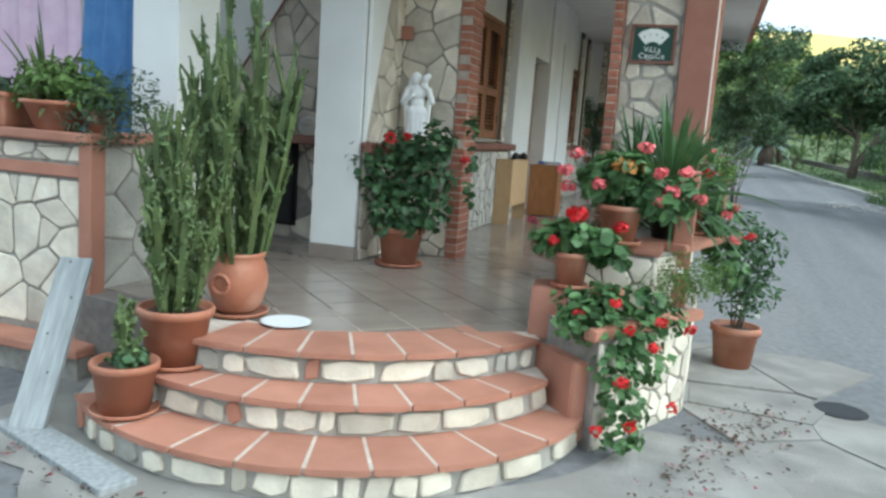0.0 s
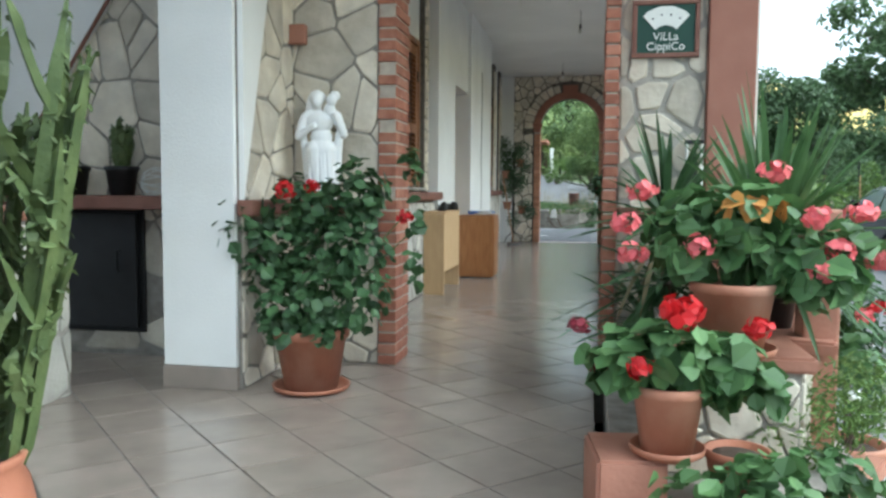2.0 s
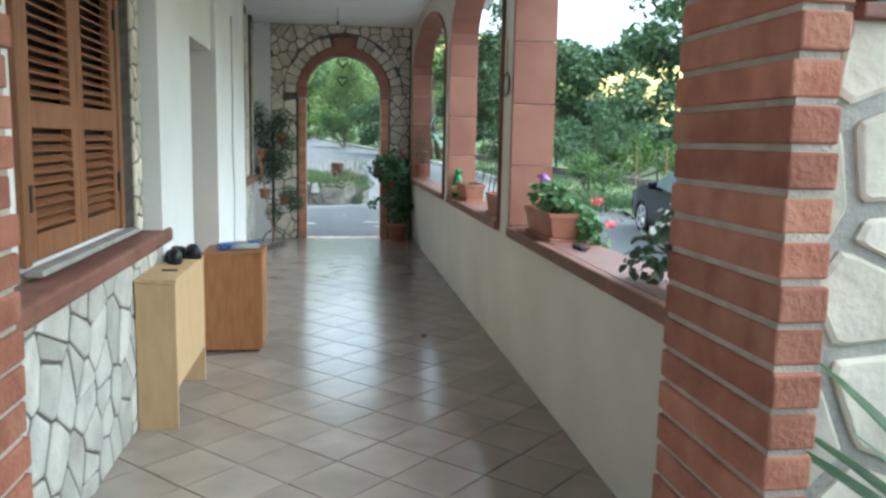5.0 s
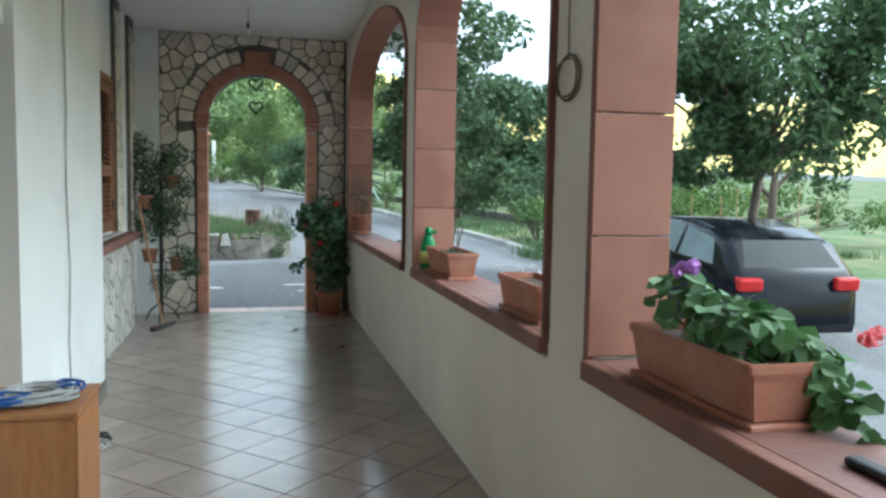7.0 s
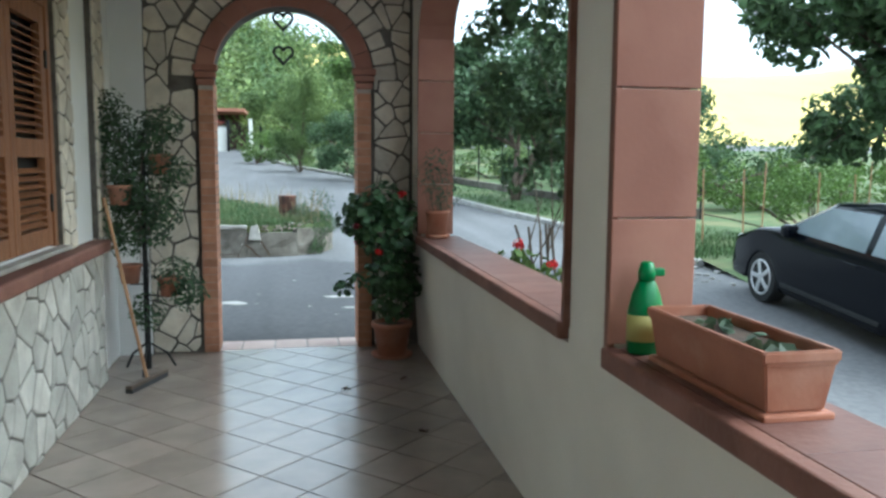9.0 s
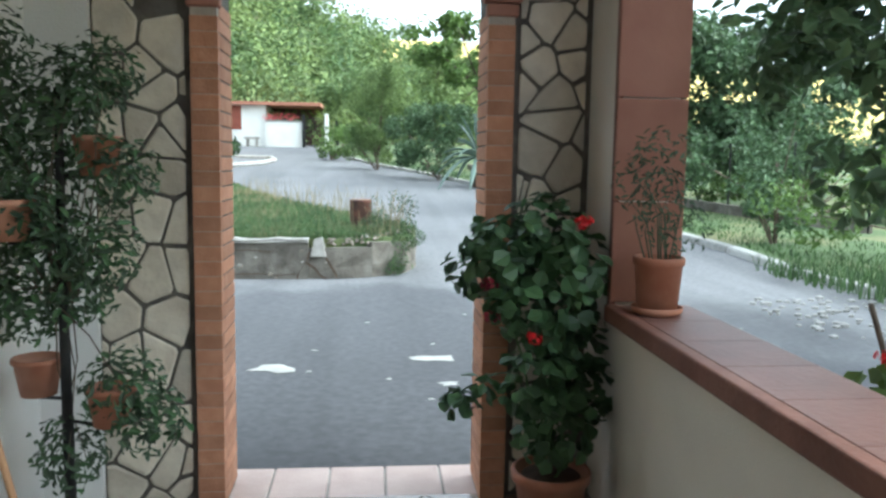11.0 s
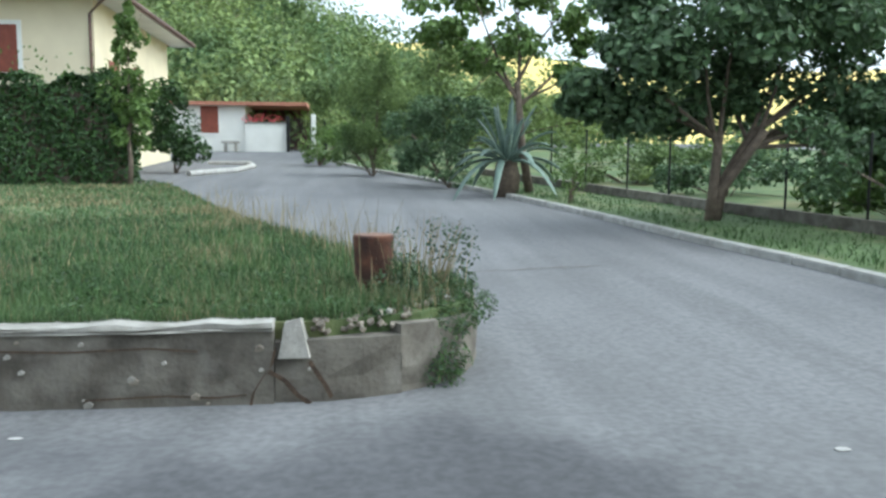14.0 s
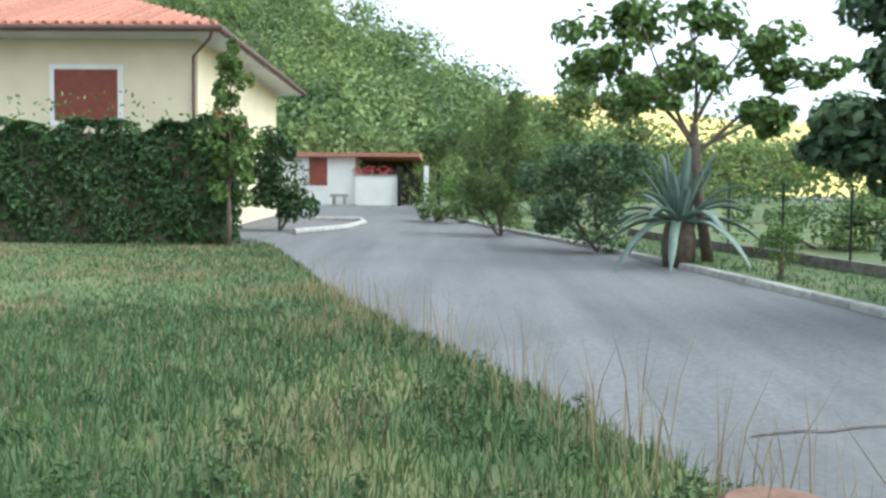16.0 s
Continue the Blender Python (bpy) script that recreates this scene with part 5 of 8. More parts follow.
# statue: one plain mesh
def statue():
    bm = bmesh.new()

    def ball(x, y, z, rx, ry, rz):
        bmesh.ops.create_uvsphere(bm, u_segments=16, v_segments=10, radius=1.0, matrix=Matrix.Translation((x, y, z)) @ Matrix.Diagonal((rx, ry, rz, 1)))

    def limb(p, q, r0, r1):
        tube([p, q], [r0, r1], 12, bm)
        for c, r in ((p, r0), (q, r1)):
            ball(*c, r, r, r)

    lathe([(0.085, 0.0), (0.085, 0.03), (0.075, 0.05), (0.07, 0.06)], 24, bm=bm)
    for v in ((0, 0, 0.13, 0.068, 0.055, 0.12), (0, 0.0, 0.275, 0.08, 0.058, 0.07), (0.0, 0, 0.345, 0.062, 0.048, 0.06), (-0.005, -0.005, 0.425, 0.076, 0.054, 0.062),
              (-0.02, -0.018, 0.54, 0.034, 0.04, 0.046), (-0.022, 0.008, 0.56, 0.047, 0.044, 0.042), (0.062, -0.03, 0.545, 0.03, 0.032, 0.036), (0.078, -0.012, 0.57, 0.03, 0.03, 0.028), (0.05, -0.02, 0.49, 0.034, 0.03, 0.04)):
        ball(*v)
    for v in (((-0.032, 0, 0.06), (-0.036, -0.012, 0.27), 0.038, 0.054), ((0.036, 0.005, 0.06), (0.03, 0, 0.27), 0.038, 0.054), ((-0.08, 0, 0.455), (0.078, 0, 0.46), 0.03, 0.03), ((-0.018, 0, 0.47), (-0.02, -0.01, 0.53), 0.024, 0.022),
              ((-0.088, 0, 0.45), (-0.125, -0.015, 0.345), 0.029, 0.024), ((-0.125, -0.015, 0.345), (-0.035, -0.062, 0.40), 0.023, 0.016), ((0.086, 0, 0.455), (0.125, -0.012, 0.36), 0.029, 0.024), ((0.125, -0.012, 0.36), (0.085, -0.05, 0.46), 0.022, 0.017),
              ((-0.055, 0.02, 0.55), (-0.085, 0.02, 0.43), 0.026, 0.018), ((0.10, 0.0, 0.36), (0.075, 0.02, 0.1), 0.022, 0.03), ((-0.10, 0.01, 0.35), (-0.07, 0.02, 0.1), 0.02, 0.028)):
        limb(*v)
    # folds of the robe
    for k in range(7):
        x = -0.06 + 0.02 * k
        limb((x * 0.9, -0.045 + 0.25 * x * x * 10, 0.26 + 0.01 * (k % 3)), (x * 1.1 + 0.01 * (k % 2), -0.05 + 0.3 * x * x * 10, 0.07), 0.009, 0.012)
    ob = part("statue", bm, "white")
    ob.matrix_world = pose(-2.058, -0.09, 0.95, 0, 0, 12)
    md = ob.modifiers.new("remesh", "REMESH")
    md.mode, md.voxel_size = "VOXEL", 0.0055
    sm = ob.modifiers.new("smooth", "SMOOTH")
    sm.factor, sm.iterations = 0.5, 3
    tagged(ob, "white draped stone figure standing on a brown ledge", "statue")


statue()
tagged(part("wall_tile", block(-2.284, -2.18, -0.015, 0.035, 1.82, 1.93, 0.008), "terra"), "small terracotta block set in the stone wall", "wall block", kind="structure")

# pots on the barbecue shelf
for i, (x, r, h) in enumerate(((-3.62, 0.095, 0.17), (-3.30, 0.095, 0.17))):
    p = potted("black_pot", x, -0.06, 0.96, r, h, "black plastic pot with a small cactus on the shelf", pot="black", saucer=False, group="shelf pots")
    cactus(p, (0, 0, 0.14), 0.3 if i == 0 else 0.42, 0.06, 4 + 3 * i, 20 + i, 0.018 + 0.006 * i)
p = potted("shelf_plant", -3.9, -0.06, 0.96, 0.08, 0.08, "low trailing plant in a dark bowl on the shelf", pot="black", saucer=False)
foliage(p, 160, [(0, 0, 0.12), (0.12, 0, 0.1), (-0.14, 0, 0.1)], [(0.14, 0.09, 0.07)] * 3, 0.05, "leaf_dark", 31)
wire = thing("wire_basket", -3.08, -0.08, 0.96, "small white wire basket on the shelf", "wire basket")
for k in range(5):
    part("wire", tube([(0.08 * math.cos(t), 0.06 * math.sin(t) * math.cos(k * 0.6), 0.085 + 0.08 * math.sin(t) * math.sin(k * 0.6 + 0.3)) for t in np.linspace(0, 2 * math.pi, 15)], 0.004, 5), "paint_white", wire)

# flower wall plants
pink = potted("geranium_pot", -0.15, -1.76, 0.51, 0.125, 0.21, "terracotta pot with a pink flowering geranium")
PC = [(0, 0, 0.32), (-0.14, 0.02, 0.34), (0.14, 0.02, 0.33), (0.03, -0.05, 0.42), (-0.08, 0.1, 0.42), (0.22, -0.04, 0.26), (0.3, 0.05, 0.3)]
foliage(pink, 430, PC, [(0.14, 0.13, 0.11)] * 7, 0.085, "leaf", 41, 0.95)
foliage(pink, 18, [(0.02, -0.1, 0.45)], [(0.1, 0.05, 0.03)], 0.07, "petal_orange", 42, 0.9)
for i, q in enumerate(((-0.33, -0.05, 0.40), (-0.28, 0.0, 0.5), (-0.31, -0.04, 0.31), (0.2, -0.1, 0.43), (0.27, -0.08, 0.33), (0.22, -0.12, 0.27), (0.34, -0.05, 0.44), (0.1, 0.0, 0.56), (-0.12, -0.12, 0.34), (0.42, 0.02, 0.3))):
    flower(pink, q, "petal_pink", 0.047, 30, 50 + i)
    stems(pink, [q], 1, 60 + i, 0.0035, base=(q[0] * 0.4, q[1] * 0.4, 0.25))
red = potted("geranium_pot", -0.36, -2.03, 0.27, 0.10, 0.19, "terracotta pot with a bright red geranium on a block")
RC = [(0, 0, 0.25), (-0.12, -0.02, 0.27), (0.13, 0.02, 0.26), (0, -0.05, 0.32), (0.2, 0, 0.2)]
foliage(red, 300, RC, [(0.12, 0.11, 0.09)] * 5, 0.075, "leaf", 71, 0.95)
for i, (q, m, s) in enumerate((((0.02, -0.08, 0.42), "petal_red", 0.065), ((-0.09, -0.12, 0.27), "petal_red", 0.045), ((-0.25, 0.05, 0.35), "petal_dark", 0.035), ((-0.2, 0.02, 0.24), "petal_dark", 0.03), ((0.24, 0.05, 0.36), "petal_red", 0.045))):
    flower(red, q, m, s, 30, 80 + i)
    stems(red, [q], 1, 90 + i, 0.0035, base=(q[0] * 0.4, q[1] * 0.4, 0.15))
empty1 = potted("terracotta_pot", -0.16, -1.97, 0.12, 0.09, 0.16, "plain terracotta pot behind a geranium", "plant pot", saucer=False)
trail = thing("trailing_geranium", -0.08, -2.15, 0.12, "red ivy geranium trailing over the stone flower wall", "trailing plant")
TC = [(-0.05, -0.05, 0.12), (0.12, 0.05, 0.12), (0.0, -0.22, 0.0), (0.14, -0.12, -0.02), (0.05, -0.3, -0.16), (0.2, -0.1, -0.15), (0.12, -0.32, -0.32), (0.26, 0.1, 0.05), (-0.12, -0.18, 0.08), (0.1, -0.36, -0.46), (-0.22, -0.1, 0.1), (-0.16, -0.26, 0.04), (-0.06, -0.14, 0.16)]
foliage(trail, 850, TC, [(0.13, 0.1, 0.1)] * 13, 0.055, "leaf", 101, 0.95)
stems(trail, TC, 14, 102, 0.004, base=(0.05, 0, 0.02))
for i, q in enumerate(((-0.16, -0.28, 0.1), (0.02, -0.3, 0.18), (0.1, -0.32, 0.06), (0.24, -0.22, 0.1), (0.22, -0.28, -0.02), (0.1, -0.42, -0.18), (0.38, -0.1, 0.05), (0.16, -0.44, -0.38), (0.34, -0.3, -0.3), (0.0, -0.48, -0.42))):
    flower(trail, q, "petal_red", 0.038, 22, 110 + i)
feather = thing("feathery_shrub", 0.16, -1.62, 0.12, "light green feathery shrub in the stone trough", "shrub")
foliage(feather, 1500, [(0, 0, 0.16), (0.14, 0.12, 0.18), (-0.12, -0.08, 0.14), (0.08, -0.05, 0.26), (0.22, 0.3, 0.2)], [(0.16, 0.14, 0.13)] * 5, 0.03, "leaf_light", 121, 0.3)
stems(feather, [(0, 0, 0.16), (0.14, 0.12, 0.18), (-0.12, -0.08, 0.14)], 8, 122, 0.004, base=(0.04, 0, 0))
flower(feather, (0.05, -0.14, 0.28), "petal_white", 0.025, 10, 124)
palm = potted("spider_lily_pot", 0.08, -1.18, 0.51, 0.11, 0.2, "black pot with a fountain of long strap leaves", pot="black", saucer=False)


def straps(p, base, n, length, width, seed, mat, droop=0.9, name="leaf_blade", rise=(35, 85)):
    rnd = random.Random(seed)
    for i in range(n):
        a, el = rnd.uniform(0, 2 * math.pi), radians(rnd.uniform(*rise))
        L = length * rnd.uniform(0.7, 1.1)
        bm = bmesh.new()
        prev = None
        for k in range(9):
            t = k / 8
            r = L * t * math.cos(el) * (1 + 0.15 * t)
            z = L * (t * math.sin(el) - droop * t * t * math.cos(el) * 0.75)
            w = width * (0.6 + 1.6 * t) * (1 - t) ** 0.7 + 0.001
            c = Vector(base) + Vector((math.cos(a) * r, math.sin(a) * r, z))
            s = Vector((-math.sin(a), math.cos(a), 0)) * w
            cur = [bm.verts.new(c - s), bm.verts.new(c - Vector((0, 0, w * 0.35))), bm.verts.new(c + s)]
            if prev:
                for j in range(2):
                    bm.faces.new((prev[j], prev[j + 1], cur[j + 1], cur[j]))
            prev = cur
        part(name, bm, mat, p)


straps(palm, (0, 0, 0.18), 120, 0.78, 0.017, 131, "leaf", 0.8, rise=(35, 84))
straps(palm, (0.02, 0.05, 0.18), 40, 0.5, 0.013, 132, "leaf_dark", 1.0, rise=(10, 55))
backred = potted("geranium_pot", 0.2, -0.75, 0.51, 0.12, 0.2, "terracotta pot with a red geranium at the outer edge")
foliage(backred, 330, [(0.05, 0, 0.22), (0.2, 0.02, 0.12), (0.24, 0.1, -0.05), (0.3, 0.0, -0.2), (0.1, 0.1, 0.3)], [(0.15, 0.13, 0.12)] * 5, 0.07, "leaf", 141, 0.95)
for i, (q, m) in enumerate((((0.02, -0.12, 0.4), "petal_red"), ((0.1, -0.1, 0.42), "petal_red"), ((0.25, -0.15, 0.16), "petal_pink"), ((0.32, -0.1, 0.0), "petal_pink"), ((0.42, 0.05, 0.02), "petal_red"), ((0.3, 0.1, 0.2), "petal_pink"))):
    flower(backred, q, m, 0.042, 26, 150 + i)
fern = potted("fern_pot", 0.13, -0.42, 0.51, 0.1, 0.18, "terracotta pot with a dense arching fern by the corner pillar", saucer=False)
straps(fern, (0, 0, 0.16), 90, 0.62, 0.013, 191, "leaf", 1.0, rise=(15, 85))
foliage(fern, 420, [(0.0, -0.05, 0.22), (0.15, -0.05, 0.3), (0.1, 0.0, 0.5), (0.2, -0.1, 0.1), (0.28, -0.05, 0.45)], [(0.15, 0.14, 0.13)] * 5, 0.055, "leaf_light", 192, 0.45)
olean = potted("flowering_shrub_pot", 0.62, -0.38, -0.49, 0.17, 0.34, "pale terracotta pot with a dark shrub with white flowers", saucer=False)
OC = [(0, 0, 0.55), (0.05, 0.05, 0.75), (-0.1, 0, 0.7), (0.1, -0.05, 0.92), (-0.02, 0.05, 1.0), (0.12, 0.0, 0.62)]
foliage(olean, 900, OC, [(0.17, 0.16, 0.17)] * 6, 0.06, "leaf_dark", 161, 0.4)
stems(olean, OC, 10, 162, 0.006, "bark", (0, 0, 0.3))
for i, q in enumerate(((0, -0.17, 0.5), (0.12, -0.15, 0.45), (-0.08, -0.16, 0.85), (0.02, -0.18, 0.82), (0.1, -0.14, 0.98), (-0.14, -0.12, 0.6))):
    flower(olean, q, "petal_white", 0.024, 10, 170 + i)
yucca = potted("yucca_pot", -0.22, -0.28, 0.0, 0.15, 0.3, "terracotta pot with a spiky dark yucca beside the sign wall")
part("trunk", tube([(0, 0, 0.25), (0.01, 0, 0.55), (0.0, 0.01, 0.86)], [0.03, 0.026, 0.022], 10), "bark", yucca)
straps(yucca, (0, 0.01, 0.86), 58, 0.54, 0.02, 181, "leaf_dark", 0.35, rise=(-5, 88))
straps(yucca, (0, 0, 0.55), 40, 0.52, 0.02, 182, "leaf_dark", 0.5, rise=(-25, 55))
straps(yucca, (-0.06, -0.04, 0.34), 26, 0.5, 0.02, 184, "leaf_dark", 0.4, rise=(5, 60))
straps(yucca, (0, 0, 0.8), 7, 0.36, 0.015, 183, "straw", 1.2, "dry_leaf", (-40, 0))
lantern = thing("wall_lantern", -0.06, 0.02, 1.0, "black metal lantern cage on the stone wall", "lantern")
for dx in (-0.04, 0.04):
    for dy in (-0.03, 0.03):
        part("bar", tube([(dx, dy, 0.0), (dx * 0.9, dy * 0.9, 0.26)], 0.006, 5), "paint_white", lantern)
part("top", block(-0.045, 0.045, -0.035, 0.035, 0.255, 0.275, 0.004), "iron", lantern)
part("bottom", block(-0.045, 0.045, -0.035, 0.035, -0.012, 0.004, 0.004), "iron", lantern)
part("candle", lathe([(0.02, 0.0), (0.02, 0.2), (0.014, 0.21)], 12), "black", lantern)

# low wall tops on the left ---------------------------------------------------
bowl = potted("fern_bowl", -3.37, -2.60, 0.92, 0.2, 0.17, "wide terracotta bowl of bright green ferny plants on the wall", taper=0.6, saucer=False)
foliage(bowl, 1500, [(0, 0, 0.24), (-0.1, 0, 0.32), (0.14, 0, 0.32), (0.16, 0, 0.22), (-0.17, 0, 0.2), (0.3, 0, 0.2), (0.05, -0.08, 0.28)], [(0.17, 0.14, 0.11)] * 7, 0.05, "leaf_light", 201, 0.55)
shrub = potted("grey_shrub_pot", -3.09, -2.57, 0.92, 0.10, 0.14, "grey green wispy shrub hanging over the wall cap", saucer=False)
foliage(shrub, 1700, [(0, -0.04, 0.16), (0.12, -0.06, 0.22), (-0.08, -0.08, 0.1), (0.22, -0.06, 0.08), (0.26, 0, 0.26), (0.36, -0.02, 0.12), (0.1, -0.12, 0.02)], [(0.15, 0.12, 0.13)] * 7, 0.032, "leaf_grey", 202, 0.35)
stems(shrub, [(0.2, 0, 0.36), (0.1, 0, 0.4), (-0.1, 0, 0.3), (0.28, -0.02, 0.25)], 12, 203, 0.003, "leaf_grey", (0, 0, 0.1))
sq = thing("square_pot", -3.78, -2.60, 0.92, "square terracotta pot with an aloe on the wall", "potted plant")
part("pot", block(-0.13, 0.13, -0.12, 0.12, 0, 0.2, 0.012), "pot", sq)
part("soil", block(-0.11, 0.11, -0.1, 0.1, 0.2, 0.206), "soil", sq)
straps(sq, (0.28, 0.06, 0.1), 26, 0.62, 0.014, 205, "cactus", 0.5, rise=(5, 85))
foliage(sq, 150, [(0, 0, 0.24), (-0.12, 0, 0.24)], [(0.12, 0.1, 0.06)] * 2, 0.05, "leaf_grey", 206)


def cloth(name, x0, x1, y, z0, z1, mat, label, seed, dip=0.0):
    rnd = random.Random(seed)
    bm = bmesh.new()
    nx, nz = 26, 16
    ph = [rnd.uniform(0, 6.28) for _ in range(4)]
    grid = []
    for i in range(nx + 1):
        u = i / nx
        col = []
        for k in range(nz + 1):
            v = k / nz
            zt = z1 - dip * math.sin(math.pi * u)
            col.append(bm.verts.new((x0 + (x1 - x0) * u + 0.01 * math.sin(9 * v + ph[0]), y + (0.035 * math.sin(u * 21 + ph[1]) + 0.02 * math.sin(u * 43 + ph[2])) * (0.35 + 0.65 * (1 - v)), z0 + (zt - z0) * v)))
        grid.append(col)
    for a, b in zip(grid, grid[1:]):
        for k in range(nz):
            bm.faces.new((a[k], b[k], b[k + 1], a[k + 1]))
    ob = part(name, bm, mat, smooth=True)
    md = ob.modifiers.new("thickness", "SOLIDIFY")
    md.thickness = 0.004
    tagged(ob, label, "cloth")


cloth("towel", -3.98, -3.42, -1.75, 0.75, 2.32, "cloth_blue", "blue towel hanging on a line behind the low wall", 3)
cloth("shirt", -4.75, -4.0, -1.75, 0.75, 2.32, "cloth_pink", "pale pink cloth hanging on a line behind the low wall", 5, 0.22)
line = tagged(part("clothes_line", tube([(-6.0, -1.75, 2.34), (-4.5, -1.75, 2.32), (-3.355, -1.75, 2.34)], 0.005, 6), "cable"), "thin clothes line between columns", "clothes line")
simple("column_far", block(-6.2, -5.95, -2.72, -2.47, 0.922, CEIL, 0.004), "plaster", "square white plaster column on the low wall", "column")

# planks
plank = thing("plank", -2.85, -3.52, -0.49, "grey weathered plank leaning against the corner", "plank")
ob = part("board", block(-0.085, 0.085, -0.018, 0.018, 0.0, 0.93, 0.004), "grey_wood", plank)
up = Vector((-0.18, 0.515, 0.755)).normalized()
side = Vector((0.95, 0.3, 0)) - up * up.dot(Vector((0.95, 0.3, 0)))
side.normalize()
plank.matrix_world = Matrix.Translation((-2.62, -3.565, -0.48)) @ Matrix((side, up.cross(side), up)).transposed().to_4x4()
for k in range(4):
    part("nail_hole", lathe([(0.006, -0.001), (0.006, 0.001)], 8), "black", plank).matrix_basis = pose(random.Random(k).uniform(-0.04, 0.04), -0.0185, 0.3 + 0.2 * k, 90)
plank2 = tagged(part("plank", block(-0.5, 0.5, -0.085, 0.085, 0.0, 0.035, 0.005), "grey_wood"), "short grey plank lying at the foot of the steps", "plank")
plank2.matrix_world = pose(-2.32, -3.66, -0.485, 0, 0, -20)

# sign ------------------------------------------------------------------------
def text_mesh(body, size, depth=0.002):
    cu = bpy.data.curves.new("lettering", "FONT")
    cu.body, cu.size, cu.extrude, cu.align_x, cu.align_y = body, size, depth, "CENTER", "CENTER"
    tmp = bpy.data.objects.new("lettering", cu)
    me = bpy.data.meshes.new_from_object(tmp)
    bpy.data.objects.remove(tmp)
    return me


def sign():
    s = thing("name_sign", -0.215, 0.075, 1.735, "dark green name board with white cards in a brown frame", "sign")
    w, h = 0.295, 0.25
    part("board", block(-w / 2, w / 2, -0.004, 0.012, 0, h), "sign_green", s)
    for nm, b in (("top", (-w / 2 - 0.025, w / 2 + 0.025, h, h + 0.024)), ("bottom", (-w / 2 - 0.025, w / 2 + 0.025, -0.024, 0)), ("a", (-w / 2 - 0.024, -w / 2, 0.001, h - 0.001)), ("b", (w / 2, w / 2 + 0.024, 0.001, h - 0.001))):
        part("frame", block(b[0], b[1], -0.014, 0.014, b[2], b[3], 0.004), "cap", s)
    for i in range(4):
        a = radians(33 - 22 * i)
        bm = bmesh.new()
        r0, r1 = 0.07, 0.165
        pts = [(-0.02, r0), (0.02, r0), (0.034, r1), (0.0, r1 + 0.006), (-0.034, r1)]
        f = [bm.verts.new((x, -0.0095 - 0.0006 * i, z)) for x, z in pts]
        g = [bm.verts.new((x, -0.005, z)) for x, z in pts]
        bm.faces.new(f)
        for k in range(5):
            j = (k + 1) % 5
            bm.faces.new((f[k], g[k], g[j], f[j]))
        bmesh.ops.recalc_face_normals(bm, faces=bm.faces)
        ob = part("card", bm, "paint_white", s)
        ob.matrix_basis = pose(0, 0, 0.072, 0, -math.degrees(a), 0)
        pip = part("pip", lathe([(0.0055, 0), (0.0055, 0.001)], 10), "black", ob)
        pip.matrix_basis = pose(0, -0.0108 - 0.0006 * i, 0.125, 90, 0, 0)
    for body, z in (("ViLLa", 0.083), ("CippiCo", 0.033)):
        ob = part("lettering", text_mesh(body, 0.058), "paint_white", s)
        ob.matrix_basis = pose(0, -0.0065, z, 90, 0, 0)


sign()

# porch furniture -----------------------------------------------------------------
def shoe_cabinet():
    c = thing("shoe_cabinet", -2.05, 3.45, 0, "narrow pale chipboard cabinet against the stone wainscot", "cabinet")
    inv = c.matrix_world.inverted()
    for nm, b in (("end_panel", (-2.150, -1.95, 3.063, 3.085, 0, 0.775)), ("end_panel", (-2.150, -1.95, 3.93, 3.952, 0, 0.775)), ("front_panel", (-1.972, -1.95, 3.087, 3.928, 0.22, 0.775)), ("top", (-2.152, -1.945, 3.06, 3.955, 0.777, 0.797)), ("back_panel", (-2.150, -2.135, 3.087, 3.928, 0.1, 0.775))):
        part(nm, block(*b, 0.002), "ply", c).matrix_parent_inverse = inv


shoe_cabinet()
cab2 = thing("small_cabinet", -1.85, 4.78, 0, "orange brown veneered cabinet against the white wall", "cabinet")
for nm, b, mt in (("body", (-0.21, 0.185, -0.2, 0.2, 0.015, 0.70), "veneer"), ("door", (0.186, 0.196, -0.195, 0.195, 0.03, 0.69), "veneer"), ("top", (-0.215, 0.2, -0.21, 0.21, 0.702, 0.72), "veneer"), ("plinth", (-0.2, 0.17, -0.185, 0.185, 0.0, 0.014), "black")):
    part(nm, block(*b, 0.002), mt, cab2)


def shoe(name, x, y, z, rz, mat, label):
    s = thing(name, x, y, z, label, "shoe", rz)
    bm = lathe([(0.045, 0.0), (0.05, 0.012), (0.047, 0.02)], 20, squash=2.6)
    part("sole", bm, "rubber", s)
    bm = bmesh.new()
    bmesh.ops.create_uvsphere(bm, u_segments=16, v_segments=8, radius=1, matrix=Matrix.Translation((0, 0.04, 0.025)) @ Matrix.Diagonal((0.043, 0.085, 0.045, 1)))
    bmesh.ops.create_uvsphere(bm, u_segments=16, v_segments=8, radius=1, matrix=Matrix.Translation((0, -0.065, 0.035)) @ Matrix.Diagonal((0.04, 0.055, 0.055, 1)))
    part("upper", bm, mat, s, smooth=True)


shoe("shoe", -2.07, 3.66, 0.797, 18, "black", "black shoe on top of the pale cabinet")
shoe("shoe", -2.04, 3.82, 0.797, 60, "black", "black shoe on top of the pale cabinet")
tagged(part("knife", block(-2.07, -1.99, 3.33, 3.345, 0.797, 0.806, 0.002), "black"), "small dark tool lying on the pale cabinet", "tool")


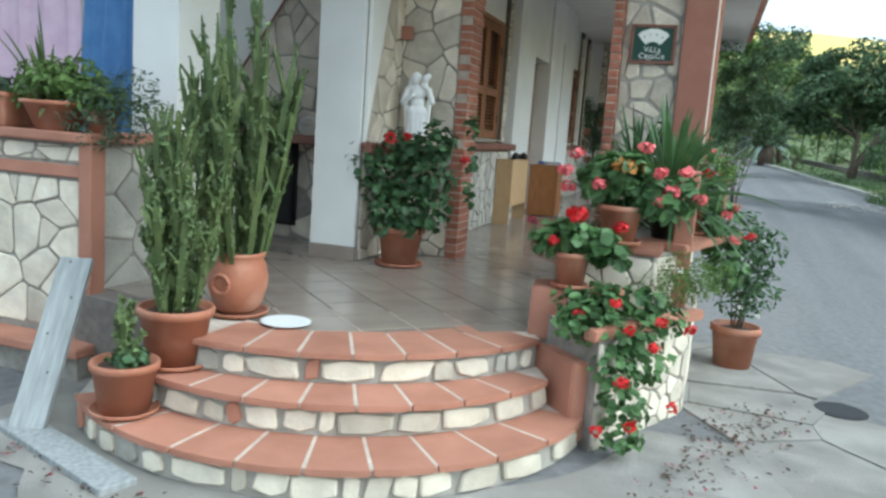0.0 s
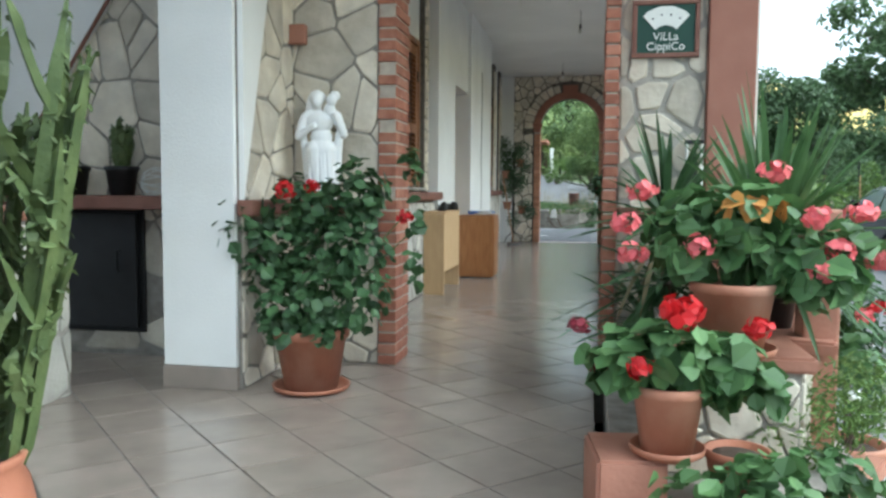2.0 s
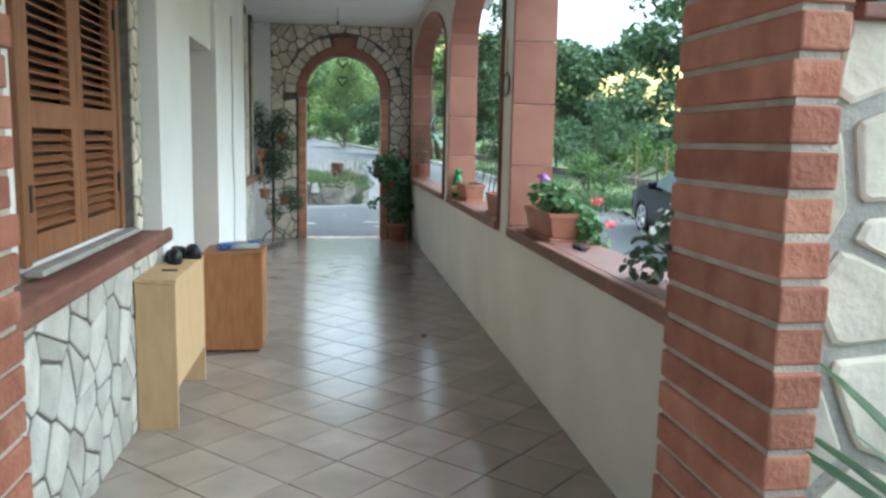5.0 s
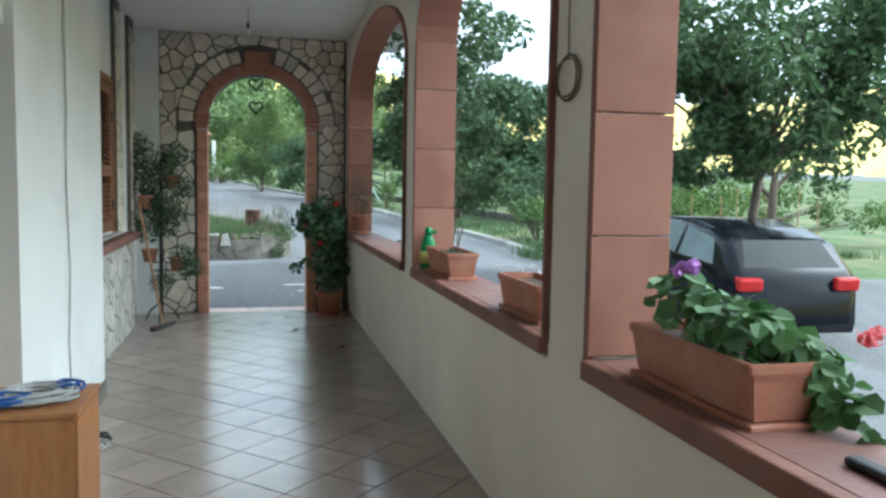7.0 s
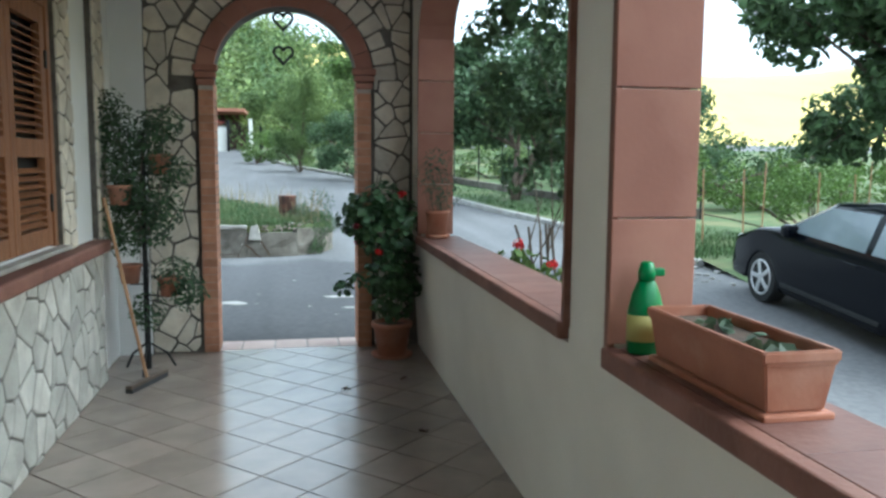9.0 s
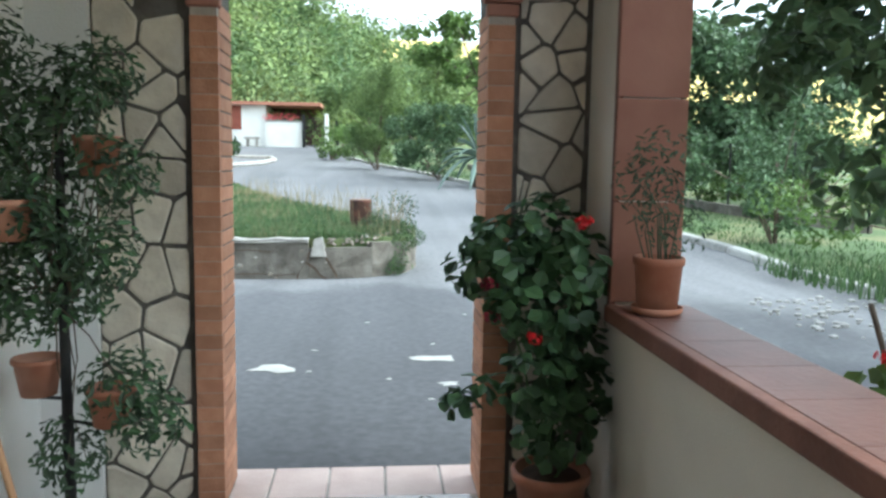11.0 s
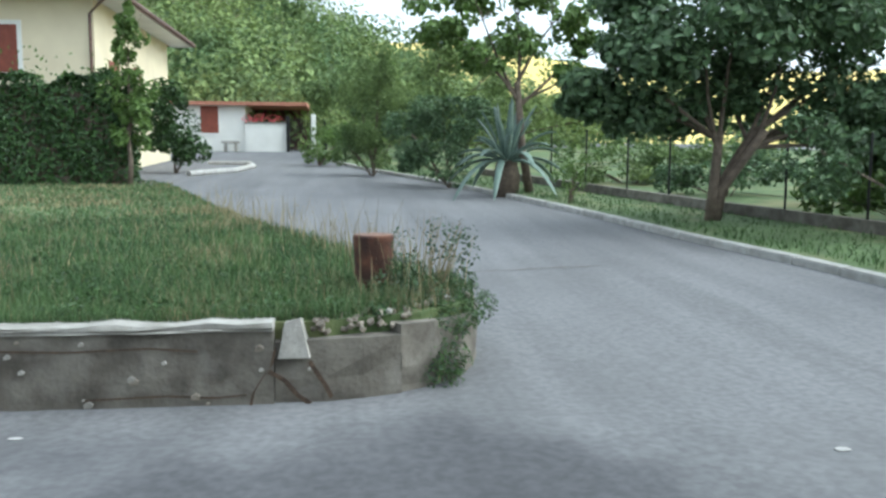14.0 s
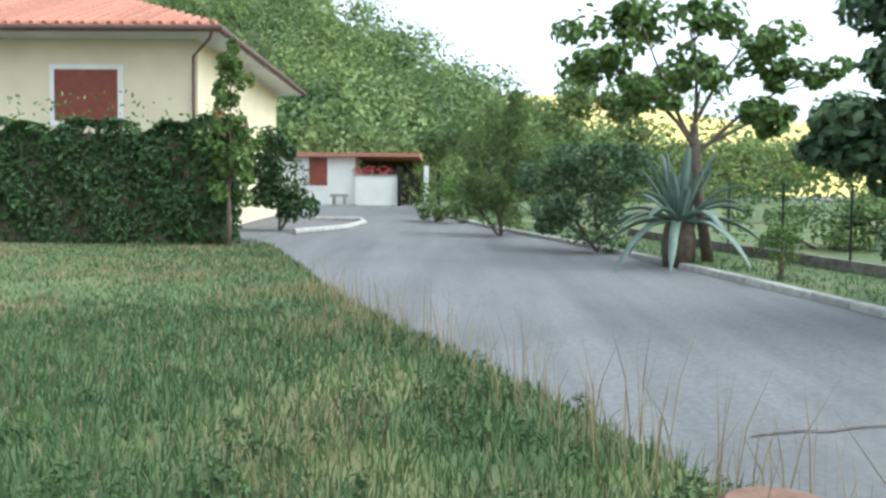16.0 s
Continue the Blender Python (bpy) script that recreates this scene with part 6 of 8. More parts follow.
def coil(name, x, y, z, mat, seed, n=9, r=0.13, label="tangled grey cable on the small cabinet"):
    rnd = random.Random(seed)
    pts = []
    for i in range(n * 10):
        t = i / 10 * 2 * math.pi
        rr = r * (0.75 + 0.25 * math.sin(i * 0.37 + seed))
        pts.append((x + rr * math.cos(t) * 1.1 + rnd.uniform(-0.006, 0.006), y + rr * math.sin(t) + rnd.uniform(-0.006, 0.006), z + 0.006 + 0.03 * abs(math.sin(i * 0.21 + seed))))
    tagged(part(name, tube(pts, 0.006, 5), mat), label, "cable")


coil("cable_coil", -1.83, 4.76, 0.722, "cable", 3)
coil("blue_cord", -1.90, 4.68, 0.726, "blue_plastic", 8, 4, 0.07, "coiled blue cord on the small cabinet")
coil("blue_cord", -1.74, 4.86, 0.726, "blue_plastic", 11, 3, 0.06, "coiled blue cord on the small cabinet")
coil("floor_cable", -1.98, 6.35, 0.0, "cable", 5, 6, 0.12, "tangled cable on the floor by the white wall")
coil("floor_cable", -1.95, 6.5, 0.0, "black", 9, 5, 0.08, "tangled dark cable on the floor by the white wall")
tagged(part("wall_cable", tube([(-2.068, 6.45, 2.6), (-2.066, 6.46, 1.9), (-2.07, 6.44, 1.5), (-2.064, 6.47, 1.0), (-2.066, 6.42, 0.6), (-2.05, 6.4, 0.1), (-2.0, 6.38, 0.012)], 0.006, 6), "cable"), "grey cable hanging down the white wall", "cable")

# hanging hearts in the far arch
for i, z in enumerate((2.667, 2.40)):
    h = thing("heart_ornament", -1.02, 11.18, z, "twisted dark wire heart hanging in the archway", "ornament", group="arch hearts")
    pts = [(0.0048 * 16 * math.sin(t) ** 3, 0, 0.0048 * (13 * math.cos(t) - 5 * math.cos(2 * t) - 2 * math.cos(3 * t) - math.cos(4 * t))) for t in np.linspace(0, 2 * math.pi, 33)]
    part("wire_heart", tube(pts, 0.011, 7), "iron", h, smooth=True)
    part("thread", tube([(0, 0, 0.05), (0, 0, 0.1 if i == 0 else 0.19)], 0.002, 4), "iron", h)


def bulb(x, y, label="bare bulb hanging on a short wire from the ceiling"):
    b = thing("pendant_bulb", x, y, CEIL, label, "pendant lamp", group="porch bulbs")
    part("wire", tube([(0, 0, 0), (0.004, 0, -0.17)], 0.003, 5), "black", b)
    part("socket", lathe([(0.012, -0.22), (0.014, -0.19), (0.01, -0.165)], 12), "black", b)
    part("bulb", lathe([(0.004, -0.285), (0.02, -0.27), (0.024, -0.25), (0.014, -0.222)], 14), "paint_white", b, smooth=True)


bulb(-1.1, 9.5)
bulb(-0.75, 5.6)


def rack():
    r = thing("drying_rack", -1.02, 3.13, 2.96, "white drying rack hung from the ceiling with black shoes on it", "drying rack")
    for dy in (-0.15, 0.15):
        part("rail", tube([(-0.23, dy, 0), (0.23, dy, 0)], 0.006, 6), "paint_white", r)
        for dx in (-0.22, 0.22):
            part("cord", tube([(dx, dy, 0), (dx, dy, 0.24)], 0.003, 5), "paint_white", r)
    for dx in (-0.23, 0.23):
        part("rail", tube([(dx, -0.15, 0), (dx, 0.15, 0)], 0.006, 6), "paint_white", r)
    for dx in (-0.22, 0.22):
        part("loose_cord", tube([(dx, -0.15, 0), (dx - 0.01, -0.15, -0.3)], 0.004, 5), "paint_white", r)


rack()
shoe("hung_shoe", -1.10, 3.12, 2.968, 80, "black", "black shoe drying on the ceiling rack")
shoe("hung_shoe", -0.92, 3.12, 2.968, 100, "black", "black shoe drying on the ceiling rack")

# far end plants
corner = potted("geranium_pot", -0.2, 10.72, 0.0, 0.155, 0.27, "terracotta pot with a tall dark geranium by the archway")
CC = [(0, 0, 0.45), (-0.06, 0, 0.65), (0.05, 0.05, 0.85), (-0.1, 0, 0.95), (0.06, 0, 1.1), (-0.04, 0.05, 1.25), (0.1, 0.05, 0.6), (-0.2, 0.05, 1.18), (-0.26, 0.12, 1.08)]
foliage(corner, 1000, CC, [(0.18, 0.17, 0.15)] * 9, 0.07, "leaf_dark", 301, 0.95)
foliage(corner, 80, [(-0.3, -0.02, 0.62), (-0.36, 0, 0.56), (-0.25, 0, 1.15), (-0.24, 0, 0.98)], [(0.08, 0.06, 0.07)] * 4, 0.065, "leaf_dark", 302, 0.95)
stems(corner, CC, 10, 303, 0.006, base=(0, 0, 0.25))
for i, (q, m) in enumerate((((-0.12, -0.16, 0.86), "petal_red"), ((0.06, -0.15, 1.3), "petal_red"), ((-0.28, -0.05, 1.05), "petal_dark"), ((-0.27, -0.04, 0.92), "petal_dark"))):
    flower(corner, q, m, 0.038, 22, 310 + i)
sillpot = potted("sill_pot", 0.12, 10.48, SILL + 0.02, 0.09, 0.2, "tall terracotta pot with a wispy grey plant on the sill", taper=0.8)
foliage(sillpot, 420, [(0, 0, 0.4), (-0.06, 0.03, 0.5), (0.06, 0, 0.34), (0, 0, 0.56)], [(0.13, 0.12, 0.14)] * 4, 0.035, "leaf_grey", 321, 0.3)
stems(sillpot, [(0, 0, 0.5), (0.08, 0, 0.4), (-0.08, 0, 0.45)], 10, 322, 0.003, "leaf_grey", (0, 0, 0.18))


def corner_stand():
    s = thing("plant_stand", -2.02, 10.56, 0.0, "tall black iron plant stand with hanging terracotta pots", "plant stand")
    part("pole", tube([(0, 0, 0.02), (0, 0, 0.9), (0.01, 0, 1.75)], [0.022, 0.018, 0.014], 10), "iron", s)
    for k in range(3):
        a = 2.1 * k + 0.5
        part("leg", tube([(0, 0, 0.22), (0.14 * math.cos(a), 0.14 * math.sin(a), 0.12), (0.2 * math.cos(a), 0.2 * math.sin(a), 0.012)], 0.009, 6), "iron", s)
    for (x, y, z) in ((-0.14, -0.08, 1.28), (0.17, -0.05, 0.62), (0.12, 0.05, 1.5), (-0.12, 0.06, 0.7)):
        part("arm", tube([(0, 0, z - 0.05), (x, y, z - 0.06)], 0.007, 6), "iron", s)
        b = pot_bm(0.085, 0.14)
        for v in b.verts:
            v.co += Vector((x, y, z - 0.05))
        part("pot", b, "pot", s, smooth=True)
    FC = [(-0.16, -0.05, 1.5), (0.05, 0, 1.6), (0.2, 0, 1.45), (-0.25, 0, 1.75), (0.15, 0, 1.8), (-0.05, -0.05, 1.3), (-0.22, 0, 1.1), (0.15, -0.05, 1.2), (0.22, -0.08, 0.72), (-0.1, 0, 0.98), (0.0, 0, 0.45), (0.3, -0.05, 0.6), (-0.2, 0, 1.9), (0.05, 0, 1.05)]
    FC += [(-0.06, 0, 1.45), (-0.12, 0, 1.66), (0.0, -0.05, 1.2), (0.05, -0.05, 1.75), (-0.12, -0.04, 1.3)]
    foliage(s, 2900, FC, [(0.15, 0.13, 0.15)] * 19, 0.044, "leaf_grey", 331, 0.4, shell=0.2)
    foliage(s, 1700, FC, [(0.15, 0.13, 0.15)] * 19, 0.05, "leaf_dark", 334, 0.4, shell=0.2)
    foliage(s, 500, FC[:8], [(0.16, 0.14, 0.15)] * 8, 0.036, "leaf_dark", 332, 0.4, shell=0.2)
    stems(s, FC, 26, 333, 0.0035, "bark", (0, 0, 1.0), "twig")


corner_stand()
broom = thing("broom", -1.967, 10.2, 0.0, "push broom with a pale wooden handle leaning on the wainscot", "broom")
part("handle", tube([(0.0, 0, 0.03), (-0.205, -0.15, 1.30)], 0.012, 10), "broom_wood", broom)
hd = part("head", block(-0.23, 0.23, -0.025, 0.025, 0.02, 0.045, 0.005), "bark", broom)
hd.matrix_basis = pose(0.0, 0, 0.008, 0, 0, 69)
br = part("bristles", block(-0.228, 0.228, -0.026, 0.026, 0.0, 0.03, 0.002), "black", broom)
br.matrix_basis = pose(0.0, 0, 0, 0, 0, 69)

# sills ----------------------------------------------------------------------
def trough(name, x, y, z, length, label, w=0.19, h=0.16):
    t = thing(name, x, y, z, label, "planter")
    bm = bmesh.new()
    L, W = length / 2, w / 2
    k = 0.86
    rings = []
    for (sx, sy, zz) in ((L * 0.94, W * 0.78, 0.017), (L * 0.985, W * 0.95, h - 0.03), (L * 1.0, W * 1.04, h - 0.028), (L * 1.0, W * 1.04, h), (L * 0.96, W * 0.88, h), (L * 0.95, W * 0.86, h - 0.04)):
        rings.append([bm.verts.new((a * sy, b * sx, zz)) for a, b in ((-1, -1), (1, -1), (1, 1), (-1, 1))])
    for a, b in zip(rings, rings[1:]):
        for i in range(4):
            j = (i + 1) % 4
            bm.faces.new((a[i], a[j], b[j], b[i]))
    bm.faces.new(rings[0][::-1])
    bm.faces.new(rings[-1])
    bmesh.ops.bevel(bm, geom=list(bm.edges), offset=0.004, segments=2, affect="EDGES")
    part("trough", bm, "pot", t)
    part("tray", block(-W * 0.95, W * 0.95, -L * 1.0, L * 1.0, -0.004, 0.016, 0.006), "pot", t)
    part("soil", block(-W * 0.84, W * 0.84, -L * 0.94, L * 0.94, h - 0.045, h - 0.028, 0.004), "soil", t)
    return t


SZ = SILL + 0.02
tr1 = trough("window_box", 0.15, 6.43, SZ, 0.58, "long terracotta window box with bare soil on the sill")
foliage(tr1, 26, [(0, 0.1, 0.14), (0, -0.15, 0.14)], [(0.05, 0.1, 0.02)] * 2, 0.05, "leaf_grey", 401)
tr2 = trough("window_box", 0.15, 4.90, SZ, 0.52, "long terracotta window box with dry soil on the sill")
tr3 = trough("window_box", 0.15, 3.54, SZ, 0.60, "terracotta window box with violet geraniums on the sill")
foliage(tr3, 330, [(0, 0, 0.22), (0, 0.16, 0.24), (0, -0.16, 0.2), (0.12, -0.2, 0.12), (0.16, -0.3, 0.02), (0.16, 0.0, 0.1)], [(0.1, 0.12, 0.09)] * 6, 0.065, "leaf", 402, 0.95)
for i, (q, m) in enumerate((((-0.05, 0.05, 0.35), "petal_violet"), ((-0.02, 0.14, 0.33), "petal_violet"), ((0.14, -0.4, 0.24), "petal_pink"), ((0.2, -0.45, 0.12), "petal_pink"))):
    flower(tr3, q, m, 0.035, 22, 410 + i)
ivy = potted("black_pot", 0.15, 1.66, SZ, 0.10, 0.2, "black plastic pot of variegated trailing ivy on the sill", pot="black", saucer=False)
foliage(ivy, 330, [(0, 0, 0.26), (0.02, 0.16, 0.24), (0, 0.3, 0.14), (-0.02, 0.36, 0.05), (0, -0.12, 0.24), (0.1, 0.1, 0.2)], [(0.11, 0.12, 0.08)] * 6, 0.05, "leaf_grey", 421, 0.9)
foliage(ivy, 60, [(0.0, 0.2, 0.24), (0, -0.05, 0.3)], [(0.12, 0.15, 0.08)] * 2, 0.04, "petal_white", 422, 0.9)
glasses = thing("sunglasses", 0.14, 2.95, SZ, "folded black sunglasses lying on the sill", "sunglasses")
part("frame", block(-0.02, 0.02, -0.07, 0.07, 0.0, 0.022, 0.008), "black", glasses)
part("arm", tube([(0.02, -0.065, 0.012), (0.03, 0.06, 0.01)], 0.004, 6), "black", glasses)
part("arm", tube([(0.025, 0.065, 0.012), (0.035, -0.05, 0.01)], 0.004, 6), "black", glasses)


def bottle():
    b = thing("spray_bottle", 0.085, 6.80, SZ, "bright green plastic spray bottle with a faded label on the sill", "bottle")
    part("body", lathe([(0.05, 0), (0.056, 0.01), (0.056, 0.13), (0.045, 0.18), (0.03, 0.215), (0.024, 0.225)], 24, squash=0.7), "green_plastic", b, smooth=True)
    part("cap", lathe([(0.026, 0.226), (0.026, 0.25), (0.02, 0.275), (0.012, 0.28)], 18), "green_plastic", b, smooth=True)
    part("nozzle", block(0.0, 0.055, -0.012, 0.012, 0.235, 0.26, 0.005), "green_plastic", b)
    part("label", lathe([(0.0572, 0.04), (0.0572, 0.12)], 24, squash=0.7), "yellow_label", b, smooth=True)


bottle()
wreath = thing("wall_wreath", 0.008, 4.272, 1.91, "thin oval twig wreath on the cream pillar", "wreath")
part("ring", tube([(0, 0.1 * math.cos(t), 0.078 * math.sin(t)) for t in np.linspace(0, 2 * math.pi, 25)], 0.005, 6), "bark", wreath)
part("ring", tube([(-0.006, 0.092 * math.cos(t) + 0.005, 0.07 * math.sin(t) + 0.006 * math.sin(3 * t)) for t in np.linspace(0, 2 * math.pi, 25)], 0.004, 6), "bark", wreath)
part("cord", tube([(0, 0, 0.075), (0.002, 0.012, 0.2), (0, 0, 0.3)], 0.003, 5), "bark", wreath)
rnd_l = random.Random(9)
for x, y in ((-0.62, 9.82), (-0.45, 4.9), (-0.2, 10.0), (-0.25, 8.9)):
    lf = thing("dry_leaf", x, y, 0.002, "dry brown leaf on the tiled floor", "leaf", rnd_l.uniform(0, 360))
    part("blade", leaf_mesh("blade", [(0, 0, 0.008), (0.02, 0.01, 0.012), (-0.02, 0.01, 0.01)], [(0, 0.3, 1), (0.3, 0, 1), (-0.2, 0.2, 1)], [0.05, 0.045, 0.04], np.random.default_rng(3), 0.6, 0.3, "soil"), "soil", lf)

# ---------------------------------------------------------------- outdoors
def branch_tree(name, x, y, z, height, crown, label, leaf_mat, leaf, n, seed, trunk_r=0.12, fork=0.35, stems_n=1, bark="bark", ratio=0.5, shell=0.3, lean=(0, 0), splay=3.0, fill=1.0):
    """A tapered trunk that forks into limbs, each ending in a loose clump of leaves. crown: clumps (x, y, z, rx, ry, rz) from the foot."""
    rnd = random.Random(seed)
    t = thing(name, x, y, z, label, "tree")
    top = Vector((lean[0], lean[1], height * fork))
    bm = bmesh.new()
    heads = []
    for s in range(stems_n):
        off = Vector((rnd.uniform(-0.1, 0.1), rnd.uniform(-0.1, 0.1), 0)) if stems_n > 1 else Vector((0, 0, 0))
        wob = Vector((rnd.uniform(-0.06, 0.06), rnd.uniform(-0.06, 0.06), 0)) * height * 0.3
        tp = top + off * (splay if stems_n > 1 else 0)
        heads.append((off + top * 0.4 + wob, tp))
        tube([off * 0.6 + Vector((0, 0, -0.1)), off + top * 0.4 + wob, tp], [trunk_r * 1.25, trunk_r, trunk_r * 0.8], 9, bm)
    part("trunk", bm, bark, t, smooth=True)
    for i, c in enumerate(crown):
        e = Vector(c[:3])
        near = min(heads, key=lambda q: (q[1] - e).length) if splay > 3 else heads[i % len(heads)]
        b = near[0].lerp(near[1], rnd.uniform(0.6, 1.0))
        m = b.lerp(e, 0.5) + Vector((rnd.uniform(-0.1, 0.1), rnd.uniform(-0.1, 0.1), rnd.uniform(-0.02, 0.12))) * height * 0.2
        bm = tube([b, m, e], [trunk_r * 0.5, trunk_r * 0.3, trunk_r * 0.1], 7)
        for k in range(4):
            d = Vector((rnd.uniform(-1, 1) * c[3], rnd.uniform(-1, 1) * c[4], rnd.uniform(-0.8, 0.8) * c[5])) * 0.8
            tube([m.lerp(e, 0.6), m.lerp(e, 0.8) + d * 0.4, e + d], [trunk_r * 0.13, trunk_r * 0.09, trunk_r * 0.03], 5, bm)
        part("limb", bm, bark, t)
    r = np.random.default_rng(seed)
    subs, rad = [], []
    for c in crown:
        for k in range(7):
            d = r.normal(size=3)
            d /= np.linalg.norm(d)
            subs.append(np.array(c[:3]) + d * np.array(c[3:]) * r.uniform(0.35, 0.95))
            rad.append(np.array(c[3:]) * r.uniform(0.22, 0.5) * fill)
    pts, d = blob_points(n, r, subs, rad, shell)
    nr = d + r.normal(scale=0.6, size=d.shape) + np.array([[0, 0, 0.5]])
    part("crown", leaf_mesh("crown", pts, nr, leaf * r.uniform(0.6, 1.3, n), r, ratio, 0.15, leaf_mat), leaf_mat, t)
    return t


def bush(name, x, y, z, clumps, n, leaf, mat, label, seed, ratio=0.5, category="shrub", shell=0.5):
    t = thing(name, x, y, z, label, category)
    r = np.random.default_rng(seed)
    subs, rad = [], []
    for c in clumps:
        for k in range(8):
            d = r.normal(size=3)
            d /= np.linalg.norm(d)
            subs.append(np.array(c[:3]) + d * np.array(c[3:]) * r.uniform(0.3, 0.9))
            rad.append(np.array(c[3:]) * r.uniform(0.25, 0.5))
    pts, d = blob_points(n, r, subs, rad, shell)
    part("foliage", leaf_mesh("foliage", pts, d + r.normal(scale=0.5, size=d.shape) + np.array([[0, 0, 0.4]]), leaf * r.uniform(0.6, 1.3, n), r, ratio, 0.15, mat), mat, t)
    stems(t, [c[:3] for c in clumps], 3 * len(clumps), seed, 0.02, "bark", (0, 0, -0.05), "branch")
    return t


# shrub tree just outside the far bay
branch_tree("shrub_tree", 0.85, 9.75, -0.15, 4.2, [(0.0, 0.2, 2.3, 0.5, 0.5, 0.5), (-0.15, 0.5, 3.0, 0.55, 0.6, 0.6), (0.35, 0.6, 2.8, 0.6, 0.6, 0.7), (0.3, -0.1, 3.3, 0.6, 0.6, 0.5), (0.5, 0.2, 2.2, 0.5, 0.5, 0.5), (0.1, 0.9, 2.1, 0.5, 0.5, 0.5), (0.3, -0.3, 1.7, 0.5, 0.5, 0.4), (0.0, 0.5, 1.8, 0.5, 0.5, 0.4), (0.5, 0.9, 1.7, 0.5, 0.5, 0.4), (0.75, 0.75, 3.4, 0.5, 0.5, 0.5)],
            "dense dark shrub tree with many stems outside the porch", "leaf_tree", 0.075, 6800, 501, 0.011, 0.3, 9, ratio=0.55)
p = potted("geranium_pot", 0.62, 9.6, 0.55, 0.13, 0.2, "terracotta pot of red geraniums on a stand outside the porch")
part("stand", lathe([(0.14, -0.75), (0.13, -0.7), (0.11, -0.02), (0.14, 0.0)], 18), "terra", p, smooth=True)
foliage(p, 170, [(0, 0, 0.3), (-0.12, 0.1, 0.34), (0.1, -0.18, 0.26), (0.1, -0.5, 0.2)], [(0.12, 0.14, 0.1)] * 4, 0.07, "leaf_light", 502, 0.95)
for i, q in enumerate(((-0.1, 0.05, 0.46), (0.02, -0.3, 0.36), (-0.05, 0.2, 0.42))):
    flower(p, q, "petal_red", 0.042, 22, 510 + i)


# car ---------------------------------------------------------------------------
def car():
    c = thing("car", 5.49, 11.97, -0.245, "parked black three-door hatchback car", "car", rz=-2.4)
    c.matrix_world = pose(5.49, 11.97, -0.245, 4.8, 0, -2.4)
    L, W = 4.2, 1.76
    prof = [(-2.1, 0.35), (-2.08, 0.62), (-2.02, 0.86), (-1.95, 0.95), (-1.6, 1.30), (-1.2, 1.40), (-0.4, 1.43), (0.3, 1.36), (1.02, 0.98), (1.5, 0.90), (1.95, 0.76), (2.08, 0.58), (2.1, 0.36), (2.0, 0.22), (-2.0, 0.22)]

    def halfw(y, z):
        w = W / 2
        if z > 0.92:
            w -= (z - 0.92) * 0.36
        if z < 0.4:
            w -= (0.4 - z) * 0.2
        w -= 0.16 * max(0, abs(y) - 1.5) ** 1.6
        return w

    bm = bmesh.new()
    rows = []
    levels = 12
    ys = np.linspace(-2.1, 2.1, 43)
    top = np.interp(ys, [p[0] for p in prof[:13]], [p[1] for p in prof[:13]])
    low = np.full_like(top, 0.22)
    for fy in (-1.3, 1.28):
        d = np.abs(ys - fy)
        low = np.where(d < 0.36, 0.22 + np.sqrt(np.maximum(0, 0.36 ** 2 - d ** 2)) * 1.15, low)
    for i, y in enumerate(ys):
        rows.append([bm.verts.new((s * halfw(y, low[i] + (top[i] - low[i]) * k / levels) * (1 if k < levels else 0.86), y, low[i] + (top[i] - low[i]) * (k / levels) ** (1.0)))
                     for s in (-1, 1) for k in range(levels + 1)])
    n = levels + 1
    for a, b in zip(rows, rows[1:]):
        for k in range(levels):
            bm.faces.new((a[k], a[k + 1], b[k + 1], b[k]))
            bm.faces.new((a[n + k], b[n + k], b[n + k + 1], a[n + k + 1]))
        bm.faces.new((a[levels], a[n + levels], b[n + levels], b[levels]))
        bm.faces.new((a[0], b[0], b[n], a[n]))
    for r in (rows[0], rows[-1]):
        bm.faces.new(r[:n] + r[n:][::-1])
    bmesh.ops.recalc_face_normals(bm, faces=bm.faces)
    body = part("body", bm, "car_paint", c, smooth=True)
    for s in (-1, 1):
        for pts in (((-1.5, 0.98), (-1.32, 1.28), (-0.62, 1.35), (-0.62, 0.97)), ((-0.52, 0.97), (-0.52, 1.35), (0.22, 1.31), (0.82, 0.98))):
            q = bmesh.new()
            f = [q.verts.new((s * (halfw(y, z) + 0.006), y, z)) for y, z in pts]
            g = [q.verts.new((s * (halfw(y, z) - 0.02), y, z)) for y, z in pts]
            q.faces.new(f if s > 0 else f[::-1])
            for k in range(4):
                j = (k + 1) % 4
                q.faces.new((f[k], g[k], g[j], f[j]))
            bmesh.ops.recalc_face_normals(q, faces=q.faces)
            part("side_window", q, "glass_sky", c)
        part("side_mirror", block(s * 0.93 - 0.09, s * 0.93 + 0.09, 0.62, 0.74, 0.92, 1.06, 0.035), "car_paint", c)
        part("door_handle", block(s * 0.885 - 0.012, s * 0.885 + 0.012, -0.45, -0.25, 0.80, 0.835, 0.008), "car_paint", c)
        part("tail_light", block(s * 0.66 - 0.16, s * 0.66 + 0.16, -2.09, -1.93, 0.74, 0.90, 0.03), "red_lens", c, "red tail light")
        part("headlight", block(s * 0.62 - 0.2, s * 0.62 + 0.2, 1.86, 2.0, 0.60, 0.74, 0.04), "plate", c)
        part("sill_strip", block(s * 0.87 - 0.012, s * 0.87 + 0.012, -0.85, 0.85, 0.30, 0.35, 0.008), "rubber", c)
